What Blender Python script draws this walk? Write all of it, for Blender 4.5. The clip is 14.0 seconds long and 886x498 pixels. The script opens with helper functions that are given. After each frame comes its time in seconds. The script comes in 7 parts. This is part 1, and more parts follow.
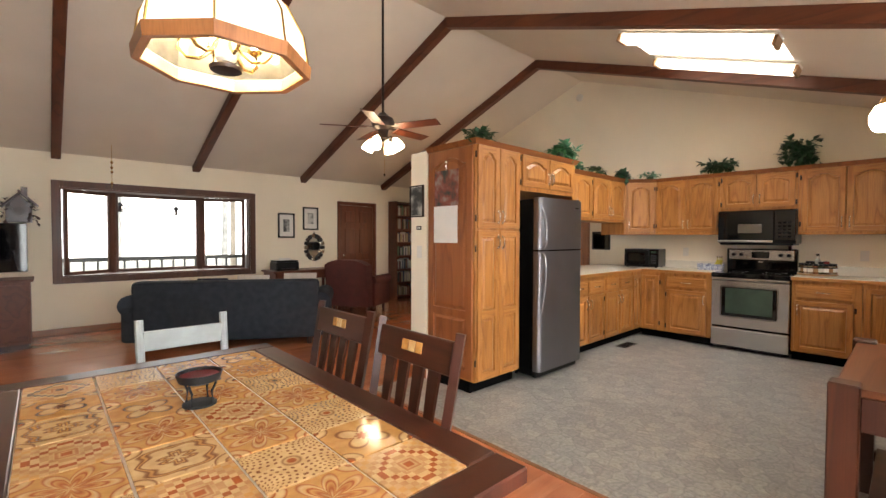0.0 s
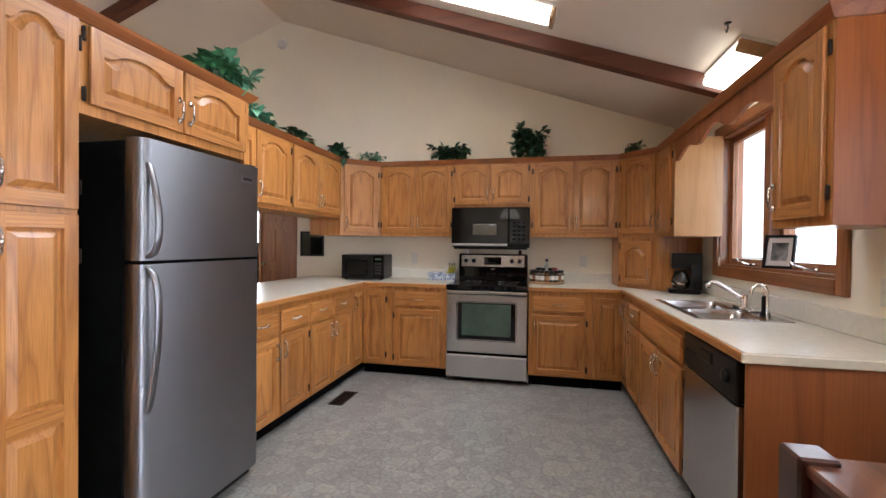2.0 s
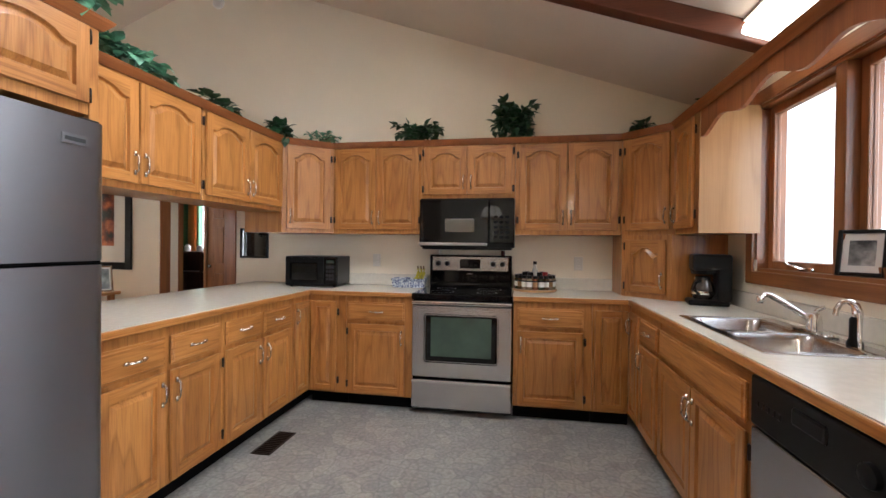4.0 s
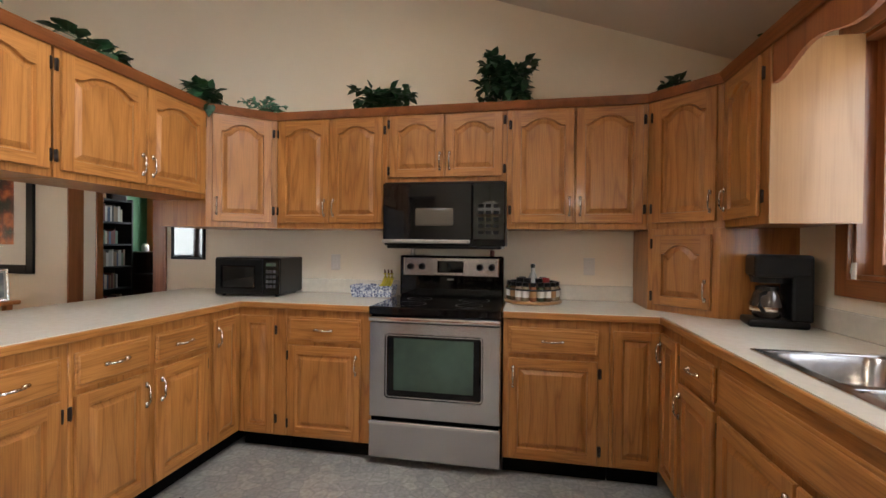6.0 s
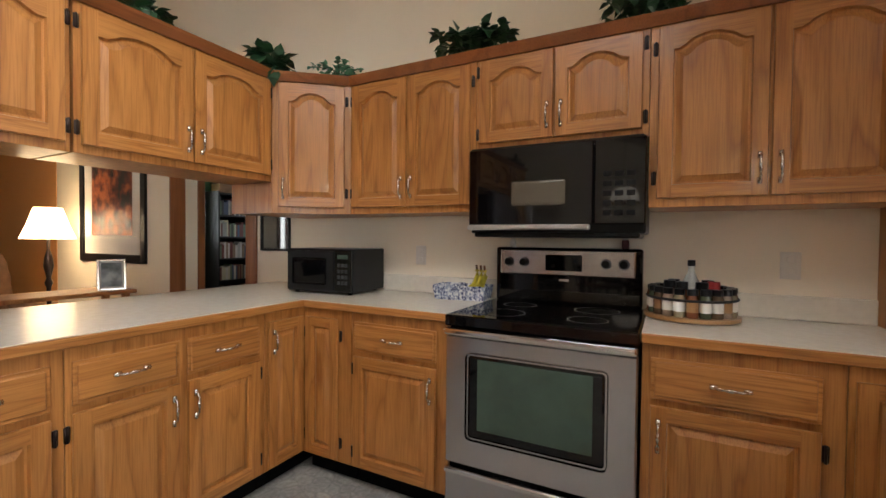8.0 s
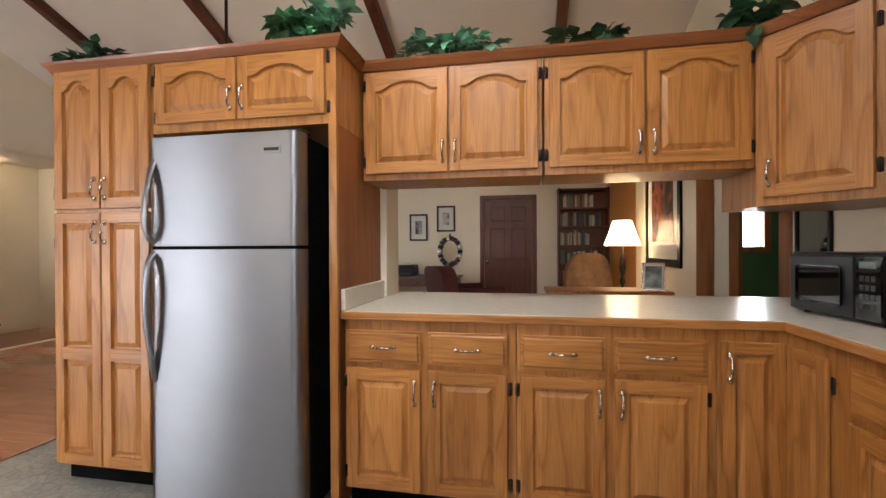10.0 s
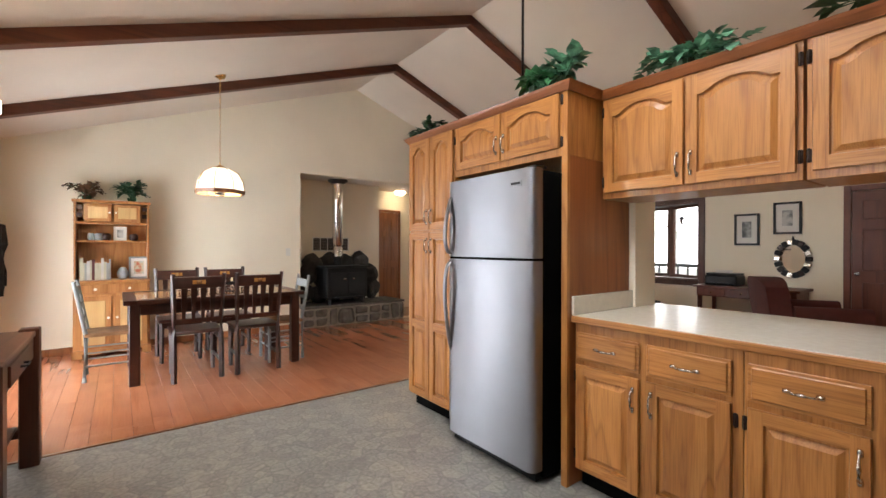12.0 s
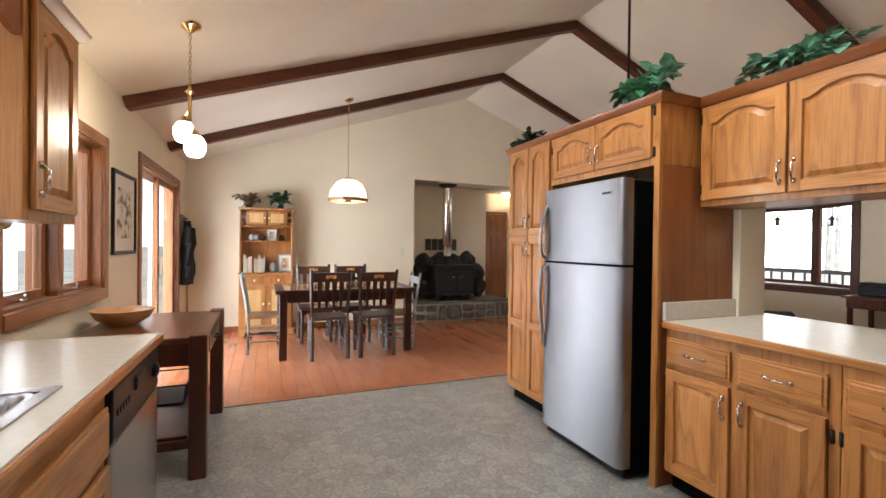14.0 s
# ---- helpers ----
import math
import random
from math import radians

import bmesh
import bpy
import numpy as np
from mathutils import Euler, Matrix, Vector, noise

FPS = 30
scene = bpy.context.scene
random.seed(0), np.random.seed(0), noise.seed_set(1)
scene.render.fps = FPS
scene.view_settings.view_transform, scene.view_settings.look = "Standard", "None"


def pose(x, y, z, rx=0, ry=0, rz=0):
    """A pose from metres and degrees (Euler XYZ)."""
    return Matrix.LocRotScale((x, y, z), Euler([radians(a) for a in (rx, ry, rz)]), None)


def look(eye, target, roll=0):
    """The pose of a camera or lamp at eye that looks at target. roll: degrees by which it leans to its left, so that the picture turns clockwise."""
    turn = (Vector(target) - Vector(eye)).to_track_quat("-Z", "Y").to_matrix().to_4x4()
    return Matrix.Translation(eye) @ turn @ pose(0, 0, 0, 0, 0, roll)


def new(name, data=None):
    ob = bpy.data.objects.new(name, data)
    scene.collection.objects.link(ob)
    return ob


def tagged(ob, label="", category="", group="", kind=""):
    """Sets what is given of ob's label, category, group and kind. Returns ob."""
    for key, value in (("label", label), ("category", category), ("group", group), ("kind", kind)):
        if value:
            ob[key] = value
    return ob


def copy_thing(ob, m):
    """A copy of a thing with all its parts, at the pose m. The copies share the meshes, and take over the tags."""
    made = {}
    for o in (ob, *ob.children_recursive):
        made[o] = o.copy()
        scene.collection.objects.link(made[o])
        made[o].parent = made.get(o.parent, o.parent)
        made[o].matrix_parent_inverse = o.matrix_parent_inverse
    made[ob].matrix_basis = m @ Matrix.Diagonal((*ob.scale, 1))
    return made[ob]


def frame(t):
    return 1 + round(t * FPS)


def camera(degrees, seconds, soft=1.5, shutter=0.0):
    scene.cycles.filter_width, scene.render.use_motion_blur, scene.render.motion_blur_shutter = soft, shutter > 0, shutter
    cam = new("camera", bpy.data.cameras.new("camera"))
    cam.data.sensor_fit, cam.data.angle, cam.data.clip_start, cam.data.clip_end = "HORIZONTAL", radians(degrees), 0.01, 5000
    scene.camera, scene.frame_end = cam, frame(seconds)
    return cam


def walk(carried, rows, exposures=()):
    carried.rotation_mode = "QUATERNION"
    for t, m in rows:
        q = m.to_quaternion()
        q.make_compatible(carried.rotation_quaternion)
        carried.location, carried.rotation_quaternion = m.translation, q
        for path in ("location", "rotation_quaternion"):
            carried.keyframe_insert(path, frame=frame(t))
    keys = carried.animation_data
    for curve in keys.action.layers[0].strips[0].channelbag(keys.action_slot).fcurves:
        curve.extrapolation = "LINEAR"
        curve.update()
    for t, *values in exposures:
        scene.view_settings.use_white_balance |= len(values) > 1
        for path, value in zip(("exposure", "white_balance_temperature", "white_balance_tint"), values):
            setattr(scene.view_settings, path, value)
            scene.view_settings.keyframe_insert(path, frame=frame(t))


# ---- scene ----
cam = camera(91.2, 14.0)
PATH = [
    (0, (0.314, 0.545, 1.327), (1.67, 2.014, 1.274), 0.2),
    (0.5, (0.727, 0.654, 1.299), (2.249, 1.952, 1.257), 0.4),
    (1, (1.442, 1.057, 1.285), (3.312, 1.765, 1.261), 0.5),
    (1.5, (2.072, 1.31, 1.287), (4.017, 1.774, 1.266), 0.6),
    (2, (2.271, 1.352, 1.291), (4.224, 1.782, 1.271), 0.6),
    (2.5, (2.482, 1.36, 1.285), (4.442, 1.757, 1.268), 0.6),
    (3, (2.675, 1.386, 1.291), (4.642, 1.749, 1.269), 0.7),
    (5.5, (3.711, 1.347, 1.266), (5.679, 1.7, 1.252), 0.6),
    (6, (3.91, 1.322, 1.269), (5.875, 1.693, 1.254), 0.6),
    (6.5, (4.097, 1.322, 1.262), (6.054, 1.733, 1.252), 0.8),
    (7, (4.269, 1.349, 1.239), (6.214, 1.816, 1.243), 0.9),
    (7.2, (4.332, 1.374, 1.243), (6.271, 1.864, 1.236), 0.9),
    (9.3, (5.095, 1.246, 1.208), (5.674, 3.16, 1.181), -0.4),
    (9.5, (5.145, 1.219, 1.205), (5.447, 3.196, 1.185), -0.4),
    (10, (5.336, 1.188, 1.205), (4.967, 3.154, 1.196), -0.3),
    (10.5, (5.514, 1.17, 1.202), (4.638, 2.968, 1.204), -0.4),
    (11, (5.634, 1.136, 1.22), (4.441, 2.741, 1.225), 0.0),
    (11.5, (5.799, 1.112, 1.259), (4.374, 2.515, 1.253), -0.0),
    (12, (5.95, 1.119, 1.273), (4.348, 2.317, 1.266), 0.1),
    (12.5, (6.046, 1.109, 1.284), (4.326, 2.128, 1.274), 0.3),
    (13, (6.116, 1.089, 1.294), (4.32, 1.97, 1.282), 0.5),
    (13.5, (6.193, 1.07, 1.294), (4.358, 1.866, 1.281), 0.6),
    (14, (6.242, 1.042, 1.31), (4.392, 1.801, 1.294), 0.7),
]
EXPOSURES = [(0, 1.16, 6800, 10), (1.5, 1.1, 5950, 10), (3, 1.12, 5850, 10), (6, 0.94, 6300, 10), (9.5, 0.8, 6450, 10), (14, 0.98, 6350, 10)]
walk(cam, [(t, look(eye, target, roll)) for t, eye, target, roll in PATH], EXPOSURES)

# ---- light ----
world = bpy.data.worlds.new("sky")
scene.world = world
world.use_nodes = True
sky = world.node_tree.nodes.new("ShaderNodeTexSky")
sky.sky_type, sky.sun_disc, sky.sun_elevation, sky.sun_rotation = "NISHITA", False, radians(42), radians(75)
sky.dust_density, sky.air_density = 1.5, 1.0
back = world.node_tree.nodes["Background"]
back.inputs["Strength"].default_value = 0.1
world.node_tree.links.new(sky.outputs[0], back.inputs[0])
sun = new("sun", bpy.data.lights.new("sun", "SUN"))
sun.data.energy, sun.data.angle, sun.data.color = 1.2, radians(10), (1, 0.94, 0.86)
sun.matrix_world = look((0, 0, 9), (-6.2, -1.7, 3.2))


# ---- materials ----
def nodes_of(name, rough=0.6, metal=0.0, coat=0.0, shine=0.5):
    m = bpy.data.materials.new(name)
    m.use_nodes = True
    nt = m.node_tree
    b = nt.nodes["Principled BSDF"]
    b.inputs["Roughness"].default_value, b.inputs["Metallic"].default_value = rough, metal
    b.inputs["Specular IOR Level"].default_value = shine
    b.inputs["Coat Weight"].default_value, b.inputs["Coat Roughness"].default_value = coat, 0.12
    return m, nt, b


def link(nt, a, b):
    nt.links.new(a, b)


def node(nt, kind, **values):
    n = nt.nodes.new(kind)
    for k, v in values.items():
        n.inputs[k.replace("_", " ")].default_value = v
    return n


def place(nt, scale=(1, 1, 1), shift=True):
    """Object coordinates, stretched, and moved by each object's random number."""
    tc = nt.nodes.new("ShaderNodeTexCoord")
    mp = nt.nodes.new("ShaderNodeMapping")
    mp.inputs["Scale"].default_value = scale
    link(nt, tc.outputs["Object"], mp.inputs["Vector"])
    if shift:
        info = nt.nodes.new("ShaderNodeObjectInfo")
        mul = nt.nodes.new("ShaderNodeVectorMath")
        mul.operation = "SCALE"
        mul.inputs[0].default_value = (31.0, 17.0, 23.0)
        link(nt, info.outputs["Random"], mul.inputs["Scale"])
        link(nt, mul.outputs[0], mp.inputs["Location"])
    return mp.outputs["Vector"]


def ramp(nt, fac, stops):
    r = nt.nodes.new("ShaderNodeValToRGB")
    while len(r.color_ramp.elements) < len(stops):
        r.color_ramp.elements.new(0.5)
    for e, (p, c) in zip(r.color_ramp.elements, stops):
        e.position, e.color = p, (*c, 1)
    link(nt, fac, r.inputs["Fac"])
    return r.outputs["Color"]


def mixed(nt, a, b, fac, how="MIX"):
    m = nt.nodes.new("ShaderNodeMix")
    m.data_type, m.blend_type = "RGBA", how
    for sock, v in ((m.inputs[6], a), (m.inputs[7], b), (m.inputs[0], fac)):
        if hasattr(v, "is_linked"):
            link(nt, v, sock)
        else:
            sock.default_value = (*v, 1) if isinstance(v, tuple) else v
    return m.outputs[2]


def bumped(nt, b, height, strength=0.2, distance=0.002):
    n = node(nt, "ShaderNodeBump", Strength=strength, Distance=distance)
    link(nt, height, n.inputs["Height"])
    link(nt, n.outputs["Normal"], b.inputs["Normal"])


def plain(name, c, rough=0.6, metal=0.0, vary=0.12, scale=6.0, bump=0.1, coat=0.0, fine=120.0, shine=0.5):
    """Paint, plastic, metal: a base colour with soft blotches and fine relief."""
    m, nt, b = nodes_of(name, rough, metal, coat, shine)
    v = place(nt)
    big = node(nt, "ShaderNodeTexNoise", Scale=scale, Detail=4.0)
    link(nt, v, big.inputs["Vector"])
    dark = tuple(x * (1 - vary) for x in c)
    light = tuple(min(1, x * (1 + vary * 0.6)) for x in c)
    link(nt, ramp(nt, big.outputs["Fac"], ((0.3, dark), (0.7, light))), b.inputs["Base Color"])
    small = node(nt, "ShaderNodeTexNoise", Scale=fine, Detail=2.0)
    link(nt, v, small.inputs["Vector"])
    if bump:
        bumped(nt, b, small.outputs["Fac"], bump)
    return m


def wood(name, light, mid, dark, axis="z", ring=9.0, rough=0.38, coat=0.25, pores=0.35, cross=5.0, along=0.42, fine=(150.0, 4.0)):
    """Wood with arched rings along an axis and fine dark pores."""
    m, nt, b = nodes_of(name, rough, 0, coat)
    k = {"x": 0, "y": 1, "z": 2}[axis]
    s1, s2 = [cross] * 3, [fine[0]] * 3
    s1[k], s2[k] = along, fine[1]
    a = node(nt, "ShaderNodeTexNoise", Scale=1.0, Detail=2.0, Roughness=0.45)
    link(nt, place(nt, s1), a.inputs["Vector"])
    times = nt.nodes.new("ShaderNodeMath")
    times.operation, times.inputs[1].default_value = "MULTIPLY", ring
    link(nt, a.outputs["Fac"], times.inputs[0])
    frac = nt.nodes.new("ShaderNodeMath")
    frac.operation = "FRACT"
    link(nt, times.outputs[0], frac.inputs[0])
    base = ramp(nt, frac.outputs[0], ((0.0, mid), (0.4, light), (0.75, light), (0.92, tuple(0.36 * d + 0.64 * q for d, q in zip(dark, mid))), (1.0, mid)))
    p = node(nt, "ShaderNodeTexNoise", Scale=1.0, Detail=3.0)
    link(nt, place(nt, s2), p.inputs["Vector"])
    grain = ramp(nt, p.outputs["Fac"], ((0.35, (0.5, 0.42, 0.36)), (0.56, (1, 1, 1))))
    col = mixed(nt, base, grain, pores, "MULTIPLY")
    blot = node(nt, "ShaderNodeTexNoise", Scale=2.2, Detail=3.0)
    link(nt, place(nt), blot.inputs["Vector"])
    tone = ramp(nt, blot.outputs["Fac"], ((0.3, (0.82, 0.78, 0.72)), (0.7, (1.08, 1.06, 1.02))))
    col = mixed(nt, col, tone, 0.8, "MULTIPLY")
    info = nt.nodes.new("ShaderNodeObjectInfo")
    own = ramp(nt, info.outputs["Random"], ((0.0, (0.86, 0.83, 0.8)), (1.0, (1.06, 1.05, 1.04))))
    link(nt, mixed(nt, col, own, 0.9, "MULTIPLY"), b.inputs["Base Color"])
    bumped(nt, b, p.outputs["Fac"], 0.12, 0.001)
    return m


def glow(name, c, strength):
    m, nt, b = nodes_of(name, 0.4)
    b.inputs["Base Color"].default_value = (0.8, 0.78, 0.74, 1)
    b.inputs["Emission Color"].default_value = (*c, 1)
    b.inputs["Emission Strength"].default_value = strength
    return m


def glass(name, rough=0.0, c=(1, 1, 1)):
    m, nt, b = nodes_of(name, rough)
    b.inputs["Base Color"].default_value = (*c, 1)
    b.inputs["Transmission Weight"].default_value, b.inputs["IOR"].default_value = 1.0, 1.05 if rough == 0 else 1.3
    return m


WALL = plain("wall_paint", (0.82, 0.74, 0.59), 0.7, vary=0.05, scale=1.3, bump=0.12, fine=160)
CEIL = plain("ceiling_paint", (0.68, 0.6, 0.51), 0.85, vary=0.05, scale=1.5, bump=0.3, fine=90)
OAK = wood("honey_oak", (0.465, 0.203, 0.053), (0.395, 0.16, 0.037), (0.2, 0.07, 0.016), ring=7, pores=0.42, cross=6.5, along=0.8, fine=(210.0, 7.0))
OAK_X = wood("honey_oak_rail", (0.465, 0.203, 0.053), (0.395, 0.16, 0.037), (0.2, 0.07, 0.016), "x", ring=7, pores=0.45, cross=15.0, along=0.8, fine=(210.0, 7.0))
OAK_Y = wood("honey_oak_edge", (0.465, 0.203, 0.053), (0.395, 0.16, 0.037), (0.2, 0.07, 0.016), "y", ring=7, pores=0.45, cross=15.0, along=0.8, fine=(210.0, 7.0))
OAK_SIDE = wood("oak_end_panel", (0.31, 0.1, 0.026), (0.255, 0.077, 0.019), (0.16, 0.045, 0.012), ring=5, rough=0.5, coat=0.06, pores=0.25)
MAPLE = wood("pale_birch_panel", (0.38, 0.21, 0.088), (0.355, 0.19, 0.078), (0.3, 0.155, 0.06), ring=4, pores=0.15)
CROWN = wood("crown_oak", (0.3, 0.105, 0.032), (0.25, 0.084, 0.025), (0.17, 0.052, 0.016), "x", ring=5)
TRIM = wood("window_trim_oak", (0.33, 0.13, 0.045), (0.27, 0.1, 0.03), (0.17, 0.055, 0.016), "z", ring=5)
TRIM_X = wood("window_trim_rail", (0.33, 0.13, 0.045), (0.27, 0.1, 0.03), (0.17, 0.055, 0.016), "x", ring=5)
BEAM = wood("ceiling_beam_wood", (0.13, 0.035, 0.014), (0.1, 0.026, 0.01), (0.05, 0.013, 0.006), "y", ring=5, rough=0.5, coat=0.05)
DARK = wood("dark_stained_wood", (0.046, 0.0115, 0.0055), (0.034, 0.008, 0.004), (0.016, 0.004, 0.0025), ring=6, rough=0.34, coat=0.15)
DARK_X = wood("dark_stained_board", (0.062, 0.016, 0.008), (0.046, 0.011, 0.006), (0.022, 0.006, 0.003), "y", ring=6, rough=0.3, coat=0.25)
BAYWOOD = wood("bay_window_wood", (0.1, 0.03, 0.011), (0.08, 0.023, 0.009), (0.045, 0.013, 0.006), ring=5, rough=0.5, coat=0.05)
DOORWOOD = wood("mahogany_door", (0.15, 0.036, 0.014), (0.12, 0.027, 0.011), (0.07, 0.016, 0.007), ring=5, rough=0.42, coat=0.08)
PINE = wood("hutch_pine", (0.5, 0.24, 0.085), (0.42, 0.18, 0.06), (0.28, 0.1, 0.03), ring=5)
# Pale pine of the hutch; also paints the lamplight inside the lamp's band.
PINE_PALE = wood("hutch_panel_lit_lining", (0.68, 0.47, 0.22), (0.64, 0.42, 0.19), (0.55, 0.34, 0.14), ring=4, pores=0.15)
CHERRY = wood("red_plank", (0.49, 0.19, 0.098), (0.45, 0.168, 0.083), (0.38, 0.135, 0.065), "x", ring=3, rough=0.22, coat=0.3, pores=0.15, cross=9.0)
BENCHTOP = wood("worn_bench_board", (0.14, 0.05, 0.022), (0.1, 0.033, 0.015), (0.045, 0.015, 0.008), "x", ring=7, rough=0.3, coat=0.2)
BENCH = wood("bench_dark_wood", (0.075, 0.022, 0.011), (0.055, 0.015, 0.008), (0.026, 0.008, 0.005), ring=6, rough=0.35)
def brushed_steel(name, tone, rough):
    m = plain(name, tone, rough, 1.0, vary=0.07, scale=3, bump=0.02)
    b = m.node_tree.nodes["Principled BSDF"]
    b.inputs["Anisotropic"].default_value, b.inputs["Anisotropic Rotation"].default_value = 0.75, 0.25
    round_z = m.node_tree.nodes.new("ShaderNodeTangent")
    round_z.direction_type, round_z.axis = "RADIAL", "Z"
    link(m.node_tree, round_z.outputs[0], b.inputs["Tangent"])
    return m


STEEL = brushed_steel("brushed_steel", (0.56, 0.55, 0.55), 0.24)
FRIDGE_STEEL = brushed_steel("dark_brushed_steel", (0.28, 0.28, 0.305), 0.42)
HANDLE_STEEL = plain("handle_steel", (0.27, 0.27, 0.29), 0.34, 1.0, vary=0.06, bump=0)
CHROME = plain("polished_chrome", (0.78, 0.77, 0.75), 0.1, 1.0, vary=0.04, bump=0)
PEWTER = plain("satin_nickel", (0.66, 0.61, 0.54), 0.18, 1.0, vary=0.1, bump=0)
BRASS = plain("polished_brass", (0.75, 0.52, 0.2), 0.18, 1.0, vary=0.1, bump=0)
BRONZE = plain("dark_bronze", (0.035, 0.022, 0.018), 0.35, 0.6, vary=0.2)
IRON = plain("black_iron", (0.012, 0.012, 0.013), 0.6, 0.3, vary=0.3)
BLACK = plain("black_plastic", (0.008, 0.008, 0.0085), 0.3, vary=0.2, bump=0.05, shine=0.2)
# Black of appliance sides; also paints the shade in gaps and the vent.
SHADOW_BLACK = plain("black_side_and_shade", (0.003, 0.003, 0.003), 0.75, vary=0.2, shine=0.05)
GLOSS = plain("black_glass", (0.003, 0.003, 0.0034), 0.04, vary=0.1, bump=0, shine=0.45)
OVENGLASS = plain("oven_window", (0.05, 0.075, 0.055), 0.08, vary=0.2, bump=0)
LAMINATE = plain("cream_laminate", (0.66, 0.61, 0.51), 0.25, vary=0.05, scale=30, bump=0.02, fine=300)
WHITE = plain("white_plastic", (0.72, 0.69, 0.62), 0.4, vary=0.04)
PAPER = plain("white_paper", (0.72, 0.69, 0.64), 0.8, vary=0.05)
GREEN_WALL = plain("green_wall_paint", (0.045, 0.13, 0.055), 0.7, vary=0.06, scale=1.5)
ORANGE_WALL = plain("orange_wall_paint", (0.66, 0.3, 0.085), 0.7, vary=0.06, scale=1.5)
SOFA = plain("slate_blue_fabric", (0.03, 0.036, 0.048), 0.9, vary=0.2, scale=14, bump=0.5, fine=260, shine=0.2)
TAN = plain("tan_upholstery", (0.3, 0.17, 0.085), 0.85, vary=0.3, scale=9, bump=0.5, fine=200)
RED_CLOTH = plain("burgundy_upholstery", (0.075, 0.016, 0.013), 0.9, vary=0.2, scale=9, bump=0.4)
CUSHION = plain("pale_cushion", (0.55, 0.5, 0.46), 0.9, vary=0.1, scale=9, bump=0.4)
NAVY = plain("navy_cushion", (0.015, 0.018, 0.05), 0.9, vary=0.2, scale=9, bump=0.4)
COAT = plain("black_coat_cloth", (0.014, 0.014, 0.016), 0.9, vary=0.3, scale=9, bump=0.4)
STONE = plain("hearth_stone", (0.13, 0.118, 0.098), 0.8, vary=0.6, scale=9, bump=0.8, fine=40)
MORTAR = plain("hearth_mortar", (0.34, 0.31, 0.26), 0.95, vary=0.2, scale=20, bump=0.6, fine=80)
ROCK = plain("dark_rock", (0.03, 0.026, 0.023), 0.8, vary=0.5, scale=7, bump=0.8, fine=30)
BLUEPAINT = plain("grey_blue_chair_paint", (0.28, 0.3, 0.3), 0.45, vary=0.15, scale=12)
GROUT = plain("tile_grout", (0.72, 0.62, 0.5), 0.7, vary=0.1, scale=30)
BOWLWOOD = wood("turned_maple_bowl", (0.6, 0.36, 0.17), (0.55, 0.31, 0.13), (0.45, 0.22, 0.08), "x", ring=4, pores=0.15)
GARLIC = plain("garlic_skin", (0.6, 0.43, 0.27), 0.6, vary=0.2, scale=20)
LEAF = plain("ivy_leaf", (0.02, 0.07, 0.026), 0.45, vary=0.6, scale=20, bump=0.2)
LEAF_PALE = plain("silk_leaf_pale", (0.13, 0.32, 0.19), 0.5, vary=0.6, scale=20, bump=0.2)
LEAF_MID = plain("silk_leaf_green", (0.055, 0.2, 0.075), 0.45, vary=0.6, scale=20, bump=0.2)
LEAF_BROWN = plain("dried_leaf", (0.14, 0.07, 0.03), 0.7, vary=0.6, scale=20, bump=0.2)
TUBE = glow("fluorescent_diffuser", (1, 0.91, 0.78), 3.3)
GLOBE = glow("opal_globe", (1, 0.86, 0.64), 29.0)
LAMPGLASS = glow("lit_opal_panel", (1, 0.88, 0.72), 1.1)
LAMPGLASS.node_tree.nodes["Principled BSDF"].inputs["Base Color"].default_value = (0.22, 0.2, 0.17, 1)
# Opaque grey added inside the lamp panels so they look unlit there.
DIM_LINER = plain("dimming_grey", (0.1, 0.095, 0.085), 0.12, vary=0.4, scale=18, bump=0.2, fine=60)
OPAL = plain("frosted_column", (0.7, 0.68, 0.62), 0.3, vary=0.05)
FANGLASS = glow("fan_globe", (1, 0.8, 0.52), 12.0)
SHADE = glow("lit_fabric_shade", (1, 0.72, 0.42), 3.2)
PANE = glass("window_glass")
BULB = glow("bulb", (1, 0.8, 0.5), 80.0)
SOFTBULB = glow("soft_bulb", (1, 0.72, 0.4), 90.0)


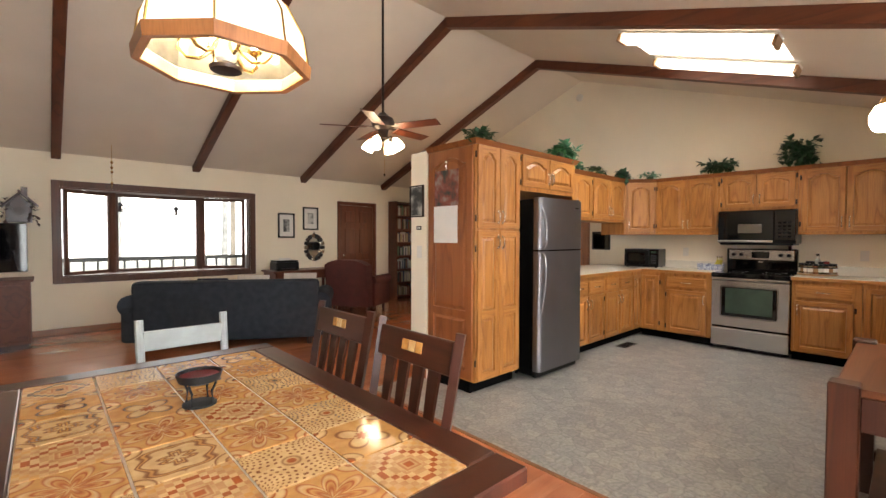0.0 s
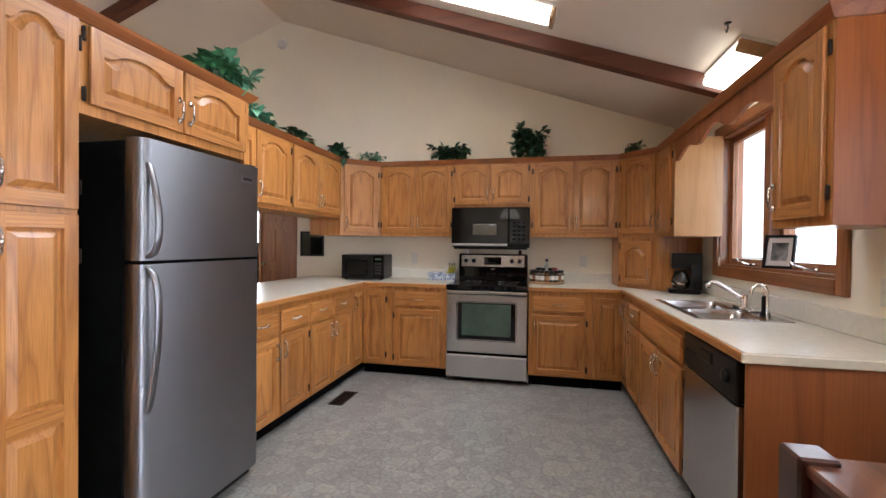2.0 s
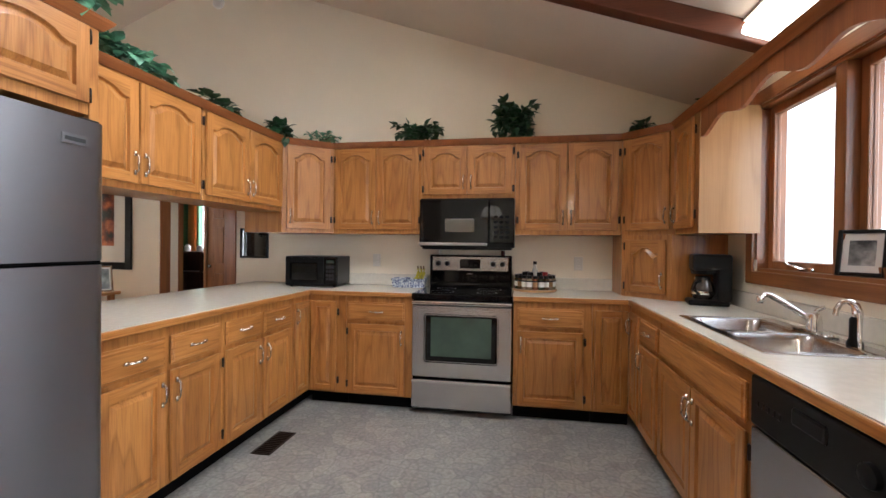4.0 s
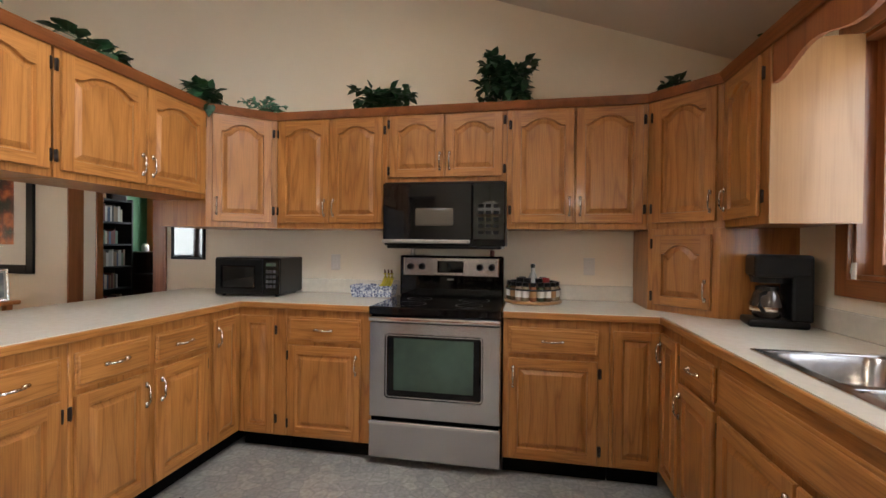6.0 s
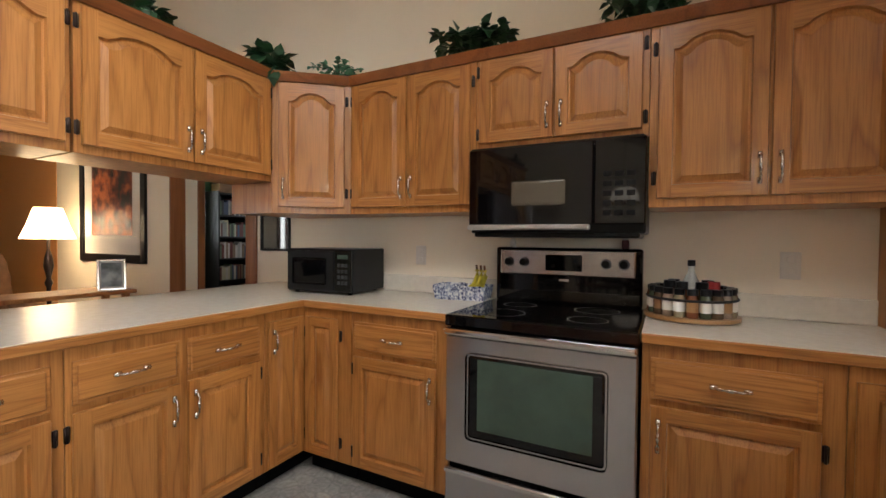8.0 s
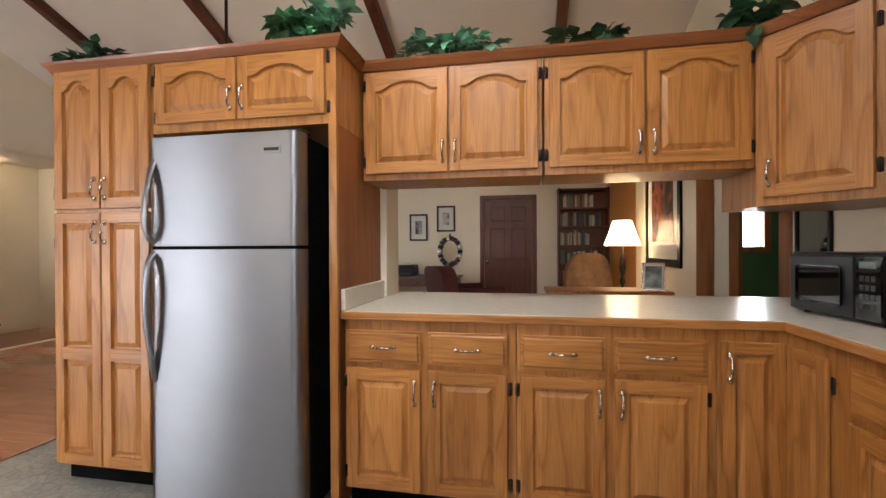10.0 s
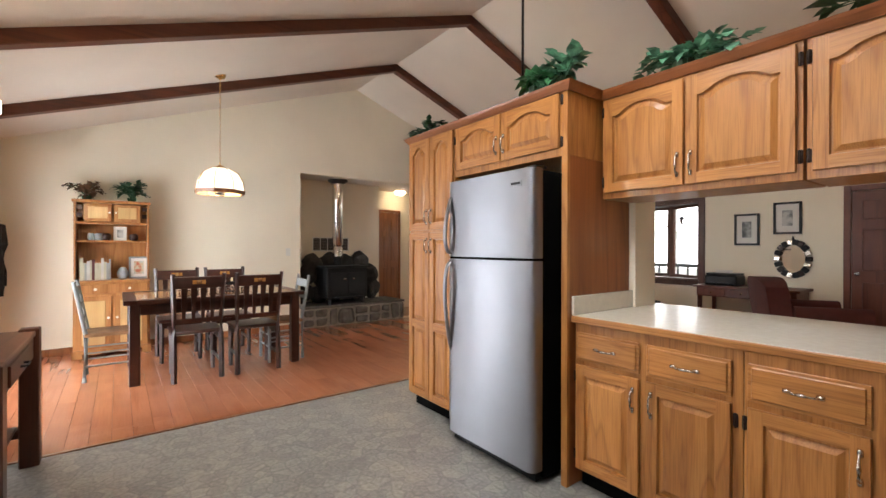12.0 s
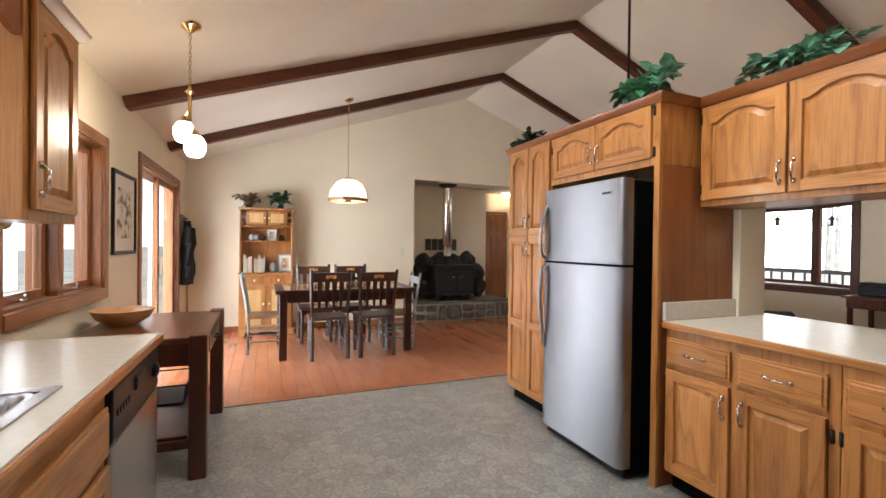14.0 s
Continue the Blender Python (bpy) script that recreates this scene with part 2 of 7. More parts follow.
def vinyl():
    """Grey sheet vinyl printed with rounded pebble shapes."""
    m, nt, b = nodes_of("pebble_vinyl", 0.36)
    v = place(nt, (1, 1, 1), False)
    warp = node(nt, "ShaderNodeTexNoise", Scale=9.0, Detail=2.0)
    link(nt, v, warp.inputs["Vector"])
    off = nt.nodes.new("ShaderNodeVectorMath")
    off.operation = "MULTIPLY_ADD"
    off.inputs[1].default_value = (0.05, 0.05, 0.0)
    link(nt, warp.outputs["Color"], off.inputs[0])
    link(nt, v, off.inputs[2])
    cell = node(nt, "ShaderNodeTexVoronoi", Scale=12.5, Randomness=0.8)
    edge = node(nt, "ShaderNodeTexVoronoi", Scale=12.5, Randomness=0.8)
    edge.feature = "DISTANCE_TO_EDGE"
    link(nt, off.outputs[0], cell.inputs["Vector"])
    link(nt, off.outputs[0], edge.inputs["Vector"])
    sep = nt.nodes.new("ShaderNodeSeparateColor")
    link(nt, cell.outputs["Color"], sep.inputs[0])
    stone = ramp(nt, sep.outputs[0], ((0.0, (0.27, 0.26, 0.236)), (0.5, (0.31, 0.3, 0.275)), (1.0, (0.36, 0.343, 0.3))))
    rim = ramp(nt, edge.outputs["Distance"], ((0.0, (0.76, 0.76, 0.76)), (0.045, (0.88, 0.88, 0.88)), (0.11, (1.13, 1.12, 1.1)), (0.24, (0.96, 0.96, 0.96))))
    col = mixed(nt, stone, rim, 0.68, "MULTIPLY")
    spk = node(nt, "ShaderNodeTexNoise", Scale=45.0, Detail=5.0)
    link(nt, v, spk.inputs["Vector"])
    col = mixed(nt, col, ramp(nt, spk.outputs["Fac"], ((0.3, (0.72, 0.72, 0.72)), (0.7, (1.2, 1.2, 1.2)))), 0.8, "MULTIPLY")
    big = node(nt, "ShaderNodeTexNoise", Scale=1.2, Detail=3.0)
    link(nt, v, big.inputs["Vector"])
    col = mixed(nt, col, ramp(nt, big.outputs["Fac"], ((0.3, (0.88, 0.88, 0.88)), (0.7, (1.08, 1.07, 1.06)))), 1.0, "MULTIPLY")
    link(nt, col, b.inputs["Base Color"])
    bumped(nt, b, edge.outputs["Distance"], 0.12, 0.002)
    return m


VINYL = vinyl()


# ---- builders ----
def thing(name, at=(0, 0, 0), turn=0, label="", category="", group="", kind=""):
    ob = new(name)
    ob.empty_display_size = 0.1
    ob.matrix_world = pose(*at, 0, 0, turn)
    return tagged(ob, label, category, group, kind)


def part(name, bm, material, parent=None, label="", smooth=False, kind="", category=""):
    me = bpy.data.meshes.new(name)
    bmesh.ops.recalc_face_normals(bm, faces=bm.faces)
    bm.to_mesh(me)
    bm.free()
    for m in material if isinstance(material, (list, tuple)) else (material,):
        me.materials.append(m)
    if smooth:
        for p in me.polygons:
            p.use_smooth = True
        me.set_sharp_from_angle(angle=radians(38))
    ob = new(name, me)
    ob.parent = parent
    return tagged(ob, label, category, "", kind)


def bx(x0, x1, y0, y1, z0, z1, bevel=0.0, bm=None, m=None):
    """A box, with rounded edges where bevel is given; adds to bm if there is one."""
    own = bmesh.new()
    bmesh.ops.create_cube(own, size=1, matrix=Matrix.Translation(((x0 + x1) / 2, (y0 + y1) / 2, (z0 + z1) / 2)) @ Matrix.Diagonal((abs(x1 - x0), abs(y1 - y0), abs(z1 - z0), 1)))
    if bevel:
        bmesh.ops.bevel(own, geom=own.edges[:], offset=bevel, segments=2 if bevel > 0.006 else 1, affect="EDGES", profile=0.5)
    if m is not None:
        bmesh.ops.transform(own, matrix=m, verts=own.verts[:])
    return own if bm is None else joined(bm, own)


def joined(bm, other):
    me = bpy.data.meshes.new("scrap")
    other.to_mesh(me)
    other.free()
    bm.from_mesh(me)
    bpy.data.meshes.remove(me)
    return bm


def lathe(profile, n=20, at=(0, 0, 0), bm=None):
    """A turned shape from (radius, height) pairs."""
    bm = bm or bmesh.new()
    rings = []
    for r, z in profile:
        rings.append([bm.verts.new((at[0] + max(r, 1e-4) * math.cos(2 * math.pi * i / n), at[1] + max(r, 1e-4) * math.sin(2 * math.pi * i / n), at[2] + z)) for i in range(n)])
    for a, b in zip(rings, rings[1:]):
        for i in range(n):
            bm.faces.new((a[i], a[(i + 1) % n], b[(i + 1) % n], b[i]))
    bm.faces.new(rings[0])
    bm.faces.new(rings[-1])
    return bm


def rod(pts, r, n=8, bm=None, r1=None):
    """A round bar along points; r1: the radius at its end."""
    bm = bm or bmesh.new()
    pts = [Vector(p) for p in pts]
    rings = []
    for i, p in enumerate(pts):
        d = (pts[min(i + 1, len(pts) - 1)] - pts[max(i - 1, 0)]).normalized()
        q = d.to_track_quat("Z", "Y")
        rr = r if r1 is None else r + (r1 - r) * i / (len(pts) - 1)
        rings.append([bm.verts.new(p + q @ Vector((rr * math.cos(2 * math.pi * j / n), rr * math.sin(2 * math.pi * j / n), 0))) for j in range(n)])
    for a, b in zip(rings, rings[1:]):
        for j in range(n):
            bm.faces.new((a[j], a[(j + 1) % n], b[(j + 1) % n], b[j]))
    bm.faces.new(rings[0])
    bm.faces.new(rings[-1])
    return bm


def prism(outline, y0, y1, bm=None):
    """An outline in x and z, made solid from y0 to y1."""
    bm = bm or bmesh.new()
    a = [bm.verts.new((x, y0, z)) for x, z in outline]
    b = [bm.verts.new((x, y1, z)) for x, z in outline]
    bm.faces.new(a)
    bm.faces.new(b)
    for i in range(len(a)):
        j = (i + 1) % len(a)
        bm.faces.new((a[i], a[j], b[j], b[i]))
    return bm


def swell(s):
    """The cathedral curve: 1 in the middle, 0 at the shoulders."""
    s = min(1, max(0, (0.86 - s) / 0.86))
    return 1 - (1 - s) ** 2 if s > 0.55 else 0.7975 * (s / 0.55) ** 2 * (3 - 2 * s / 0.55)


def prism_along_x(outline, x0, x1):
    """An outline in y and z, made solid from x0 to x1."""
    bm = prism(outline, x0, x1)
    bmesh.ops.transform(bm, matrix=Matrix(((0, 1, 0, 0), (1, 0, 0, 0), (0, 0, 1, 0), (0, 0, 0, 1))), verts=bm.verts[:])
    bmesh.ops.recalc_face_normals(bm, faces=bm.faces[:])
    return bm


def panel_door(w, h, arch, stile=0.052, t=0.02, split=None):
    """A raised-panel door: x 0 to w, z 0 to h, its back at y 0 and its front at y -t. split: the height of a middle rail."""
    bm = bmesh.new()
    n = 14 if arch else 2
    fields = [(stile, h - stile)] if split is None else [(stile, split - 0.03), (split + 0.03, h - stile)]
    bx(0.02, w - 0.02, -t + 0.0165, 0, 0.02, h - 0.02, 0, bm)

    def ring(z0, z1, d, y, a):
        half = w / 2 - stile - d
        out = [(w / 2 - half, z0 + d), (w / 2 + half, z0 + d)]
        for i in range(n):
            s = 1 - 2 * i / (n - 1)
            out.append((w / 2 + half * s, z1 - d - a + a * swell(abs(s))))
        return [bm.verts.new((x, y, z)) for x, z in out]

    def band(a, b, mats=None):
        for i in range(len(a)):
            j = (i + 1) % len(a)
            f = bm.faces.new((a[i], a[j], b[j], b[i]))
            if mats:
                f.material_index = mats

    for k, (z0, z1) in enumerate(fields):
        a = arch if k == len(fields) - 1 else 0
        o = ring(z0, z1, 0, -t, a)
        low = ring(z0, z1, 0.004, -t + 0.014, a)
        band(o, low)
        inner = ring(z0, z1, 0.011, -t + 0.0145, a)
        band(low, inner)
        up = ring(z0, z1, 0.034, -t + 0.002, a)
        band(inner, up)
        f = bm.faces.new(up)
        # rails above and below the field, and stiles beside it
        lo = 0.003 if k == 0 else split
        hi = h - 0.003 if k == len(fields) - 1 else split
        L, R = 0.003, w - 0.003
        xl, xr = stile, w - stile
        v = bm.verts.new
        top = [v((xl, -t, hi)), v((xr, -t, hi))]
        bot = [v((xl, -t, lo)), v((xr, -t, lo))]
        f = bm.faces.new((bot[0], bot[1], o[1], o[0]))
        f.material_index = 1
        f = bm.faces.new([top[0], top[1]] + o[2:])
        f.material_index = 1
        cl = [v((L, -t, lo)), v((L, -t, hi))]
        cr = [v((R, -t, lo)), v((R, -t, hi))]
        bm.faces.new((cl[0], bot[0], o[0], o[-1], top[0], cl[1]))
        bm.faces.new((bot[1], cr[0], cr[1], top[1], o[2], o[1]))
    e = [bm.verts.new(p) for p in ((0.003, -t, 0.003), (w - 0.003, -t, 0.003), (w - 0.003, -t, h - 0.003), (0.003, -t, h - 0.003))]
    g = [bm.verts.new(p) for p in ((0, -t + 0.006, 0), (w, -t + 0.006, 0), (w, -t + 0.006, h), (0, -t + 0.006, h))]
    q = [bm.verts.new(p) for p in ((0, -t + 0.0125, 0), (w, -t + 0.0125, 0), (w, -t + 0.0125, h), (0, -t + 0.0125, h))]
    band(e, g)
    band(g, q)
    back = [[bm.verts.new(p) for p in ((0.007, y, 0.007), (w - 0.007, y, 0.007), (w - 0.007, y, h - 0.007), (0.007, y, h - 0.007))] for y in (-t + 0.0125, 0)]
    band(q, back[0])
    band(back[0], back[1])
    return bm


def pull(length=0.095):
    """A bow handle on two feet along z, standing off towards -y."""
    pts = [(0, 0, -length / 2), (0, -0.018, -length / 2 + 0.004), (0, -0.026, -length * 0.3), (0, -0.024, 0), (0, -0.026, length * 0.3), (0, -0.018, length / 2 - 0.004), (0, 0, length / 2)]
    bm = rod(pts, 0.0045, 6)
    for s in (-1, 1):
        lathe([(0.008, -0.012), (0.0095, 0), (0.008, 0.012)], 8, (0, -0.004, s * length / 2), bm)
    lathe([(0.0045, -0.02), (0.0072, 0), (0.0045, 0.02)], 8, (0, -0.0245, 0), bm)
    return bm


def shared(bm, name):
    me = bpy.data.meshes.new(name)
    bmesh.ops.recalc_face_normals(bm, faces=bm.faces)
    bm.to_mesh(me)
    bm.free()
    for p in me.polygons:
        p.use_smooth = True
    return me


PULL, HINGE = shared(pull(), "handle"), shared(joined(bx(-0.009, 0.009, -0.006, 0.0, -0.026, 0.026, 0.002), rod([(0, -0.006, -0.028), (0, -0.006, 0.028)], 0.0045, 6)), "hinge")
PULL.materials.append(PEWTER)
HINGE.materials.append(BRONZE)


def put(name, me, parent, m):
    ob = new(name, me)
    ob.parent = parent
    ob.matrix_local = m
    return ob


def add_door(cab, x, z, w, h, arch=0.045, hinge="l", low=False, split=None, handle=True, y=0.0):
    """A door on a cabinet's front; low: the handle sits at its foot (wall cabinets)."""
    d = part("door", panel_door(w, h, arch, split=split, stile=0.052 if w > 0.24 else 0.046), [OAK, OAK_X], cab)
    d.location = (x, y - 0.001, z)
    hx = w - 0.026 if hinge == "l" else 0.026
    if handle:
        put("handle", PULL, d, Matrix.Translation((hx, -0.02, 0.1 if low else h - 0.1)))
    for f in (0.12, 0.88):
        put("hinge", HINGE, d, Matrix.Translation((-0.012 if hinge == "l" else w + 0.012, -0.0, h * f)))
    return d


def add_drawer(cab, x, z, w, h, handle=True):
    bm = bx(0, w, -0.014, -0.007, 0, h, 0.002)
    bx(0.007, w - 0.007, -0.0075, 0, 0.007, h - 0.007, 0, bm)
    bx(0.012, w - 0.012, -0.02, -0.01, 0.012, h - 0.012, 0.004, bm)
    d = part("drawer", bm, OAK_X, cab)
    d.location = (x, -0.001, z)
    if handle:
        put("handle", PULL, d, Matrix.Translation((w / 2, -0.02, h / 2)) @ Matrix.Rotation(math.pi / 2, 4, "Y"))
    return d


def cabinet(name, at, turn, w, d, h, label, toe=0.1, body=None):
    """An oak carcass, its front at y 0, standing on a black toe kick."""
    cab = thing(name, at, turn, label, "cabinet", "kitchen cabinets")
    part("body", bx(0, w, 0, d, toe, h, 0.002), body or OAK, cab)
    if toe:
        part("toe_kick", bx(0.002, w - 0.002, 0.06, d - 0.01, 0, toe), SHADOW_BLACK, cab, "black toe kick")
    return cab


# ---- structure ----
def pierced(x0, x1, z0, z1, y0, y1, holes, bm=None):
    """A wall in x and z with openings (x0, x1, z0, z1) that go through its thickness."""
    bm = bm or bmesh.new()
    xs = sorted({x0, x1, *[h[0] for h in holes], *[h[1] for h in holes]})
    for a, b in zip(xs, xs[1:]):
        cut = sorted((h[2], h[3]) for h in holes if h[0] <= a and h[1] >= b)
        z = z0
        for lo, hi in cut:
            if lo > z:
                bx(a, b, y0, y1, z, lo, 0, bm)
            z = hi
        if z < z1:
            bx(a, b, y0, y1, z, z1, 0, bm)
    return bm


SPIN = Matrix.Rotation(math.pi / 2, 4, "Z")  # turns a wall along x into one along y: (x, y) to (-y, x)


def setting(name, bm, mat, label, kind="structure"):
    return tagged(part(name, bm, mat, None, label), "", "", "", kind)


RIDGE_Y, RIDGE_Z, EAVE_Z, EAST, WEST, NORTH = 4.345, 3.93, 2.44, 6.93, -0.8, 8.31
setting("floor", bx(2.4, EAST, 0, 3.75, -0.1, 0), VINYL, "grey sheet vinyl floor with a pebble print")
setting("wall_south", pierced(-0.92, 7.05, -0.1, 2.46, -0.15, 0, [(4.605, 5.97, 1.15, 2.13), (2.58, 3.84, 0.99, 1.96), (-0.18, 1.6, 0.0, 2.03)]), WALL, "cream painted wall with windows and a sliding door")
setting("wall_north", pierced(-0.92, 7.05, -0.1, 2.46, NORTH, NORTH + 0.14, [(0.49, 2.95, 0.77, 1.99)]), WALL, "cream painted living room wall with a bay window")
for name, x, holes in (("wall_east", EAST, [(4.27, 5.05, 0.0, 2.04)]), ("wall_west", WEST - 0.12, [(3.39, 6.6, 0.0, 2.434)])):
    bm = pierced(0, NORTH, -0.1, EAVE_Z, -0.12, 0, holes)
    prism([(0, EAVE_Z), (NORTH, EAVE_Z), (RIDGE_Y, RIDGE_Z + 0.02)], -0.12, 0, bm)
    bmesh.ops.transform(bm, matrix=Matrix.Translation((x, 0, 0)) @ SPIN, verts=bm.verts[:])
    setting(name, bm, WALL, "cream painted gable wall")
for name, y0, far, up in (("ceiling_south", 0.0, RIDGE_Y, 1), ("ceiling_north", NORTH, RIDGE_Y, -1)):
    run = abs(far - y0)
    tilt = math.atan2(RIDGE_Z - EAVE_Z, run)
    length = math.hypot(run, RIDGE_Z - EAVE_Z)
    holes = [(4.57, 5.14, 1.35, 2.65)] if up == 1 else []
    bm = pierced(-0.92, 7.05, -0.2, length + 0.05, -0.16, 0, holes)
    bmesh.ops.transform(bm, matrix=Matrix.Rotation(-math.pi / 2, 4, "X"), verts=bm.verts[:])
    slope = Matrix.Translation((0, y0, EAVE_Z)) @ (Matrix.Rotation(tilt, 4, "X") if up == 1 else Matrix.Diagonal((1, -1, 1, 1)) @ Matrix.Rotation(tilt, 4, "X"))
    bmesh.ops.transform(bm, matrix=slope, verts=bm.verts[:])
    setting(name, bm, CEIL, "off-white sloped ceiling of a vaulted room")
    for x in (0.46, 2.12, 3.9, 5.7):
        b = bx(x - 0.05, x + 0.05, 0.0, length + (0.02 if up == 1 else 0), -0.1 if x < 3 else -0.115, 0.0, 0.008)
        bmesh.ops.transform(b, matrix=slope, verts=b.verts[:])
        tagged(part("ceiling_beam", b, BEAM, None, "dark stained wooden rafter beam under the ceiling"), "", "beam", "ceiling beams", "structure")
setting("wall_alcove", bx(-1.54, -1.42, 3.27, 5.1, -0.1, 2.434), WALL, "cream alcove wall behind the wood stove")
setting("wall_alcove_side", bx(-1.42, WEST - 0.12, 3.27, 3.39, -0.1, 2.434), WALL, "cream alcove side wall")
setting("wall_hall_side", bx(-2.12, -1.54, 5.0, 5.1, -0.1, 2.434), WALL, "cream hall wall")
setting("wall_hall_end", bx(-2.12, -2.0, 5.1, 6.72, -0.1, 2.434), WALL, "cream hall end wall")
setting("wall_hall_north", bx(-2.0, WEST - 0.12, 6.6, 6.72, -0.1, 2.434), WALL, "cream hall wall")
setting("ceiling_hall", bx(-2.12, WEST - 0.121, 3.27, 6.72, 2.434, 2.55), CEIL, "off-white flat hall ceiling")
setting("floor_hall", bx(-2.12, WEST, 3.27, 6.72, -0.1, -0.002), CHERRY, "red wood hall floor")
setting("subfloor", joined(bx(WEST, 2.4, 0, NORTH, -0.1, -0.013), bx(2.4, EAST, 3.75, NORTH, -0.1, -0.013)), DARK, "dark gap under the floor boards")
setting("wall_divider", bx(2.95, 4.545, 3.625, 3.86, 0, 2.13, 0.004), WALL, "cream wall end behind the pantry")
def daylight(name, x, y, z, w, h, turn, power, c=(0.92, 0.96, 1.0)):
    """An added area lamp at a window that stands in for the sky's light."""
    lamp = new(name, bpy.data.lights.new(name, "AREA"))
    lamp.data.shape, lamp.data.size, lamp.data.size_y = "RECTANGLE", w, h
    lamp.data.energy, lamp.data.color = power, c
    lamp.matrix_world = pose(x, y, z, 90, 0, turn)
    return lamp


setting("wall_living_east", prism_along_x([(4.71, 0), (NORTH, 0), (NORTH, 2.2), (4.71, 2.2)], 6.6, 6.87), WALL, "cream living room wall beside the doorway")
# the green room behind the east doorway
bm = bx(7.05, 9.6, 3.4, 3.5, -0.1, 2.5)
pierced(7.05, 9.6, -0.1, 2.5, 6.9, 7.0, [(7.8, 8.1, 1.19, 2.0)], bm)
bx(9.5, 9.6, 3.5, 6.2, -0.1, 2.5, 0, bm)
bx(9.5, 9.6, 6.2, 6.7, -0.1, 1.2, 0, bm)
bx(9.5, 9.6, 6.2, 6.7, 2.0, 2.5, 0, bm)
bx(9.5, 9.6, 6.7, 6.9, -0.1, 2.5, 0, bm)
setting("wall_green_room", bm, GREEN_WALL, "dark green walls of the next room")
daylight("sky_light", 7.95, 7.02, 1.595, 0.3, 0.81, 180, 9)
daylight("sky_light", 9.62, 6.45, 1.6, 0.5, 0.8, 90, 9)
cur = thing("curtain", (9.47, 6.7, 0), 0, "orange curtain beside the green room window", "curtain")
folds = bmesh.new()
edge = [[folds.verts.new((-0.02 + 0.018 * math.sin(k * 1.9), k * 0.0125, z)) for k in range(13)] for z in (1.05, 2.1)]
for k in range(12):
    folds.faces.new((edge[0][k], edge[0][k + 1], edge[1][k + 1], edge[1][k]))
bmesh.ops.solidify(folds, geom=folds.faces[:], thickness=0.004)
part("cloth", folds, ORANGE_WALL, cur, smooth=True)
part("rod", rod([(-0.02, -0.55, 2.11), (-0.02, 0.18, 2.11)], 0.008, 8), BRASS, cur)
setting("ceiling_green_room", bx(7.05, 9.6, 3.4, 7.0, 2.5, 2.6), CEIL, "off-white ceiling of the next room")
setting("floor_green_room", bx(7.05, 9.6, 3.4, 7.0, -0.1, 0), CHERRY, "red wood floor of the next room")
# baseboards
for i, (x0, x1, y0, y1) in enumerate(((-0.8, -0.25, 0, 0.014), (-0.8, -0.786, 0.014, 3.39), (-0.8, 4.6, NORTH - 0.014, NORTH), (5.55, 6.6, NORTH - 0.014, NORTH), (6.586, 6.6, 4.8, NORTH - 0.014), (1.69, 2.45, 0, 0.014))):
    setting("baseboard", bx(x0, x1, y0, y1, 0, 0.085, 0.003), TRIM_X if x1 - x0 > 0.1 else TRIM, "stained wood baseboard")
setting("baseboard", bx(2.936, 2.95, 3.625, 3.86, 0, 0.085, 0.003), TRIM, "stained wood baseboard on the wall end")


def casing(parent, x0, x1, z0, z1, w=0.075, y=0.0, sill=True):
    """Flat wooden trim round an opening in a wall that faces +y; two jambs, a head and, for windows, a bottom rail."""
    part("trim", bx(x0 - w, x0, y, y + 0.02, z0 - (w if sill else 0), z1 + w, 0.003), TRIM, parent)
    part("trim", bx(x1, x1 + w, y, y + 0.02, z0 - (w if sill else 0), z1 + w, 0.003), TRIM, parent)
    part("trim", bx(x0, x1, y, y + 0.02, z1, z1 + w, 0.003), TRIM_X, parent)
    if sill:
        part("window_sill", bx(x0, x1, y, y + 0.024, z0 - w, z0, 0.003), TRIM_X, parent)
    d = -0.15
    part("jamb", bx(x0, x0 + 0.018, d, y, z0, z1), TRIM, parent)
    part("jamb", bx(x1 - 0.018, x1, d, y, z0, z1), TRIM, parent)
    part("jamb", bx(x0 + 0.018, x1 - 0.018, d, y, z1 - 0.018, z1), TRIM_X, parent)
    if sill:
        part("jamb", bx(x0 + 0.018, x1 - 0.018, d, y, z0, z0 + 0.018), TRIM_X, parent)


def sash(parent, x0, x1, z0, z1, y, w=0.045, mat=None):
    bm = bx(x0, x0 + w, y - 0.02, y + 0.02, z0, z1, 0.003)
    bx(x1 - w, x1, y - 0.02, y + 0.02, z0, z1, 0.003, bm)
    bx(x0 + w, x1 - w, y - 0.02, y + 0.02, z0, z0 + w, 0.003, bm)
    bx(x0 + w, x1 - w, y - 0.02, y + 0.02, z1 - w, z1, 0.003, bm)
    f = part("window_frame", bm, mat or TRIM, parent)
    p = part("pane", bx(x0 + w, x1 - w, y - 0.003, y + 0.003, z0 + w, z1 - w), PANE, f)
    p.visible_shadow = False


def crank(parent, x, z):
    bm = bx(-0.05, 0.05, 0, 0.022, 0, 0.018, 0.005)
    rod([(0.0, 0.02, 0.012), (0.03, 0.045, 0.022), (0.09, 0.05, 0.03), (0.11, 0.05, 0.045)], 0.006, 6, bm)
    c = part("crank_handle", bm, CHROME, parent, "chrome window crank")
    c.location = (x, -0.055, z)


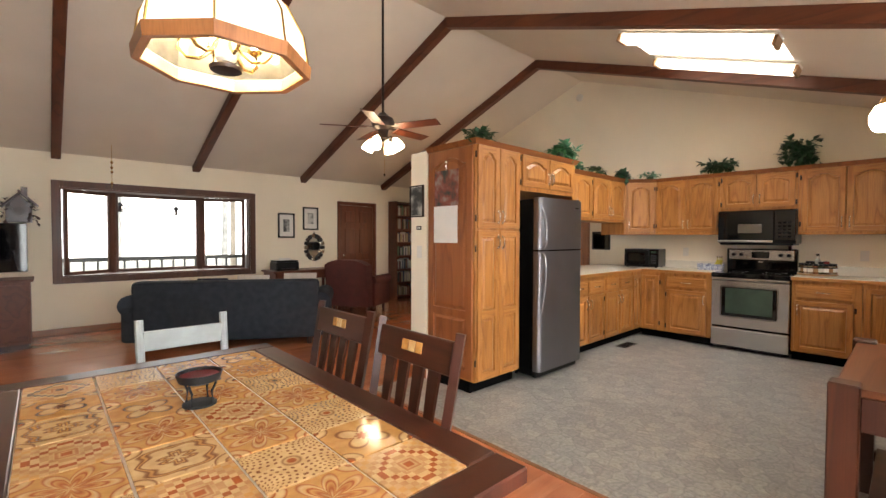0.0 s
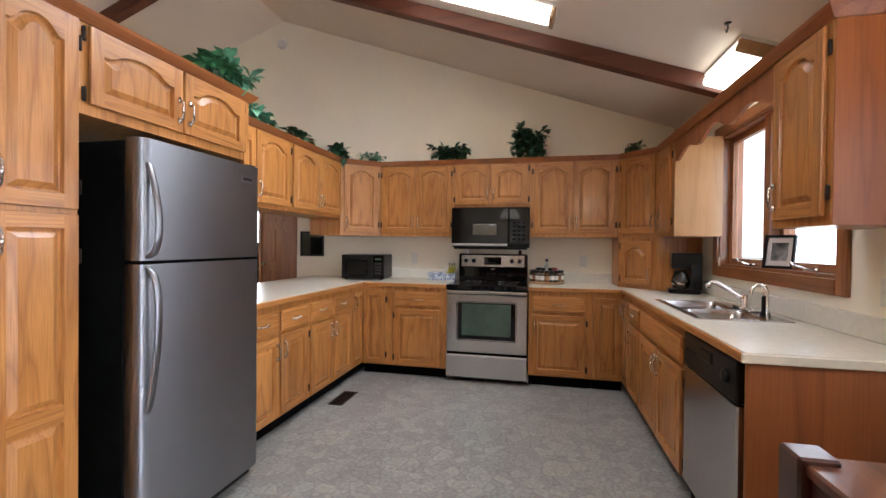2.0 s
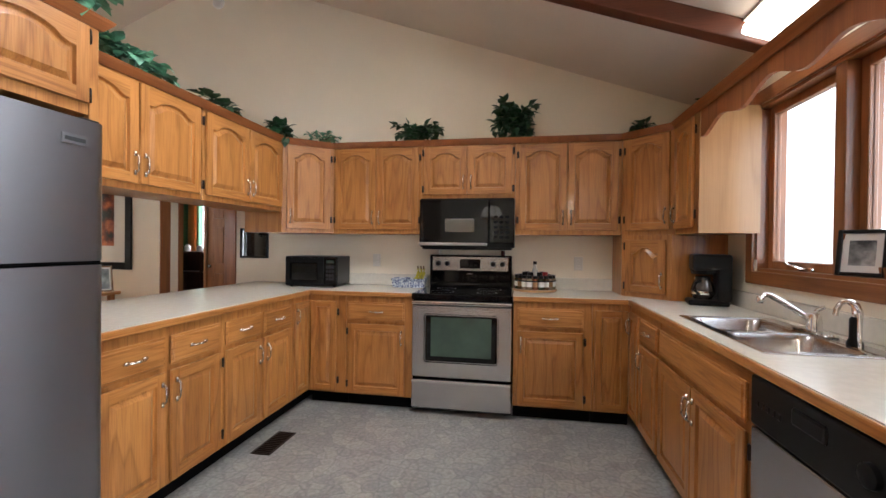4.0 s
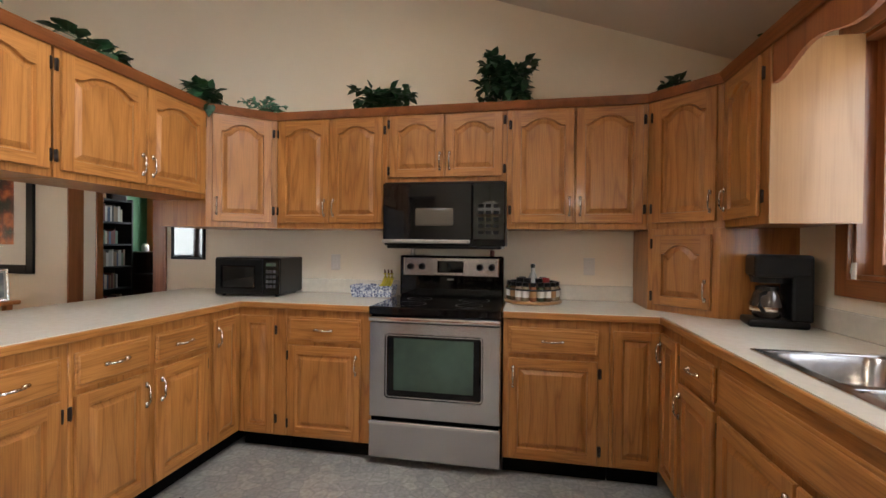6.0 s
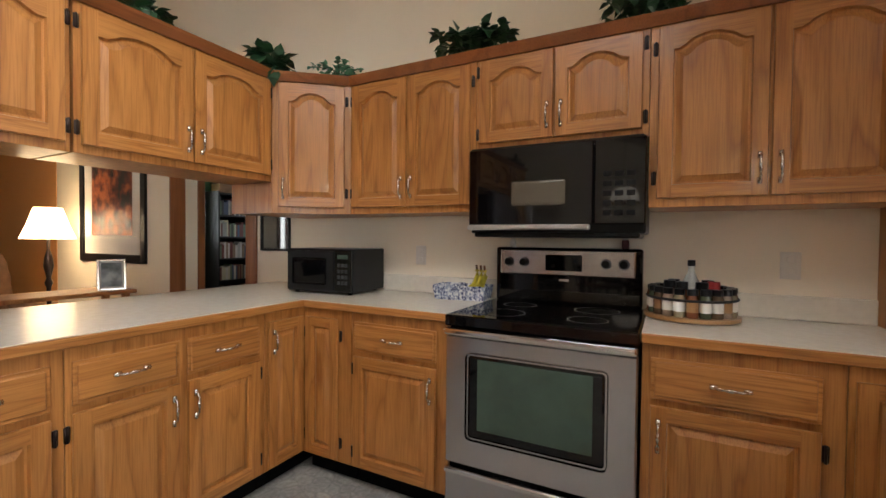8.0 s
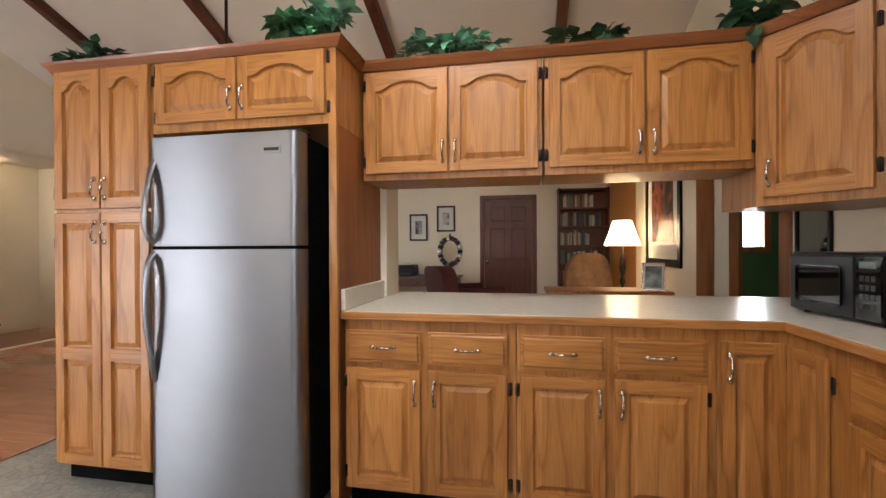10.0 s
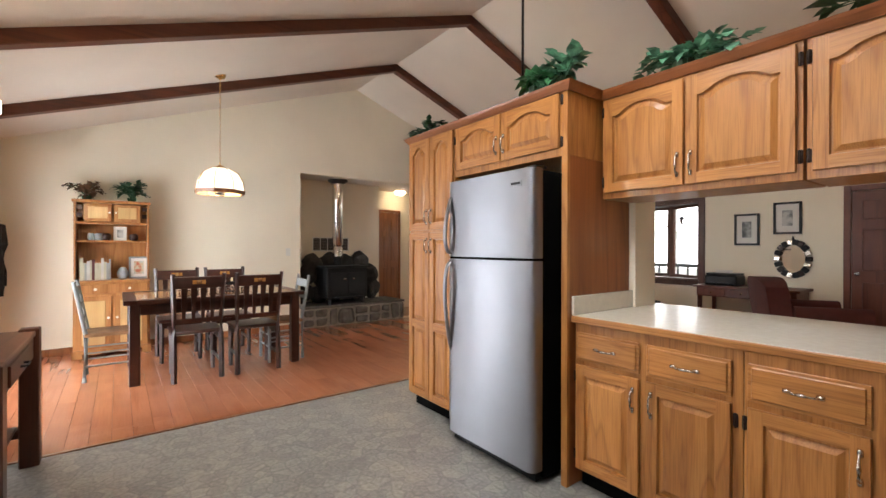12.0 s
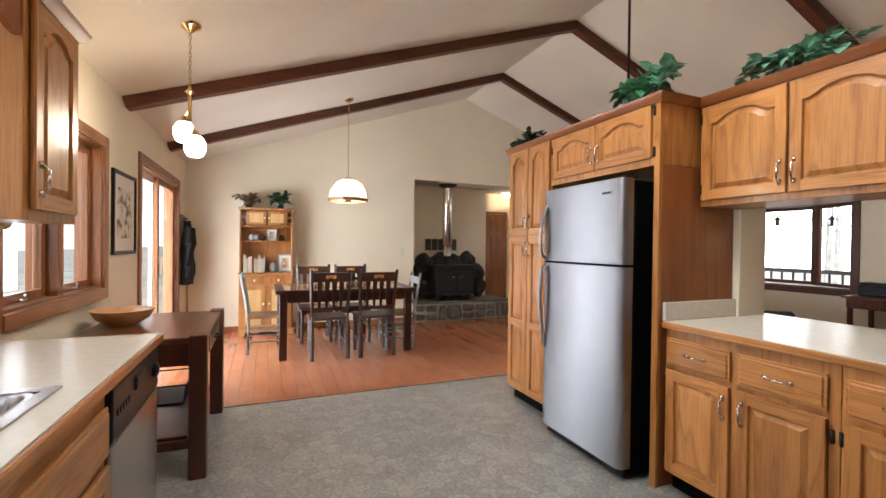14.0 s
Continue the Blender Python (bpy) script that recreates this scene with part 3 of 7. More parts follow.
for i, (x0, x1, z0, z1) in enumerate(((4.605, 5.97, 1.15, 2.13), (2.58, 3.84, 0.99, 1.96))):
    win = thing("window_%d" % (i + 1), (0, 0, 0), 0, "double casement kitchen window with stained wood trim", "window", "", "structure")
    casing(win, x0, x1, z0, z1)
    mid = (x0 + x1) / 2
    part("mullion", bx(mid - 0.035, mid + 0.035, -0.15, -0.004, z0 + 0.018, z1 - 0.018, 0.003), TRIM, win)
    sash(win, x0 + 0.018, mid - 0.035, z0 + 0.018, z1 - 0.018, -0.08)
    sash(win, mid + 0.035, x1 - 0.018, z0 + 0.018, z1 - 0.018, -0.08)
    for c in (x0 + 0.3, mid + 0.28):
        crank(win, c, z0 + 0.018)
    daylight("sky_light", mid, -0.45, (z0 + z1) / 2, x1 - x0, z1 - z0, 0, 6 if i else 8)

slider = thing("door_1", (0, 0, 0), 0, "sliding glass patio door in a stained wood frame", "door", "", "structure")
casing(slider, -0.18, 1.6, 0.0, 2.03, 0.08, 0, False)
sash(slider, -0.16, 0.74, 0.02, 2.01, -0.05, 0.07)
sash(slider, 0.66, 1.58, 0.02, 2.01, -0.1, 0.07, WHITE)
part("handle", bx(0.675, 0.7, -0.03, 0.01, 0.95, 1.15, 0.008), WHITE, slider, "white pull handle")
part("threshold", bx(-0.18, 1.6, -0.15, 0.0, -0.03, 0.015, 0.003), BRONZE, slider)
daylight("sky_light", 0.71, -0.45, 1.03, 1.75, 2.0, 0, 62)

# bay window: an opening with a shallow three-sided bay behind it
bay = thing("window_3", (0, NORTH, 0), 180, "three-sided bay window with stained wood frames", "window", "", "structure")
TRIM_WAS, TRIM_X_WAS = TRIM, TRIM_X
TRIM = TRIM_X = BAYWOOD
casing(bay, -2.95, -0.49, 0.77, 1.99, 0.085)
corners = [(-2.93, -0.14), (-2.3, -0.5), (-1.1, -0.5), (-0.51, -0.14)]
for (xa, ya), (xb, yb) in zip(corners, corners[1:]):
    wide, turn = math.hypot(xb - xa, yb - ya), math.degrees(math.atan2(yb - ya, xb - xa))
    hold = thing("bay_side")
    sash(hold, 0.02, wide - 0.02, 0.78, 1.98, 0, 0.05)
    for o in list(hold.children):
        o.parent = bay
        o.matrix_local = pose(xa, ya, 0, 0, 0, turn)
    bpy.data.objects.remove(hold)
for xa, ya in corners[1:3]:
    part("mullion", lathe([(0.05, 0.77), (0.05, 1.99)], 8, (xa, ya, 0)), TRIM, bay)
for z, nm in ((0.74, "window_seat"), (1.985, "window_head")):
    bm = bmesh.new()
    for f in (0, 1):
        bm.faces.new([bm.verts.new((x, y, z + f * 0.035)) for x, y in ([(-2.95, -0.14), *[(x, y - 0.05) for x, y in corners[1:3]], (-0.49, -0.14)])])
    a, b = list(bm.faces)
    for i in range(4):
        bm.faces.new((a.verts[i], a.verts[(i + 1) % 4], b.verts[(i + 1) % 4], b.verts[i]))
    part(nm, bm, TRIM_X, bay)
TRIM, TRIM_X = TRIM_WAS, TRIM_X_WAS


def six_panel(name, at, turn, w, h, label, mat, trim=0.07, knob=1):
    """A panelled door in its casing, against a wall; front towards -y."""
    d = thing(name, at, turn, label, "door", "", "structure")
    part("trim", bx(-trim, 0, -0.022, 0, 0, h + trim, 0.004), mat, d)
    part("trim", bx(w, w + trim, -0.022, 0, 0, h + trim, 0.004), mat, d)
    part("trim", bx(0, w, -0.022, 0, h, h + trim, 0.004), mat, d)
    part("slab", bx(0.003, w - 0.003, -0.006, 0.0, 0.008, h - 0.003), mat, d)
    for x in (0.1, w / 2 + 0.05):
        for z0, z1 in ((0.22, 0.86), (1.0, 1.5), (1.62, h - 0.12)):
            bm = bx(x, x + w / 2 - 0.15, -0.014, -0.004, z0, z1, 0.009)
            part("door_panel", bm, mat, d)
    if knob:
        k = lathe([(0.0, 0.0), (0.018, 0.004), (0.028, 0.02), (0.02, 0.036), (0.01, 0.04), (0.01, 0.06)], 12)
        bmesh.ops.transform(k, matrix=Matrix.Translation((0.06, -0.062, 0.96)) @ Matrix.Rotation(-math.pi / 2, 4, "X"), verts=k.verts[:])
        part("knob", k, CHROME, d, "chrome door knob", True)
    return d


six_panel("door_2", (4.69, NORTH, 0), 0, 0.77, 1.97, "closed dark mahogany six-panel door", DOORWOOD)
six_panel("door_3", (-2.0, 5.42, 0), 90, 0.45, 2.0, "narrow brown hall closet door", TRIM, 0.05, 0)
doorway = thing("doorway", (EAST, 0, 0), 0, "stained wood trim round the doorway to the green room", "doorway", "", "structure")
part("trim", bx(-0.02, 0, 4.15, 4.268, 0, 2.13, 0.004), TRIM, doorway)
part("trim", bx(-0.02, 0, 4.27, 4.695, 2.042, 2.13, 0.004), TRIM, doorway)
part("trim", bx(-0.34, -0.22, 4.694, 4.708, 0, 2.13, 0.004), TRIM, doorway)
part("trim", bx(-0.12, -0.06, 4.694, 4.708, 0, 2.13, 0.004), TRIM, doorway)
part("jamb", bx(0, 0.12, 4.271, 4.286, 0, 2.04), TRIM, doorway)
part("jamb", bx(0, 0.12, 5.035, 5.05, 0, 2.04), TRIM, doorway)
setting("wall_partition", bx(8.44, 8.52, 3.5, 5.73, 0, 2.5), GREEN_WALL, "dark green partition in the next room")
six_panel("door_4", (8.44, 5.68, 0), -90, 0.6, 2.0, "closed brown wooden door in the green room", TRIM, 0.05)
small = thing("window_5", (0, 6.9, 0), 0, "small window with brown trim in the green room", "window", "", "structure")
for x0, x1, z0, z1 in ((7.73, 7.8, 1.12, 2.07), (8.1, 8.17, 1.12, 2.07), (7.8, 8.1, 1.12, 1.19), (7.8, 8.1, 2.0, 2.07)):
    part("trim", bx(x0, x1, -0.02, 0, z0, z1, 0.003), TRIM, small)
skylight = thing("window_4", (0, 0, 0), 0, "skylight set in the sloped kitchen ceiling", "skylight", "", "structure")
slope = Matrix.Translation((0, 0, EAVE_Z)) @ Matrix.Rotation(math.atan2(RIDGE_Z - EAVE_Z, RIDGE_Y), 4, "X")
bm = bx(4.57, 5.14, 1.35, 2.65, 0.13, 0.14)
p = part("pane", bm, PANE, skylight)
p.visible_shadow = False
p.matrix_local = slope
lamp = daylight("sky_light", 0, 0, 0, 0.56, 1.29, 0, 15)
lamp.matrix_world = slope @ pose(4.855, 2.0, 0.15)

# ---- kitchen cabinets ----
PEN_Y, EAST_X, SOUTH_Y = 3.07, 6.33, 0.61
TOP = 2.13
pantry = cabinet("pantry_cabinet", (2.965, 3.02, 0), 0, 0.585, 0.6, TOP, "tall honey oak pantry cabinet with four panelled doors")
for x, hg in ((0.012, "l"), (0.297, "r")):
    add_door(pantry, x, 1.405, 0.278, 0.7, 0.05, hg, True)
    add_door(pantry, x, 0.115, 0.278, 1.272, 0.0, hg, False, split=0.56)
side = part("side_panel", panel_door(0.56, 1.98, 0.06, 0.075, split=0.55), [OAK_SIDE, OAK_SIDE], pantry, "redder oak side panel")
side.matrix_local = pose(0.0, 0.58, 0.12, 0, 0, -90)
fcab = cabinet("fridge_wall_cabinet", (3.55, 3.02, 0), 0, 0.957, 0.6, TOP, "honey oak cabinet and end panel over the refrigerator", 1.765)
for o in list(fcab.children):
    if o.name.startswith("toe"):
        bpy.data.objects.remove(o)
for x, hg in ((0.03, "l"), (0.475, "r")):
    add_door(fcab, x, 1.805, 0.435, 0.295, 0.045, hg, True)
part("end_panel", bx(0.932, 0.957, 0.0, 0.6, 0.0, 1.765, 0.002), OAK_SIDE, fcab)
part("end_stile", bx(0.92, 0.959, -0.004, 0.02, 0.0, TOP, 0.002), OAK, fcab)

for x in (4.522, 5.302):
    c = cabinet("base_cabinet", (x, PEN_Y, 0), 0, 0.778, 0.6, 0.876, "honey oak base cabinet with two drawers and doors")
    for dx, hg in ((0.015, "l"), (0.395, "r")):
        add_drawer(c, dx, 0.685, 0.345, 0.145)
        add_door(c, dx, 0.115, 0.345, 0.545, 0.0, hg)
corner = cabinet("corner_base_cabinet", (6.082, PEN_Y, 0), 0, 0.845, 0.6, 0.876, "honey oak corner base cabinet with folding doors")
add_door(corner, 0.01, 0.115, 0.225, 0.715, 0.0, "r")
c = cabinet("base_cabinet", (EAST_X, 3.065, 0), -90, 0.32, 0.59, 0.876, "honey oak corner base cabinet with a narrow door")
add_door(c, 0.025, 0.115, 0.215, 0.715, 0.0, "r", handle=False)
c = cabinet("base_cabinet", (EAST_X, 2.743, 0), -90, 0.538, 0.59, 0.876, "honey oak base cabinet with a drawer and door beside the range")
add_drawer(c, 0.02, 0.685, 0.46, 0.145)
add_door(c, 0.02, 0.115, 0.46, 0.545, 0.0, "l")
c = cabinet("base_cabinet", (EAST_X, 1.435, 0), -90, 0.56, 0.59, 0.876, "honey oak base cabinet with a drawer and door beside the range")
add_drawer(c, 0.03, 0.685, 0.47, 0.145)
add_door(c, 0.03, 0.115, 0.47, 0.545, 0.0, "r")
c = cabinet("base_cabinet", (EAST_X, 0.873, 0), -90, 0.262, 0.59, 0.876, "honey oak corner base cabinet with a narrow door")
add_door(c, 0.015, 0.115, 0.225, 0.715, 0.0, "r", handle=False)
c = cabinet("corner_base_cabinet", (6.925, SOUTH_Y, 0), 180, 0.86, 0.6, 0.876, "honey oak corner base cabinet with a narrow door")
add_door(c, 0.61, 0.115, 0.235, 0.715, 0.0, "r")
c = cabinet("base_cabinet", (6.063, SOUTH_Y, 0), 180, 0.4, 0.6, 0.876, "honey oak base cabinet with a drawer and door")
add_drawer(c, 0.02, 0.685, 0.36, 0.145)
add_door(c, 0.02, 0.115, 0.36, 0.545, 0.0, "r")
c = cabinet("sink_cabinet", (5.661, SOUTH_Y, 0), 180, 0.97, 0.6, 0.7, "honey oak sink base cabinet with two doors")
part("face_board", bx(0.0, 0.97, 0, 0.02, 0.7, 0.876, 0.002), OAK_X, c)
part("back_rail", bx(0.0, 0.97, 0.58, 0.6, 0.7, 0.876), OAK, c)
add_drawer(c, 0.02, 0.685, 0.93, 0.145, False)
for dx, hg in ((0.02, "l"), (0.49, "r")):
    add_door(c, dx, 0.115, 0.46, 0.545, 0.0, hg)
panel = thing("end_panel", (4.055, 0, 0), 0, "reddish oak end panel of the counter", "panel")
part("board", bx(-0.02, 0, 0.0, SOUTH_Y, 0.0, 0.876, 0.003), OAK_SIDE, panel)

# wall cabinets
UP_Y, UP_X = 3.315, 6.605
for x in (4.522, 5.432):
    c = cabinet("wall_cabinet", (x, UP_Y, 0), 0, 0.9, 0.33, TOP, "honey oak wall cabinet with two arched doors", 0)
    for o in list(c.children):
        if o.name.startswith("body"):
            bpy.data.objects.remove(o)
    part("body", bx(0, 0.9, 0, 0.33, 1.545, TOP, 0.002), OAK, c)
    for dx, hg in ((0.02, "l"), (0.455, "r")):
        add_door(c, dx, 1.578, 0.425, 0.515, 0.045, hg, True)


def diagonal(name, pts, z0, z1, label, face_from, face_to, doors):
    """A corner cabinet on a five-sided plan, with doors on its slanting face."""
    c = thing(name, (face_from[0], face_from[1], 0), math.degrees(math.atan2(face_to[1] - face_from[1], face_to[0] - face_from[0])), label, "cabinet", "kitchen cabinets")
    inv = c.matrix_world.inverted()
    bm = bmesh.new()
    flat = [inv @ Vector((x, y, 0)) for x, y in pts]
    a = [bm.verts.new((p.x, p.y, z0)) for p in flat]
    b = [bm.verts.new((p.x, p.y, z1)) for p in flat]
    bm.faces.new(a)
    bm.faces.new(b)
    for i in range(len(a)):
        j = (i + 1) % len(a)
        bm.faces.new((a[i], a[j], b[j], b[i]))
    part("body", bm, OAK, c)
    w = math.hypot(face_to[0] - face_from[0], face_to[1] - face_from[1])
    for z, h, arch, hg in doors:
        add_door(c, 0.035, z, w - 0.07, h, arch, hg, True)
    return c


diagonal("corner_wall_cabinet", [(6.336, UP_Y), (UP_X, 2.985), (EAST, 2.985), (EAST, 3.65), (6.336, 3.65)], 1.375, TOP, "honey oak corner wall cabinet with an arched door", (6.336, UP_Y), (UP_X, 2.985), [(1.41, 0.685, 0.05, "r")])
diagonal("corner_wall_cabinet", [(UP_X, 0.625), (6.32, 0.335), (6.32, 0.0), (EAST, 0.0), (EAST, 0.625)], 1.375, TOP, "honey oak corner wall cabinet with an arched door", (UP_X, 0.625), (6.32, 0.335), [(1.41, 0.685, 0.05, "l")])
diagonal("appliance_garage", [(UP_X - 0.02, 0.625), (6.32, 0.355), (6.32, 0.0), (EAST, 0.0), (EAST, 0.625)], 0.9145, 1.374, "small oak corner cabinet standing on the worktop", (UP_X - 0.02, 0.625), (6.32, 0.355), [(0.95, 0.39, 0.05, "l")])


def wall_unit(at, turn, w, z0, doors, label, d=0.325):
    c = thing("wall_cabinet", at, turn, label, "cabinet", "kitchen cabinets")
    part("body", bx(0, w, 0, d, z0, TOP, 0.002), OAK, c)
    for x, dw, hg in doors:
        add_door(c, x, z0 + 0.035, dw, TOP - z0 - 0.07, 0.045, hg, True)
    return c


wall_unit((UP_X, 2.983, 0), -90, 0.778, 1.375, ((0.02, 0.36, "l"), (0.39, 0.36, "r")), "honey oak wall cabinet with two arched doors")
wall_unit((UP_X, 2.203, 0), -90, 0.766, 1.665, ((0.02, 0.355, "l"), (0.385, 0.355, "r")), "short honey oak cabinet over the hood")
wall_unit((UP_X, 1.435, 0), -90, 0.808, 1.375, ((0.03, 0.365, "l"), (0.405, 0.375, "r")), "honey oak wall cabinet with two arched doors")
c = wall_unit((6.318, 0.335, 0), 180, 0.395, 1.375, ((0.02, 0.32, "r"),), "narrow oak wall cabinet beside the window", 0.333)
part("side_panel", bx(0.395, 0.401, 0.0, 0.333, 1.375, TOP), MAPLE, c, "pale birch side panel")
c = wall_unit((4.475, 0.335, 0), 180, 0.4, 1.375, ((0.03, 0.34, "r"),), "oak wall cabinet between the windows", 0.333)
part("side_panel", bx(0.4, 0.406, 0.0, 0.333, 1.375, TOP), OAK_SIDE, c, "redder, darker side panel")

# valance over the sink window
pts = [(0, 2.129), (0, 1.95)]
for i in range(1, 30):
    s = i / 30
    pts.append((1.435 * s, 1.995 - 0.03 * math.cos(s * 6 * math.pi) - 0.02 * math.cos(s * 2 * math.pi)))
pts += [(1.435, 1.95), (1.435, 2.129)]
val = thing("valance", (4.48, 0.31, 0), 0, "scalloped oak valance board over the sink window", "valance")
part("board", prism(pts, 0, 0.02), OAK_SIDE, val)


def crown(name, pts, label):
    """Crown moulding along the cabinet tops: a leaning board with a lip."""
    prof = [(0.0, -0.025), (0.01, -0.025), (0.034, 0.006), (0.04, 0.018), (0.0, 0.018)]
    bm = bmesh.new()
    rings = []
    for i, p in enumerate(pts):
        p = Vector((*p, 0))
        a = Vector((*pts[max(i - 1, 0)], 0))
        b = Vector((*pts[min(i + 1, len(pts) - 1)], 0))
        d1, d2 = ((p - a).normalized() if i else None), ((b - p).normalized() if i < len(pts) - 1 else None)
        n1 = Vector((d1.y, -d1.x, 0)) if d1 else Vector((d2.y, -d2.x, 0))
        n2 = Vector((d2.y, -d2.x, 0)) if d2 else n1
        n = (n1 + n2) / max(0.3, 1 + n1.dot(n2))
        rings.append([bm.verts.new(p + n * o + Vector((0, 0, TOP + z))) for o, z in prof])
    for a, b in zip(rings, rings[1:]):
        for j in range(len(prof)):
            k = (j + 1) % len(prof)
            bm.faces.new((a[j], a[k], b[k], b[j]))
    bm.faces.new(rings[0])
    bm.faces.new(rings[-1])
    return setting(name, bm, CROWN, label)


crown("trim_crown", [(2.962, 3.62), (2.962, 3.017), (4.51, 3.017), (4.51, 3.312), (6.334, 3.312), (6.602, 2.985), (6.602, 0.627), (6.319, 0.338), (4.07, 0.338), (4.07, 0.0)], "dark crown moulding along the cabinet tops")

# worktops
def worktop(name, outline, label, holes=()):
    t = thing(name, (0, 0, 0), 0, label, "worktop")
    xs = sorted({v for o in outline for v in o[:2]})
    ys = sorted({v for o in outline for v in o[2:]})
    bm = bmesh.new()
    grid = {(x, y): bm.verts.new((x, y, 0.914)) for x in xs for y in ys}
    for xa, xb in zip(xs, xs[1:]):
        for ya, yb in zip(ys, ys[1:]):
            if any(o[0] <= xa and o[1] >= xb and o[2] <= ya and o[3] >= yb for o in outline):
                bm.faces.new((grid[xa, ya], grid[xb, ya], grid[xb, yb], grid[xa, yb]))
    bmesh.ops.delete(bm, geom=[v for v in bm.verts if not v.link_faces], context="VERTS")
    down = bmesh.ops.extrude_face_region(bm, geom=bm.faces[:])
    bmesh.ops.translate(bm, vec=(0, 0, -0.0375), verts=[v for v in down["geom"] if isinstance(v, bmesh.types.BMVert)])
    part("slab", bm, LAMINATE, t)
    return t


wt = worktop("worktop", [(4.509, EAST, 3.06, 3.93), (6.32, EAST, 2.203, 3.06)], "cream laminate worktop with an oak front edge")
part("edge", bx(4.509, 6.32, 3.046, 3.06, 0.8765, 0.912, 0.004), OAK_X, wt, "oak edge strip")
part("edge", bx(6.306, 6.32, 2.203, 3.046, 0.8765, 0.912, 0.004), OAK_Y, wt, "oak edge strip")
part("backsplash", bx(6.91, EAST, 2.203, 3.35, 0.914, 1.015, 0.004), LAMINATE, wt)
part("backsplash", bx(4.509, 4.53, 3.05, 3.82, 0.914, 1.015, 0.004), LAMINATE, wt)
part("support", bx(4.56, EAST, 3.672, 3.76, 0.0, 0.8765), WALL, wt)
wt = worktop("worktop", [(6.32, EAST, 0.0, 1.437), (5.6, 6.32, 0.0, 0.62), (4.03, 4.78, 0.0, 0.62), (4.78, 5.6, 0.0, 0.1), (4.78, 5.6, 0.53, 0.62)], "cream laminate worktop round the sink")
part("edge", bx(6.306, 6.32, 0.634, 1.437, 0.8765, 0.912, 0.004), OAK_Y, wt, "oak edge strip")
part("edge", bx(4.03, 6.32, 0.62, 0.634, 0.8765, 0.912, 0.004), OAK_X, wt, "oak edge strip")
part("edge", bx(4.016, 4.03, 0.0, 0.634, 0.8765, 0.912, 0.004), LAMINATE, wt, "cream laminate end strip")
part("backsplash", bx(4.03, 6.31, 0.0, 0.02, 0.914, 1.015, 0.004), LAMINATE, wt)
part("backsplash", bx(6.91, EAST, 0.626, 1.437, 0.914, 1.015, 0.004), LAMINATE, wt)

# ---- appliances ----
def bar(pts, r, name, mat, parent, label="", n=8):
    return part(name, rod(pts, r, n), mat, parent, label, True)


fr = thing("refrigerator", (3.665, 2.86, 0), 0, "stainless steel top-freezer refrigerator", "refrigerator")
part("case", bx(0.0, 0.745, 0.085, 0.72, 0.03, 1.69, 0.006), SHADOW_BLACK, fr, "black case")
for z0, z1 in ((0.075, 1.2), (1.215, 1.70)):
    bm = bx(0, 0.745, 0.0, 0.078, z0, z1, 0.0)
    bmesh.ops.bevel(bm, geom=[e for e in bm.edges if abs(e.verts[0].co.x - e.verts[1].co.x) < 1e-6 and abs(e.verts[0].co.y - e.verts[1].co.y) < 1e-6 and e.verts[0].co.y < 0.01], offset=0.045, segments=6, affect="EDGES", profile=0.5)
    d = part("door", bm, FRIDGE_STEEL, fr, smooth=True)
    foot, top_end = (1.228, 1.605) if z0 > 1 else (1.188, 0.6)
    bow = [(0.012 - 0.058 * math.sin(math.pi * u ** 0.62) ** 0.7, foot + (top_end - foot) * u) for u in [k / 24 for k in range(25)]]
    h = bmesh.new()
    rings = []
    for k, (y, z) in enumerate(bow):
        (ya, za), (yb, zb) = bow[max(k - 1, 0)], bow[min(k + 1, 24)]
        n = Vector((0, zb - za, ya - yb)).normalized()
        rings.append([h.verts.new(Vector((0.038, y, z)) + Vector((0.016 * math.cos(a), 0, 0)) + n * 0.009 * math.sin(a)) for a in [2 * math.pi * q / 12 for q in range(12)]])
    for a, b in zip(rings, rings[1:]):
        for q in range(12):
            h.faces.new((a[q], a[(q + 1) % 12], b[(q + 1) % 12], b[q]))
    h.faces.new(rings[0])
    h.faces.new(rings[-1])
    part("handle", h, HANDLE_STEEL, d, "curved steel handle", True)
    if z0 > 1:
        badge = part("badge", bx(0.58, 0.665, -0.004, 0.002, 1.607, 1.64, 0.001), HANDLE_STEEL, d)
        part("mark", bx(0.588, 0.657, -0.005, -0.003, 1.617, 1.63), IRON, badge, "dark maker's plate")
# Black strip added between the doors in place of the gap's shade.
part("gasket", bx(0.012, 0.733, 0.02, 0.086, 1.196, 1.219), SHADOW_BLACK, fr, "black filler that keeps the door gap dark")
part("grille", bx(0.02, 0.725, 0.05, 0.1, 0.012, 0.07, 0.004), BLACK, fr)
part("hinge", bx(0.67, 0.74, 0.03, 0.12, 1.70, 1.715, 0.004), BLACK, fr)
for x in (0.05, 0.7):
    part("foot", lathe([(0.018, 0), (0.018, 0.03)], 8, (x, 0.3, 0)), BLACK, fr)

rg = thing("range", (6.28, 2.2, 0), -90, "stainless steel electric range with a black glass top", "stove")
part("case", bx(0.003, 0.757, 0.045, 0.645, 0.03, 0.9, 0.003), SHADOW_BLACK, rg)
bm = bx(0.004, 0.756, 0.0, 0.045, 0.05, 0.262, 0.006)
part("drawer", bm, STEEL, rg)
part("drawer_lip", bx(0.004, 0.756, -0.012, 0.02, 0.243, 0.268, 0.007), CHROME, rg)
door = part("oven_door", bx(0.004, 0.756, 0.0, 0.045, 0.285, 0.83, 0.006), STEEL, rg)
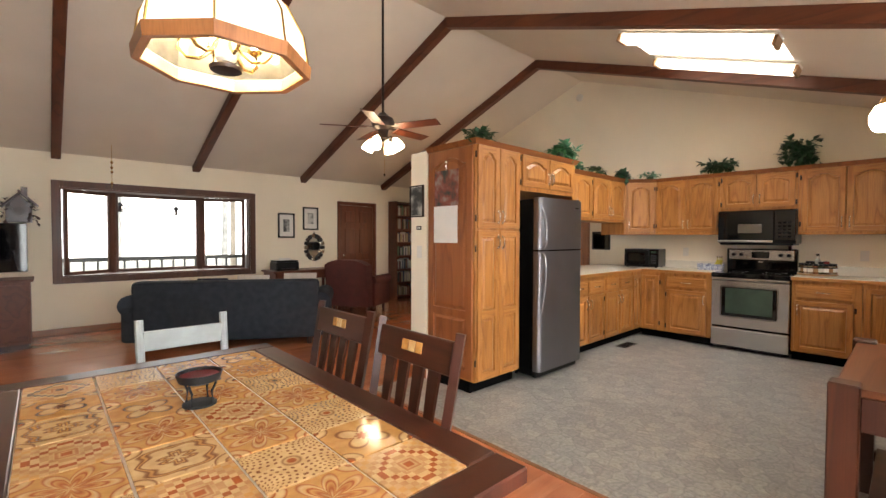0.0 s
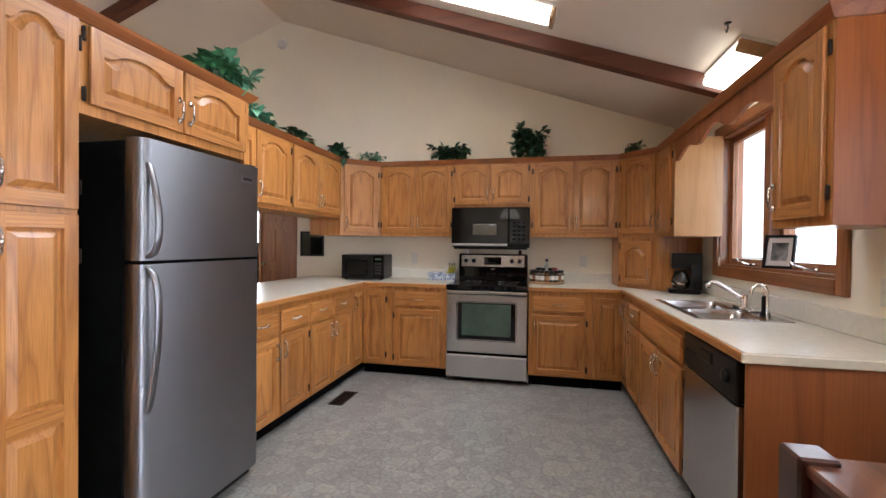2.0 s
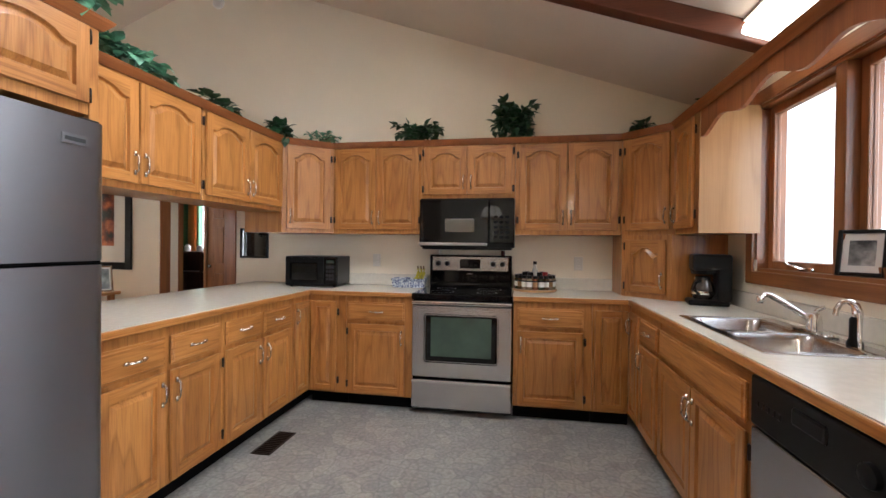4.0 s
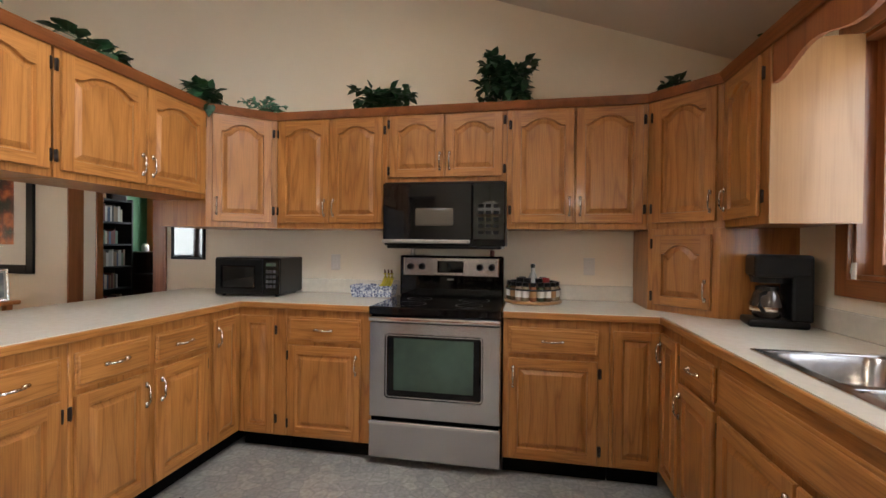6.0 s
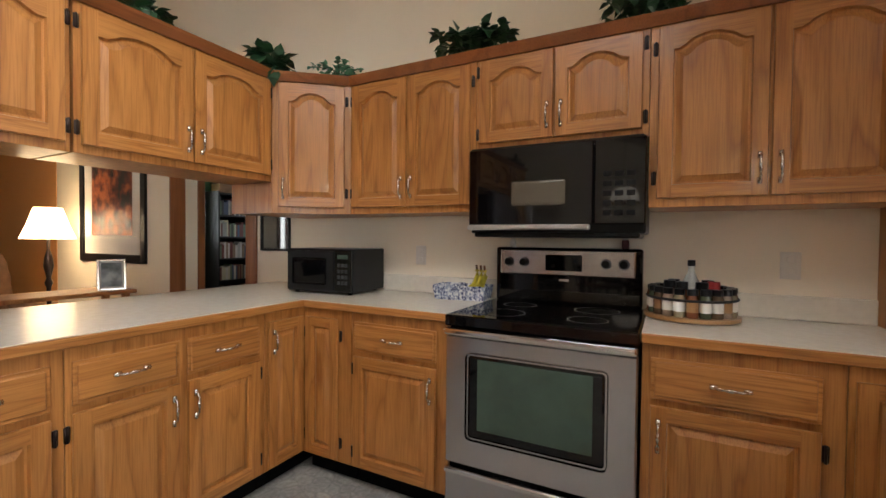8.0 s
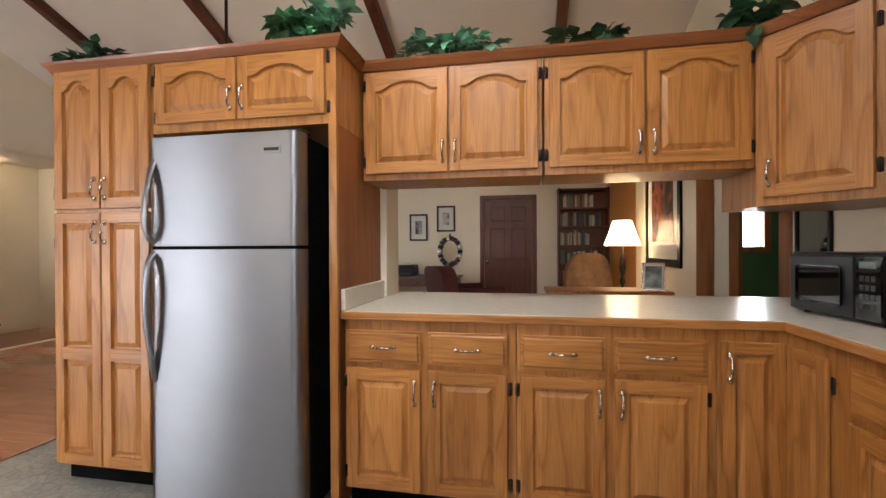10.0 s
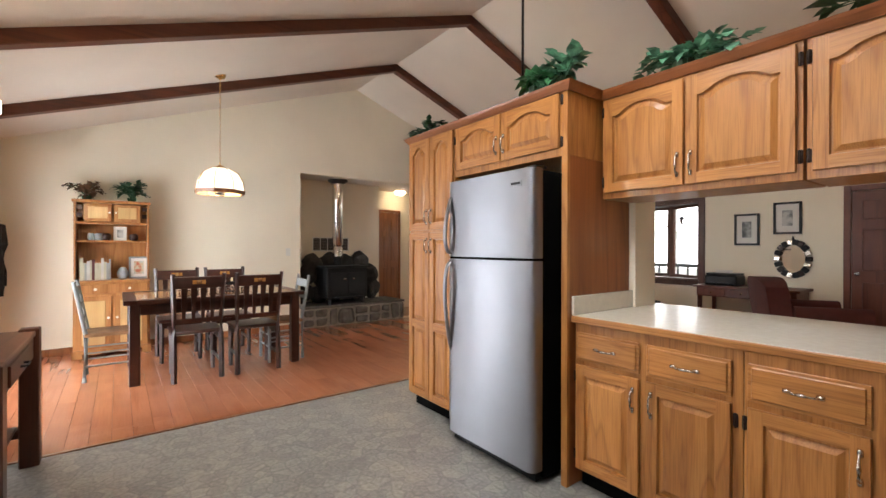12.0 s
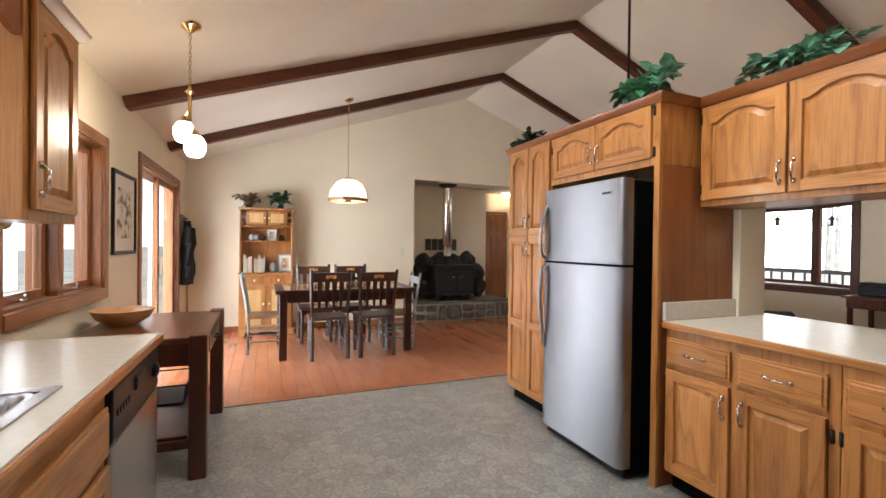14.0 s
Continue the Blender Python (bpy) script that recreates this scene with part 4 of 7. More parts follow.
part("window_frame", bx(0.1, 0.66, -0.004, 0.01, 0.4, 0.765, 0.02), GLOSS, door)
part("window", bx(0.15, 0.61, -0.006, 0.0, 0.445, 0.745, 0.004), OVENGLASS, door)
part("handle", bx(0.004, 0.756, -0.03, 0.008, 0.836, 0.866, 0.01), CHROME, rg)
part("cooktop", bx(0.0, 0.76, -0.005, 0.6, 0.87, 0.918, 0.006), GLOSS, rg)
for x, y, r in ((0.2, 0.16, 0.1), (0.56, 0.16, 0.08), (0.2, 0.42, 0.08), (0.56, 0.42, 0.1)):
    part("burner", lathe([(r, 0.0), (r, 0.0012), (r - 0.004, 0.0012), (r - 0.004, 0.0)], 24, (x, y, 0.9178)), BLACK, rg)
part("back_guard", bx(0.02, 0.74, 0.56, 0.645, 0.918, 1.2, 0.012), GLOSS, rg)
ctl = part("control_panel", bx(0.05, 0.71, 0.545, 0.565, 1.06, 1.19, 0.006), STEEL, rg)
part("display", bx(0.29, 0.47, 0.54, 0.55, 1.085, 1.165, 0.003), GLOSS, ctl)
for x in (0.1, 0.18, 0.58, 0.66):
    k = lathe([(0.026, 0.0), (0.024, 0.012), (0.018, 0.03), (0.0, 0.031)], 14)
    bmesh.ops.transform(k, matrix=Matrix.Translation((x, 0.546, 1.125)) @ Matrix.Rotation(math.pi / 2, 4, "X"), verts=k.verts[:])
    part("knob", k, BLACK, ctl, "black control knob", True)
part("badge", bx(0.355, 0.405, 0.556, 0.562, 1.03, 1.045, 0.002), CHROME, rg)

hd = thing("hood_microwave", (6.515, 2.2, 0), -90, "black over-range microwave hood under the short cabinet", "microwave")
part("case", bx(0.0, 0.76, 0.03, 0.39, 1.268, 1.664, 0.006), BLACK, hd)
d = part("door", bx(0.0, 0.56, 0.0, 0.03, 1.305, 1.655, 0.005), GLOSS, hd)
part("window", bx(0.21, 0.45, -0.003, 0.004, 1.39, 1.5, 0.01), plain("smoked_window", (0.09, 0.075, 0.055), 0.15, vary=0.1), d)
c = part("control_panel", bx(0.565, 0.76, 0.0, 0.03, 1.305, 1.655, 0.005), GLOSS, hd)
for i in range(5):
    for j in range(3):
        part("button", bx(0.6 + j * 0.045, 0.632 + j * 0.045, -0.002, 0.002, 1.34 + i * 0.04, 1.362 + i * 0.04, 0.001), BLACK, c)
part("grille", bx(0.01, 0.75, 0.004, 0.03, 1.64, 1.662, 0.002), BLACK, hd)
part("handle", bx(0.0, 0.55, -0.02, 0.02, 1.282, 1.306, 0.006), plain("hood_trim_steel", (0.6, 0.58, 0.55), 0.35, 0.8), hd, "pale trim bar")
part("base", bx(0.02, 0.74, 0.02, 0.39, 1.25, 1.27, 0.006), BLACK, hd)

mw = thing("microwave_oven", (6.5, 3.38, 0.9145), -85, "small black countertop microwave oven", "microwave")
part("case", bx(0, 0.46, 0.012, 0.36, 0.012, 0.262, 0.008), BLACK, mw)
d = part("door", bx(0.005, 0.34, 0.0, 0.014, 0.018, 0.25, 0.004), BLACK, mw)
part("window", bx(0.05, 0.29, -0.003, 0.003, 0.055, 0.21, 0.012), GLOSS, d)
c = part("control_panel", bx(0.345, 0.455, 0.0, 0.014, 0.018, 0.25, 0.004), GLOSS, mw)
part("display", bx(0.365, 0.435, -0.002, 0.002, 0.205, 0.23, 0.001), OVENGLASS, c)
for i in range(4):
    for j in range(3):
        part("button", bx(0.366 + j * 0.024, 0.384 + j * 0.024, -0.002, 0.002, 0.06 + i * 0.033, 0.08 + i * 0.033, 0.001), plain("grey_key", (0.03, 0.03, 0.032)) if i + j == 0 else bpy.data.materials["grey_key"], c)
for x in (0.04, 0.42):
    for y in (0.05, 0.31):
        part("foot", lathe([(0.014, 0), (0.014, 0.014)], 8, (x, y, 0)), BLACK, mw)

dw = thing("dishwasher", (4.685, 0.612, 0), 180, "stainless dishwasher with a black control panel", "dishwasher")
part("case", bx(0.008, 0.605, 0.03, 0.58, 0.02, 0.868), SHADOW_BLACK, dw)
part("door", bx(0.008, 0.605, -0.012, 0.03, 0.12, 0.7, 0.008), STEEL, dw, "steel door panel")
part("kick_plate", bx(0.008, 0.605, 0.06, 0.1, 0.0, 0.118), BLACK, dw)
c = part("control_panel", bx(0.008, 0.605, -0.014, 0.03, 0.705, 0.868, 0.008), BLACK, dw)
part("latch", bx(0.24, 0.38, -0.022, -0.008, 0.79, 0.84, 0.008), BLACK, c)
for i in range(5):
    part("button", bx(0.045 + i * 0.03, 0.065 + i * 0.03, -0.018, -0.01, 0.775, 0.795, 0.002), BLACK, c)
k = lathe([(0.03, 0.0), (0.028, 0.014), (0.02, 0.02)], 16)
bmesh.ops.transform(k, matrix=Matrix.Translation((0.52, -0.012, 0.79)) @ Matrix.Rotation(math.pi / 2, 4, "X"), verts=k.verts[:])
part("knob", k, BLACK, c, "", True)

sk = thing("sink", (5.19, 0.315, 0.914), 0, "double-bowl stainless steel sink set in the worktop", "sink")
bm = bmesh.new()
for s in (-1, 1):
    x0, x1 = (-0.39, -0.015) if s < 0 else (0.015, 0.39)
    rings = []
    for inset, z in ((0.0, 0.004), (0.012, 0.002), (0.022, -0.02), (0.04, -0.165), (0.07, -0.18)):
        ring = []
        for cx, cy, a0 in ((x1 - inset, 0.19 - inset, 0), (x0 + inset, 0.19 - inset, 90), (x0 + inset, -0.15 + inset, 180), (x1 - inset, -0.15 + inset, 270)):
            r = 0.05
            ox, oy = (-r if a0 in (0, 270) else r), (-r if a0 in (0, 90) else r)
            for k in range(4):
                a = radians(a0 + k * 30)
                ring.append(bm.verts.new((cx + ox + r * math.cos(a), cy + oy + r * math.sin(a), z)))
        rings.append(ring)
    for a, b in zip(rings, rings[1:]):
        for i in range(len(a)):
            bm.faces.new((a[i], a[(i + 1) % len(a)], b[(i + 1) % len(a)], b[i]))
    bm.faces.new(rings[-1])
part("bowl", bm, STEEL, sk, smooth=True)
bm = bx(-0.42, 0.42, -0.225, -0.15, -0.002, 0.006, 0.002)
bx(-0.42, 0.42, 0.19, 0.225, -0.002, 0.006, 0.002, bm)
bx(-0.42, -0.385, -0.15, 0.19, -0.002, 0.006, 0.002, bm)
bx(0.385, 0.42, -0.15, 0.19, -0.002, 0.006, 0.002, bm)
bx(-0.018, 0.018, -0.15, 0.19, -0.004, 0.005, 0.002, bm)
part("rim", bm, STEEL, sk)
for x in (-0.2, 0.2):
    part("drain", lathe([(0.045, 0), (0.043, 0.004), (0.02, 0.001)], 14, (x, 0.02, -0.1805)), CHROME, sk)

fa = thing("faucet", (5.2, 0.135, 0.92), 0, "chrome single-lever kitchen faucet", "faucet")
part("base", joined(bx(-0.12, 0.12, -0.028, 0.028, 0, 0.014, 0.006), lathe([(0.03, 0.012), (0.028, 0.06), (0.022, 0.085), (0.0, 0.09)], 14)), CHROME, fa, smooth=True)
part("spout", rod([(0, 0.0, 0.05), (0.012, 0.03, 0.075), (0.03, 0.1, 0.125), (0.04, 0.15, 0.155), (0.043, 0.17, 0.158), (0.045, 0.185, 0.14)], 0.014, 12, r1=0.011), CHROME, fa, smooth=True)
part("aerator", lathe([(0.014, 0.12), (0.016, 0.125), (0.016, 0.145), (0.012, 0.15)], 12, (0.045, 0.187, 0)), CHROME, fa, smooth=True)
part("lever", rod([(0, 0, 0.085), (0.0, -0.012, 0.1), (-0.02, -0.03, 0.118)], 0.008, 8), CHROME, fa, smooth=True)
fb = thing("water_filter_tap", (4.96, 0.14, 0.92), 0, "chrome gooseneck water tap with a black handle", "faucet")
part("base", lathe([(0.026, 0), (0.026, 0.012), (0.018, 0.03), (0.018, 0.1), (0.012, 0.11)], 12), BLACK, fb, "black body", True)
part("spout", rod([(-0.02, 0, 0.0), (-0.025, 0.0, 0.13), (-0.025, 0.012, 0.158), (-0.024, 0.035, 0.172), (-0.022, 0.06, 0.165), (-0.02, 0.075, 0.14), (-0.02, 0.078, 0.115)], 0.009, 12), CHROME, fb, smooth=True)
part("lever", rod([(0, 0, 0.1), (0.01, 0.0, 0.15), (0.03, 0.01, 0.165)], 0.008, 8), CHROME, fb, smooth=True)

cm = thing("coffee_maker", (6.17, 0.17, 0.9145), 168, "black drip coffee maker with a glass carafe", "coffee maker")
part("base", bx(-0.09, 0.09, -0.13, 0.1, 0, 0.035, 0.012), BLACK, cm)
part("tower", bx(-0.09, 0.09, 0.03, 0.11, 0.03, 0.32, 0.012), BLACK, cm)
part("head", joined(bx(-0.092, 0.092, -0.11, 0.11, 0.225, 0.33, 0.016), lathe([(0.075, 0.2), (0.085, 0.235)], 16, (0, -0.03, 0))), BLACK, cm)
ca = part("carafe", lathe([(0.05, 0.037), (0.066, 0.06), (0.07, 0.1), (0.055, 0.15), (0.045, 0.165)], 18, (0, -0.04, 0)), plain("coffee_glass", (0.05, 0.04, 0.035), 0.06, vary=0.1, bump=0, coat=0.8), cm, "dark glass carafe", True)
part("handle", rod([(0.05, -0.06, 0.155), (0.1, -0.09, 0.15), (0.11, -0.095, 0.1), (0.075, -0.07, 0.07)], 0.009, 6), BLACK, ca, smooth=True)
part("lid", lathe([(0.047, 0.165), (0.045, 0.182), (0.0, 0.186)], 16, (0, -0.04, 0)), BLACK, ca)
part("band", lathe([(0.071, 0.07), (0.073, 0.08), (0.071, 0.09)], 18, (0, -0.04, 0)), CHROME, ca)


def art(name, c1, c2, c3, scale=5.0):
    """Soft blots of three colours, for prints and photographs."""
    m, nt, b = nodes_of(name, 0.5)
    n = node(nt, "ShaderNodeTexNoise", Scale=scale, Detail=5.0)
    link(nt, place(nt), n.inputs["Vector"])
    link(nt, ramp(nt, n.outputs["Fac"], ((0.38, c1), (0.5, c2), (0.62, c3))), b.inputs["Base Color"])
    return m


GREYART = art("grey_print", (0.03, 0.03, 0.03), (0.2, 0.2, 0.19), (0.5, 0.48, 0.45), 9)
REDART = art("red_canyon_print", (0.02, 0.025, 0.025), (0.2, 0.05, 0.03), (0.25, 0.22, 0.2), 7)
TALLART = art("warm_poster", (0.012, 0.01, 0.01), (0.16, 0.03, 0.014), (0.5, 0.13, 0.035), 9)
SEAART = art("cool_print", (0.1, 0.12, 0.12), (0.22, 0.25, 0.26), (0.4, 0.44, 0.45), 8)


def frame_on_wall(at, turn, w, h, label, mat=None, mat_w=0.06, edge=0.022, picture=None, lean=0, name="picture_frame"):
    """A framed picture; its back at y 0, front towards -y, x 0 to w, z 0 to h."""
    f = thing(name, at, turn, label, "picture")
    if lean:
        f.matrix_world = f.matrix_world @ Matrix.Rotation(radians(lean), 4, "X")
    fm = mat or BLACK
    part("frame_side", bx(0, edge, -0.022, 0, 0, h, 0.003), fm, f)
    part("frame_side", bx(w - edge, w, -0.022, 0, 0, h, 0.003), fm, f)
    part("frame_side", bx(edge, w - edge, -0.022, 0, 0, edge, 0.003), fm, f)
    part("frame_side", bx(edge, w - edge, -0.022, 0, h - edge, h, 0.003), fm, f)
    part("mount", bx(edge, w - edge, -0.009, -0.001, edge, h - edge), PAPER, f)
    if picture:
        part("print", bx(edge + mat_w, w - edge - mat_w, -0.012, -0.008, edge + mat_w * 1.2, h - edge - mat_w * 1.2), picture, f)
    return f


frame_on_wall((5.26, 0.018, 1.169), 215, 0.17, 0.2, "small black photo frame on the window sill", picture=GREYART, mat_w=0.025, edge=0.016, lean=-9)
frame_on_wall((EAST, 4.1, 1.14), -90, 0.3, 0.29, "black framed dark glass picture at the end of the kitchen wall", picture=plain("smoked_mirror", (0.15, 0.16, 0.16), 0.03, 1.0, vary=0.05, bump=0), mat_w=0.0, edge=0.018)
frame_on_wall((2.4, 0.0, 1.21), 180, 0.6, 0.64, "black framed botanical print on the cream wall", picture=art("botanical_print", (0.1, 0.08, 0.06), (0.6, 0.56, 0.48), (0.66, 0.62, 0.54), 12), mat_w=0.08, edge=0.03)

sp = thing("spice_carousel", (6.74, 1.27, 0.9145), 0, "turning wooden spice rack full of small jars", "spice rack")
part("tray", lathe([(0.165, 0.0), (0.18, 0.006), (0.18, 0.02), (0.17, 0.022)], 32), MAPLE, sp, smooth=True)
part("ring", lathe([(0.17, 0.085), (0.174, 0.09), (0.17, 0.095), (0.166, 0.09)], 28), IRON, sp)
JARS = [plain("spice_%d" % i, c, 0.25, vary=0.3, scale=40) for i, c in enumerate(((0.2, 0.07, 0.03), (0.1, 0.06, 0.03), (0.25, 0.2, 0.12), (0.05, 0.06, 0.03), (0.3, 0.22, 0.16)))]
for i in range(20):
    a = 2 * math.pi * i / 20
    at = (0.146 * math.cos(a), 0.146 * math.sin(a), 0)
    j = part("jar", lathe([(0.02, 0.022), (0.0215, 0.028), (0.0215, 0.1), (0.017, 0.112)], 12, at), JARS[i * 3 % 5], sp, smooth=True)
    part("label", lathe([(0.0221, 0.045), (0.0221, 0.085)], 12, at), (PAPER, MAPLE, WHITE)[i % 3], j, "pale paper label", True)
    part("lid", lathe([(0.019, 0.111), (0.0195, 0.115), (0.0195, 0.135), (0.0, 0.137)], 12, at), BLACK, j)
for i in range(7):
    a = 2 * math.pi * i / 7
    at = (0.082 * math.cos(a), 0.082 * math.sin(a), 0)
    j = part("jar", lathe([(0.024, 0.022), (0.026, 0.03), (0.026, 0.115), (0.016, 0.13)], 12, at), JARS[(i + 2) % 5], sp, smooth=True)
    part("lid", lathe([(0.023, 0.128), (0.023, 0.158), (0.0, 0.16)], 12, at), BLACK if i != 5 else plain("red_lid", (0.3, 0.02, 0.02)), j)
bt = part("bottle", lathe([(0.027, 0.022), (0.029, 0.03), (0.029, 0.16), (0.012, 0.195), (0.012, 0.23)], 14), plain("clear_bottle", (0.4, 0.4, 0.36), 0.1, vary=0.1, bump=0), sp, smooth=True)
part("lid", lathe([(0.015, 0.22), (0.015, 0.245), (0, 0.246)], 10), BLACK, bt)

fb = thing("fruit_basket", (6.79, 2.35, 0.9145), 6, "blue and white patterned dish holding bananas", "dish")
bm = bx(-0.08, 0.08, -0.135, 0.135, 0.0, 0.01, 0.004)
outer = [(-0.08, -0.135), (0.08, -0.135), (0.08, 0.135), (-0.08, 0.135)]
for (xa, ya), (xb, yb) in zip(outer, outer[1:] + outer[:1]):
    side = Vector((xb - xa, yb - ya, 0))
    steps = 10
    prev = None
    for k in range(steps + 1):
        p = Vector((xa, ya, 0)) + side * k / steps
        flare = Vector((p.x, p.y, 0)).normalized() * 0.014
        top = 0.072 + 0.008 * abs(math.sin(k * math.pi / 2.5))
        ring = [bm.verts.new(q) for q in (p + Vector((0, 0, 0.002)), p + flare + Vector((0, 0, top)), p + flare * 0.6 + Vector((0, 0, top)), p * 0.93 + Vector((0, 0, 0.008)))]
        if prev:
            for q in range(3):
                bm.faces.new((prev[q], ring[q], ring[q + 1], prev[q + 1]))
        prev = ring
part("dish", bm, art("blue_china", (0.015, 0.02, 0.09), (0.3, 0.33, 0.42), (0.62, 0.62, 0.6), 75), fb)
BANANA = plain("banana_skin", (0.5, 0.42, 0.03), 0.5, vary=0.4, scale=20)
for i in range(3):
    b = thing("banana", (6.79, 2.29 + i * 0.03, 0.945), 75 + i * 12, "yellow-green banana in the patterned dish", "fruit")
    part("skin", rod([(-0.075, 0, 0.13), (-0.08, 0, 0.1), (-0.06, 0, 0.05), (-0.02, 0, 0.02), (0.03, 0, 0.012), (0.07, 0, 0.025)], 0.015, 10, r1=0.008), BANANA, b, smooth=True)
    part("tip", rod([(-0.075, 0, 0.128), (-0.072, 0, 0.155)], 0.006, 6), LEAF_BROWN, b, "dark stem tip")
for y, mt, nm in ((1.54, RED_CLOTH, "small red and white shaker on the range back"), (2.1, WHITE, "small white shaker on the range back")):
    sk = thing("shaker", (6.88, y, 1.2), 0, nm, "shaker", "shakers on the range")
    part("body", lathe([(0.014, 0.0), (0.017, 0.004), (0.016, 0.035), (0.012, 0.042)], 12), mt, sk, smooth=True)
    part("cap", lathe([(0.012, 0.041), (0.011, 0.052), (0.0, 0.055)], 12), WHITE, sk, smooth=True)


def plate(at, turn, label, holes):
    o = thing("wall_plate", at, turn, label, "socket")
    part("cover", bx(-0.036, 0.036, -0.006, 0, -0.058, 0.058, 0.003), WHITE, o)
    for z in holes:
        part("socket", bx(-0.015, 0.015, -0.009, -0.004, z - 0.014, z + 0.014, 0.004), WHITE, o)


plate((EAST, 0.9, 1.14), -90, "white power socket on the wall", (-0.025, 0.025))
plate((EAST, 2.7, 1.14), -90, "white power socket on the wall", (-0.025, 0.025))
plate((4.32, 0, 1.12), 180, "white switch plate on the wall", (0.0,))
plate((5.98, 0, 1.16), 180, "white power socket on the wall", (-0.025, 0.025))
plate((2.95, 3.73, 1.19), -90, "white light switch on the wall end", (0.0,))
plate((WEST, 3.2, 1.2), 90, "white light switch on the dining wall", (0.0,))

vt = thing("floor_vent", (5.62, 2.93, 0.0), 0, "brown metal floor register", "vent")
part("frame", joined(bx(-0.16, 0.16, -0.065, -0.05, 0, 0.006, 0.002), joined(bx(-0.16, 0.16, 0.05, 0.065, 0, 0.006, 0.002), joined(bx(-0.16, -0.145, -0.05, 0.05, 0, 0.006, 0.002), bx(0.145, 0.16, -0.05, 0.05, 0, 0.006, 0.002)))), BRONZE, vt)
# Flat black sheet paints the shade of the duct opening.
part("pit", bx(-0.145, 0.145, -0.05, 0.05, 0.0005, 0.0015), SHADOW_BLACK, vt)
for i in range(12):
    part("slat", bx(-0.135 + i * 0.0235, -0.127 + i * 0.0235, -0.05, 0.05, 0.001, 0.005), BRONZE, vt)


# ---- plants on the cabinets ----
def leaf_mesh(bm, p, d, size, droop):
    """One pointed leaf, folded along its rib."""
    d = Vector(d).normalized()
    side = d.cross(Vector((0, 0, 1)))
    side = side.normalized() if side.length > 0.05 else Vector((1, 0, 0))
    up = side.cross(d).normalized()
    p = Vector(p)
    a = p + d * size * 0.45 - up * droop * size * 0.1
    tip = p + d * size - up * droop * size * 0.45
    l, r = a + side * size * 0.36 + up * size * 0.1, a - side * size * 0.36 + up * size * 0.1
    l2, r2 = a + d * size * 0.25 + side * size * 0.27, a + d * size * 0.25 - side * size * 0.27
    v = [bm.verts.new(q) for q in (p, l, l2, tip, r2, r, a + d * size * 0.2)]
    for f in ((0, 1, 2, 6), (6, 2, 3), (6, 3, 4), (0, 6, 4, 5)):
        bm.faces.new([v[i] for i in f])


def ivy(at, spread, height, count, size, seed, label, mat=None, hang=0.0, name="ivy_plant"):
    """A trailing plant: stems that arch from a small pot, each carrying leaves."""
    rnd = random.Random(seed)
    t = thing(name, at, 0, label, "plant", "plants on the cabinets")
    stems, leaves = bmesh.new(), bmesh.new()
    nst = max(7, count // 9)
    for s in range(nst):
        a = rnd.uniform(0, 2 * math.pi)
        reach = rnd.uniform(0.35, 1.0)
        end = Vector((math.cos(a) * spread[0] * reach, math.sin(a) * spread[1] * reach, height * rnd.uniform(0.15, 1.0) * (1.15 - 0.5 * reach) - (hang * rnd.random() if math.sin(a) < 0 else 0)))
        pts = []
        for i in range(5):
            u = i / 4
            pts.append(Vector((end.x * u, end.y * u, 0.03 + end.z * u + height * 0.35 * math.sin(u * math.pi) * 0.6)))
        rod(pts, 0.0025, 4, stems)
        for i in range(max(2, count // nst)):
            u = rnd.uniform(0.2, 1.0)
            k = min(3, int(u * 4))
            p = pts[k].lerp(pts[k + 1], u * 4 - k)
            d = Vector((rnd.gauss(0, 1), rnd.gauss(0, 1), rnd.gauss(0.15, 0.6))) + (pts[k + 1] - pts[k]).normalized()
            leaf_mesh(leaves, p, d, size * rnd.uniform(0.6, 1.25), rnd.uniform(0.2, 1.0))
    part("stem", stems, LEAF, t)
    part("foliage", leaves, mat or LEAF, t)
    part("pot", lathe([(0.04, 0.0), (0.05, 0.045), (0.046, 0.045)], 10), LEAF, t)


TOPZ = TOP + 0.001
ivy((3.1, 3.1, TOPZ), (0.16, 0.12), 0.13, 110, 0.07, 1, "leafy green ivy on top of the pantry", None, 0.05)
ivy((4.27, 3.05, TOPZ + 0.018), (0.15, 0.1), 0.15, 110, 0.085, 2, "green silk plant on the cabinet over the refrigerator", LEAF_MID, 0.12)
ivy((4.45, 3.06, TOPZ + 0.018), (0.15, 0.1), 0.16, 110, 0.085, 23, "pale green silk plant on the cabinet over the refrigerator", LEAF_PALE, 0.06)
ivy((4.94, 3.36, TOPZ + 0.018), (0.32, 0.08), 0.12, 170, 0.075, 3, "pale green trailing silk plant on a wall cabinet", LEAF_PALE, 0.05)
ivy((5.72, 3.37, TOPZ + 0.018), (0.25, 0.06), 0.07, 42, 0.09, 4, "sparse green ivy sprig on a wall cabinet")
ivy((6.41, 3.33, TOPZ + 0.018), (0.19, 0.1), 0.11, 80, 0.1, 5, "large-leaved green ivy on the corner cabinet", None, 0.1)
ivy((6.62, 3.08, TOPZ + 0.01), (0.16, 0.16), 0.1, 130, 0.04, 6, "small-leaved variegated ivy on the corner cabinet", LEAF_PALE)
ivy((6.72, 2.28, TOPZ + 0.01), (0.15, 0.22), 0.2, 300, 0.07, 7, "green ivy on the cabinets over the range")
ivy((6.7, 1.44, TOPZ + 0.01), (0.15, 0.2), 0.38, 600, 0.075, 8, "tall bushy green ivy hanging over the cabinet front", None, 0.12)
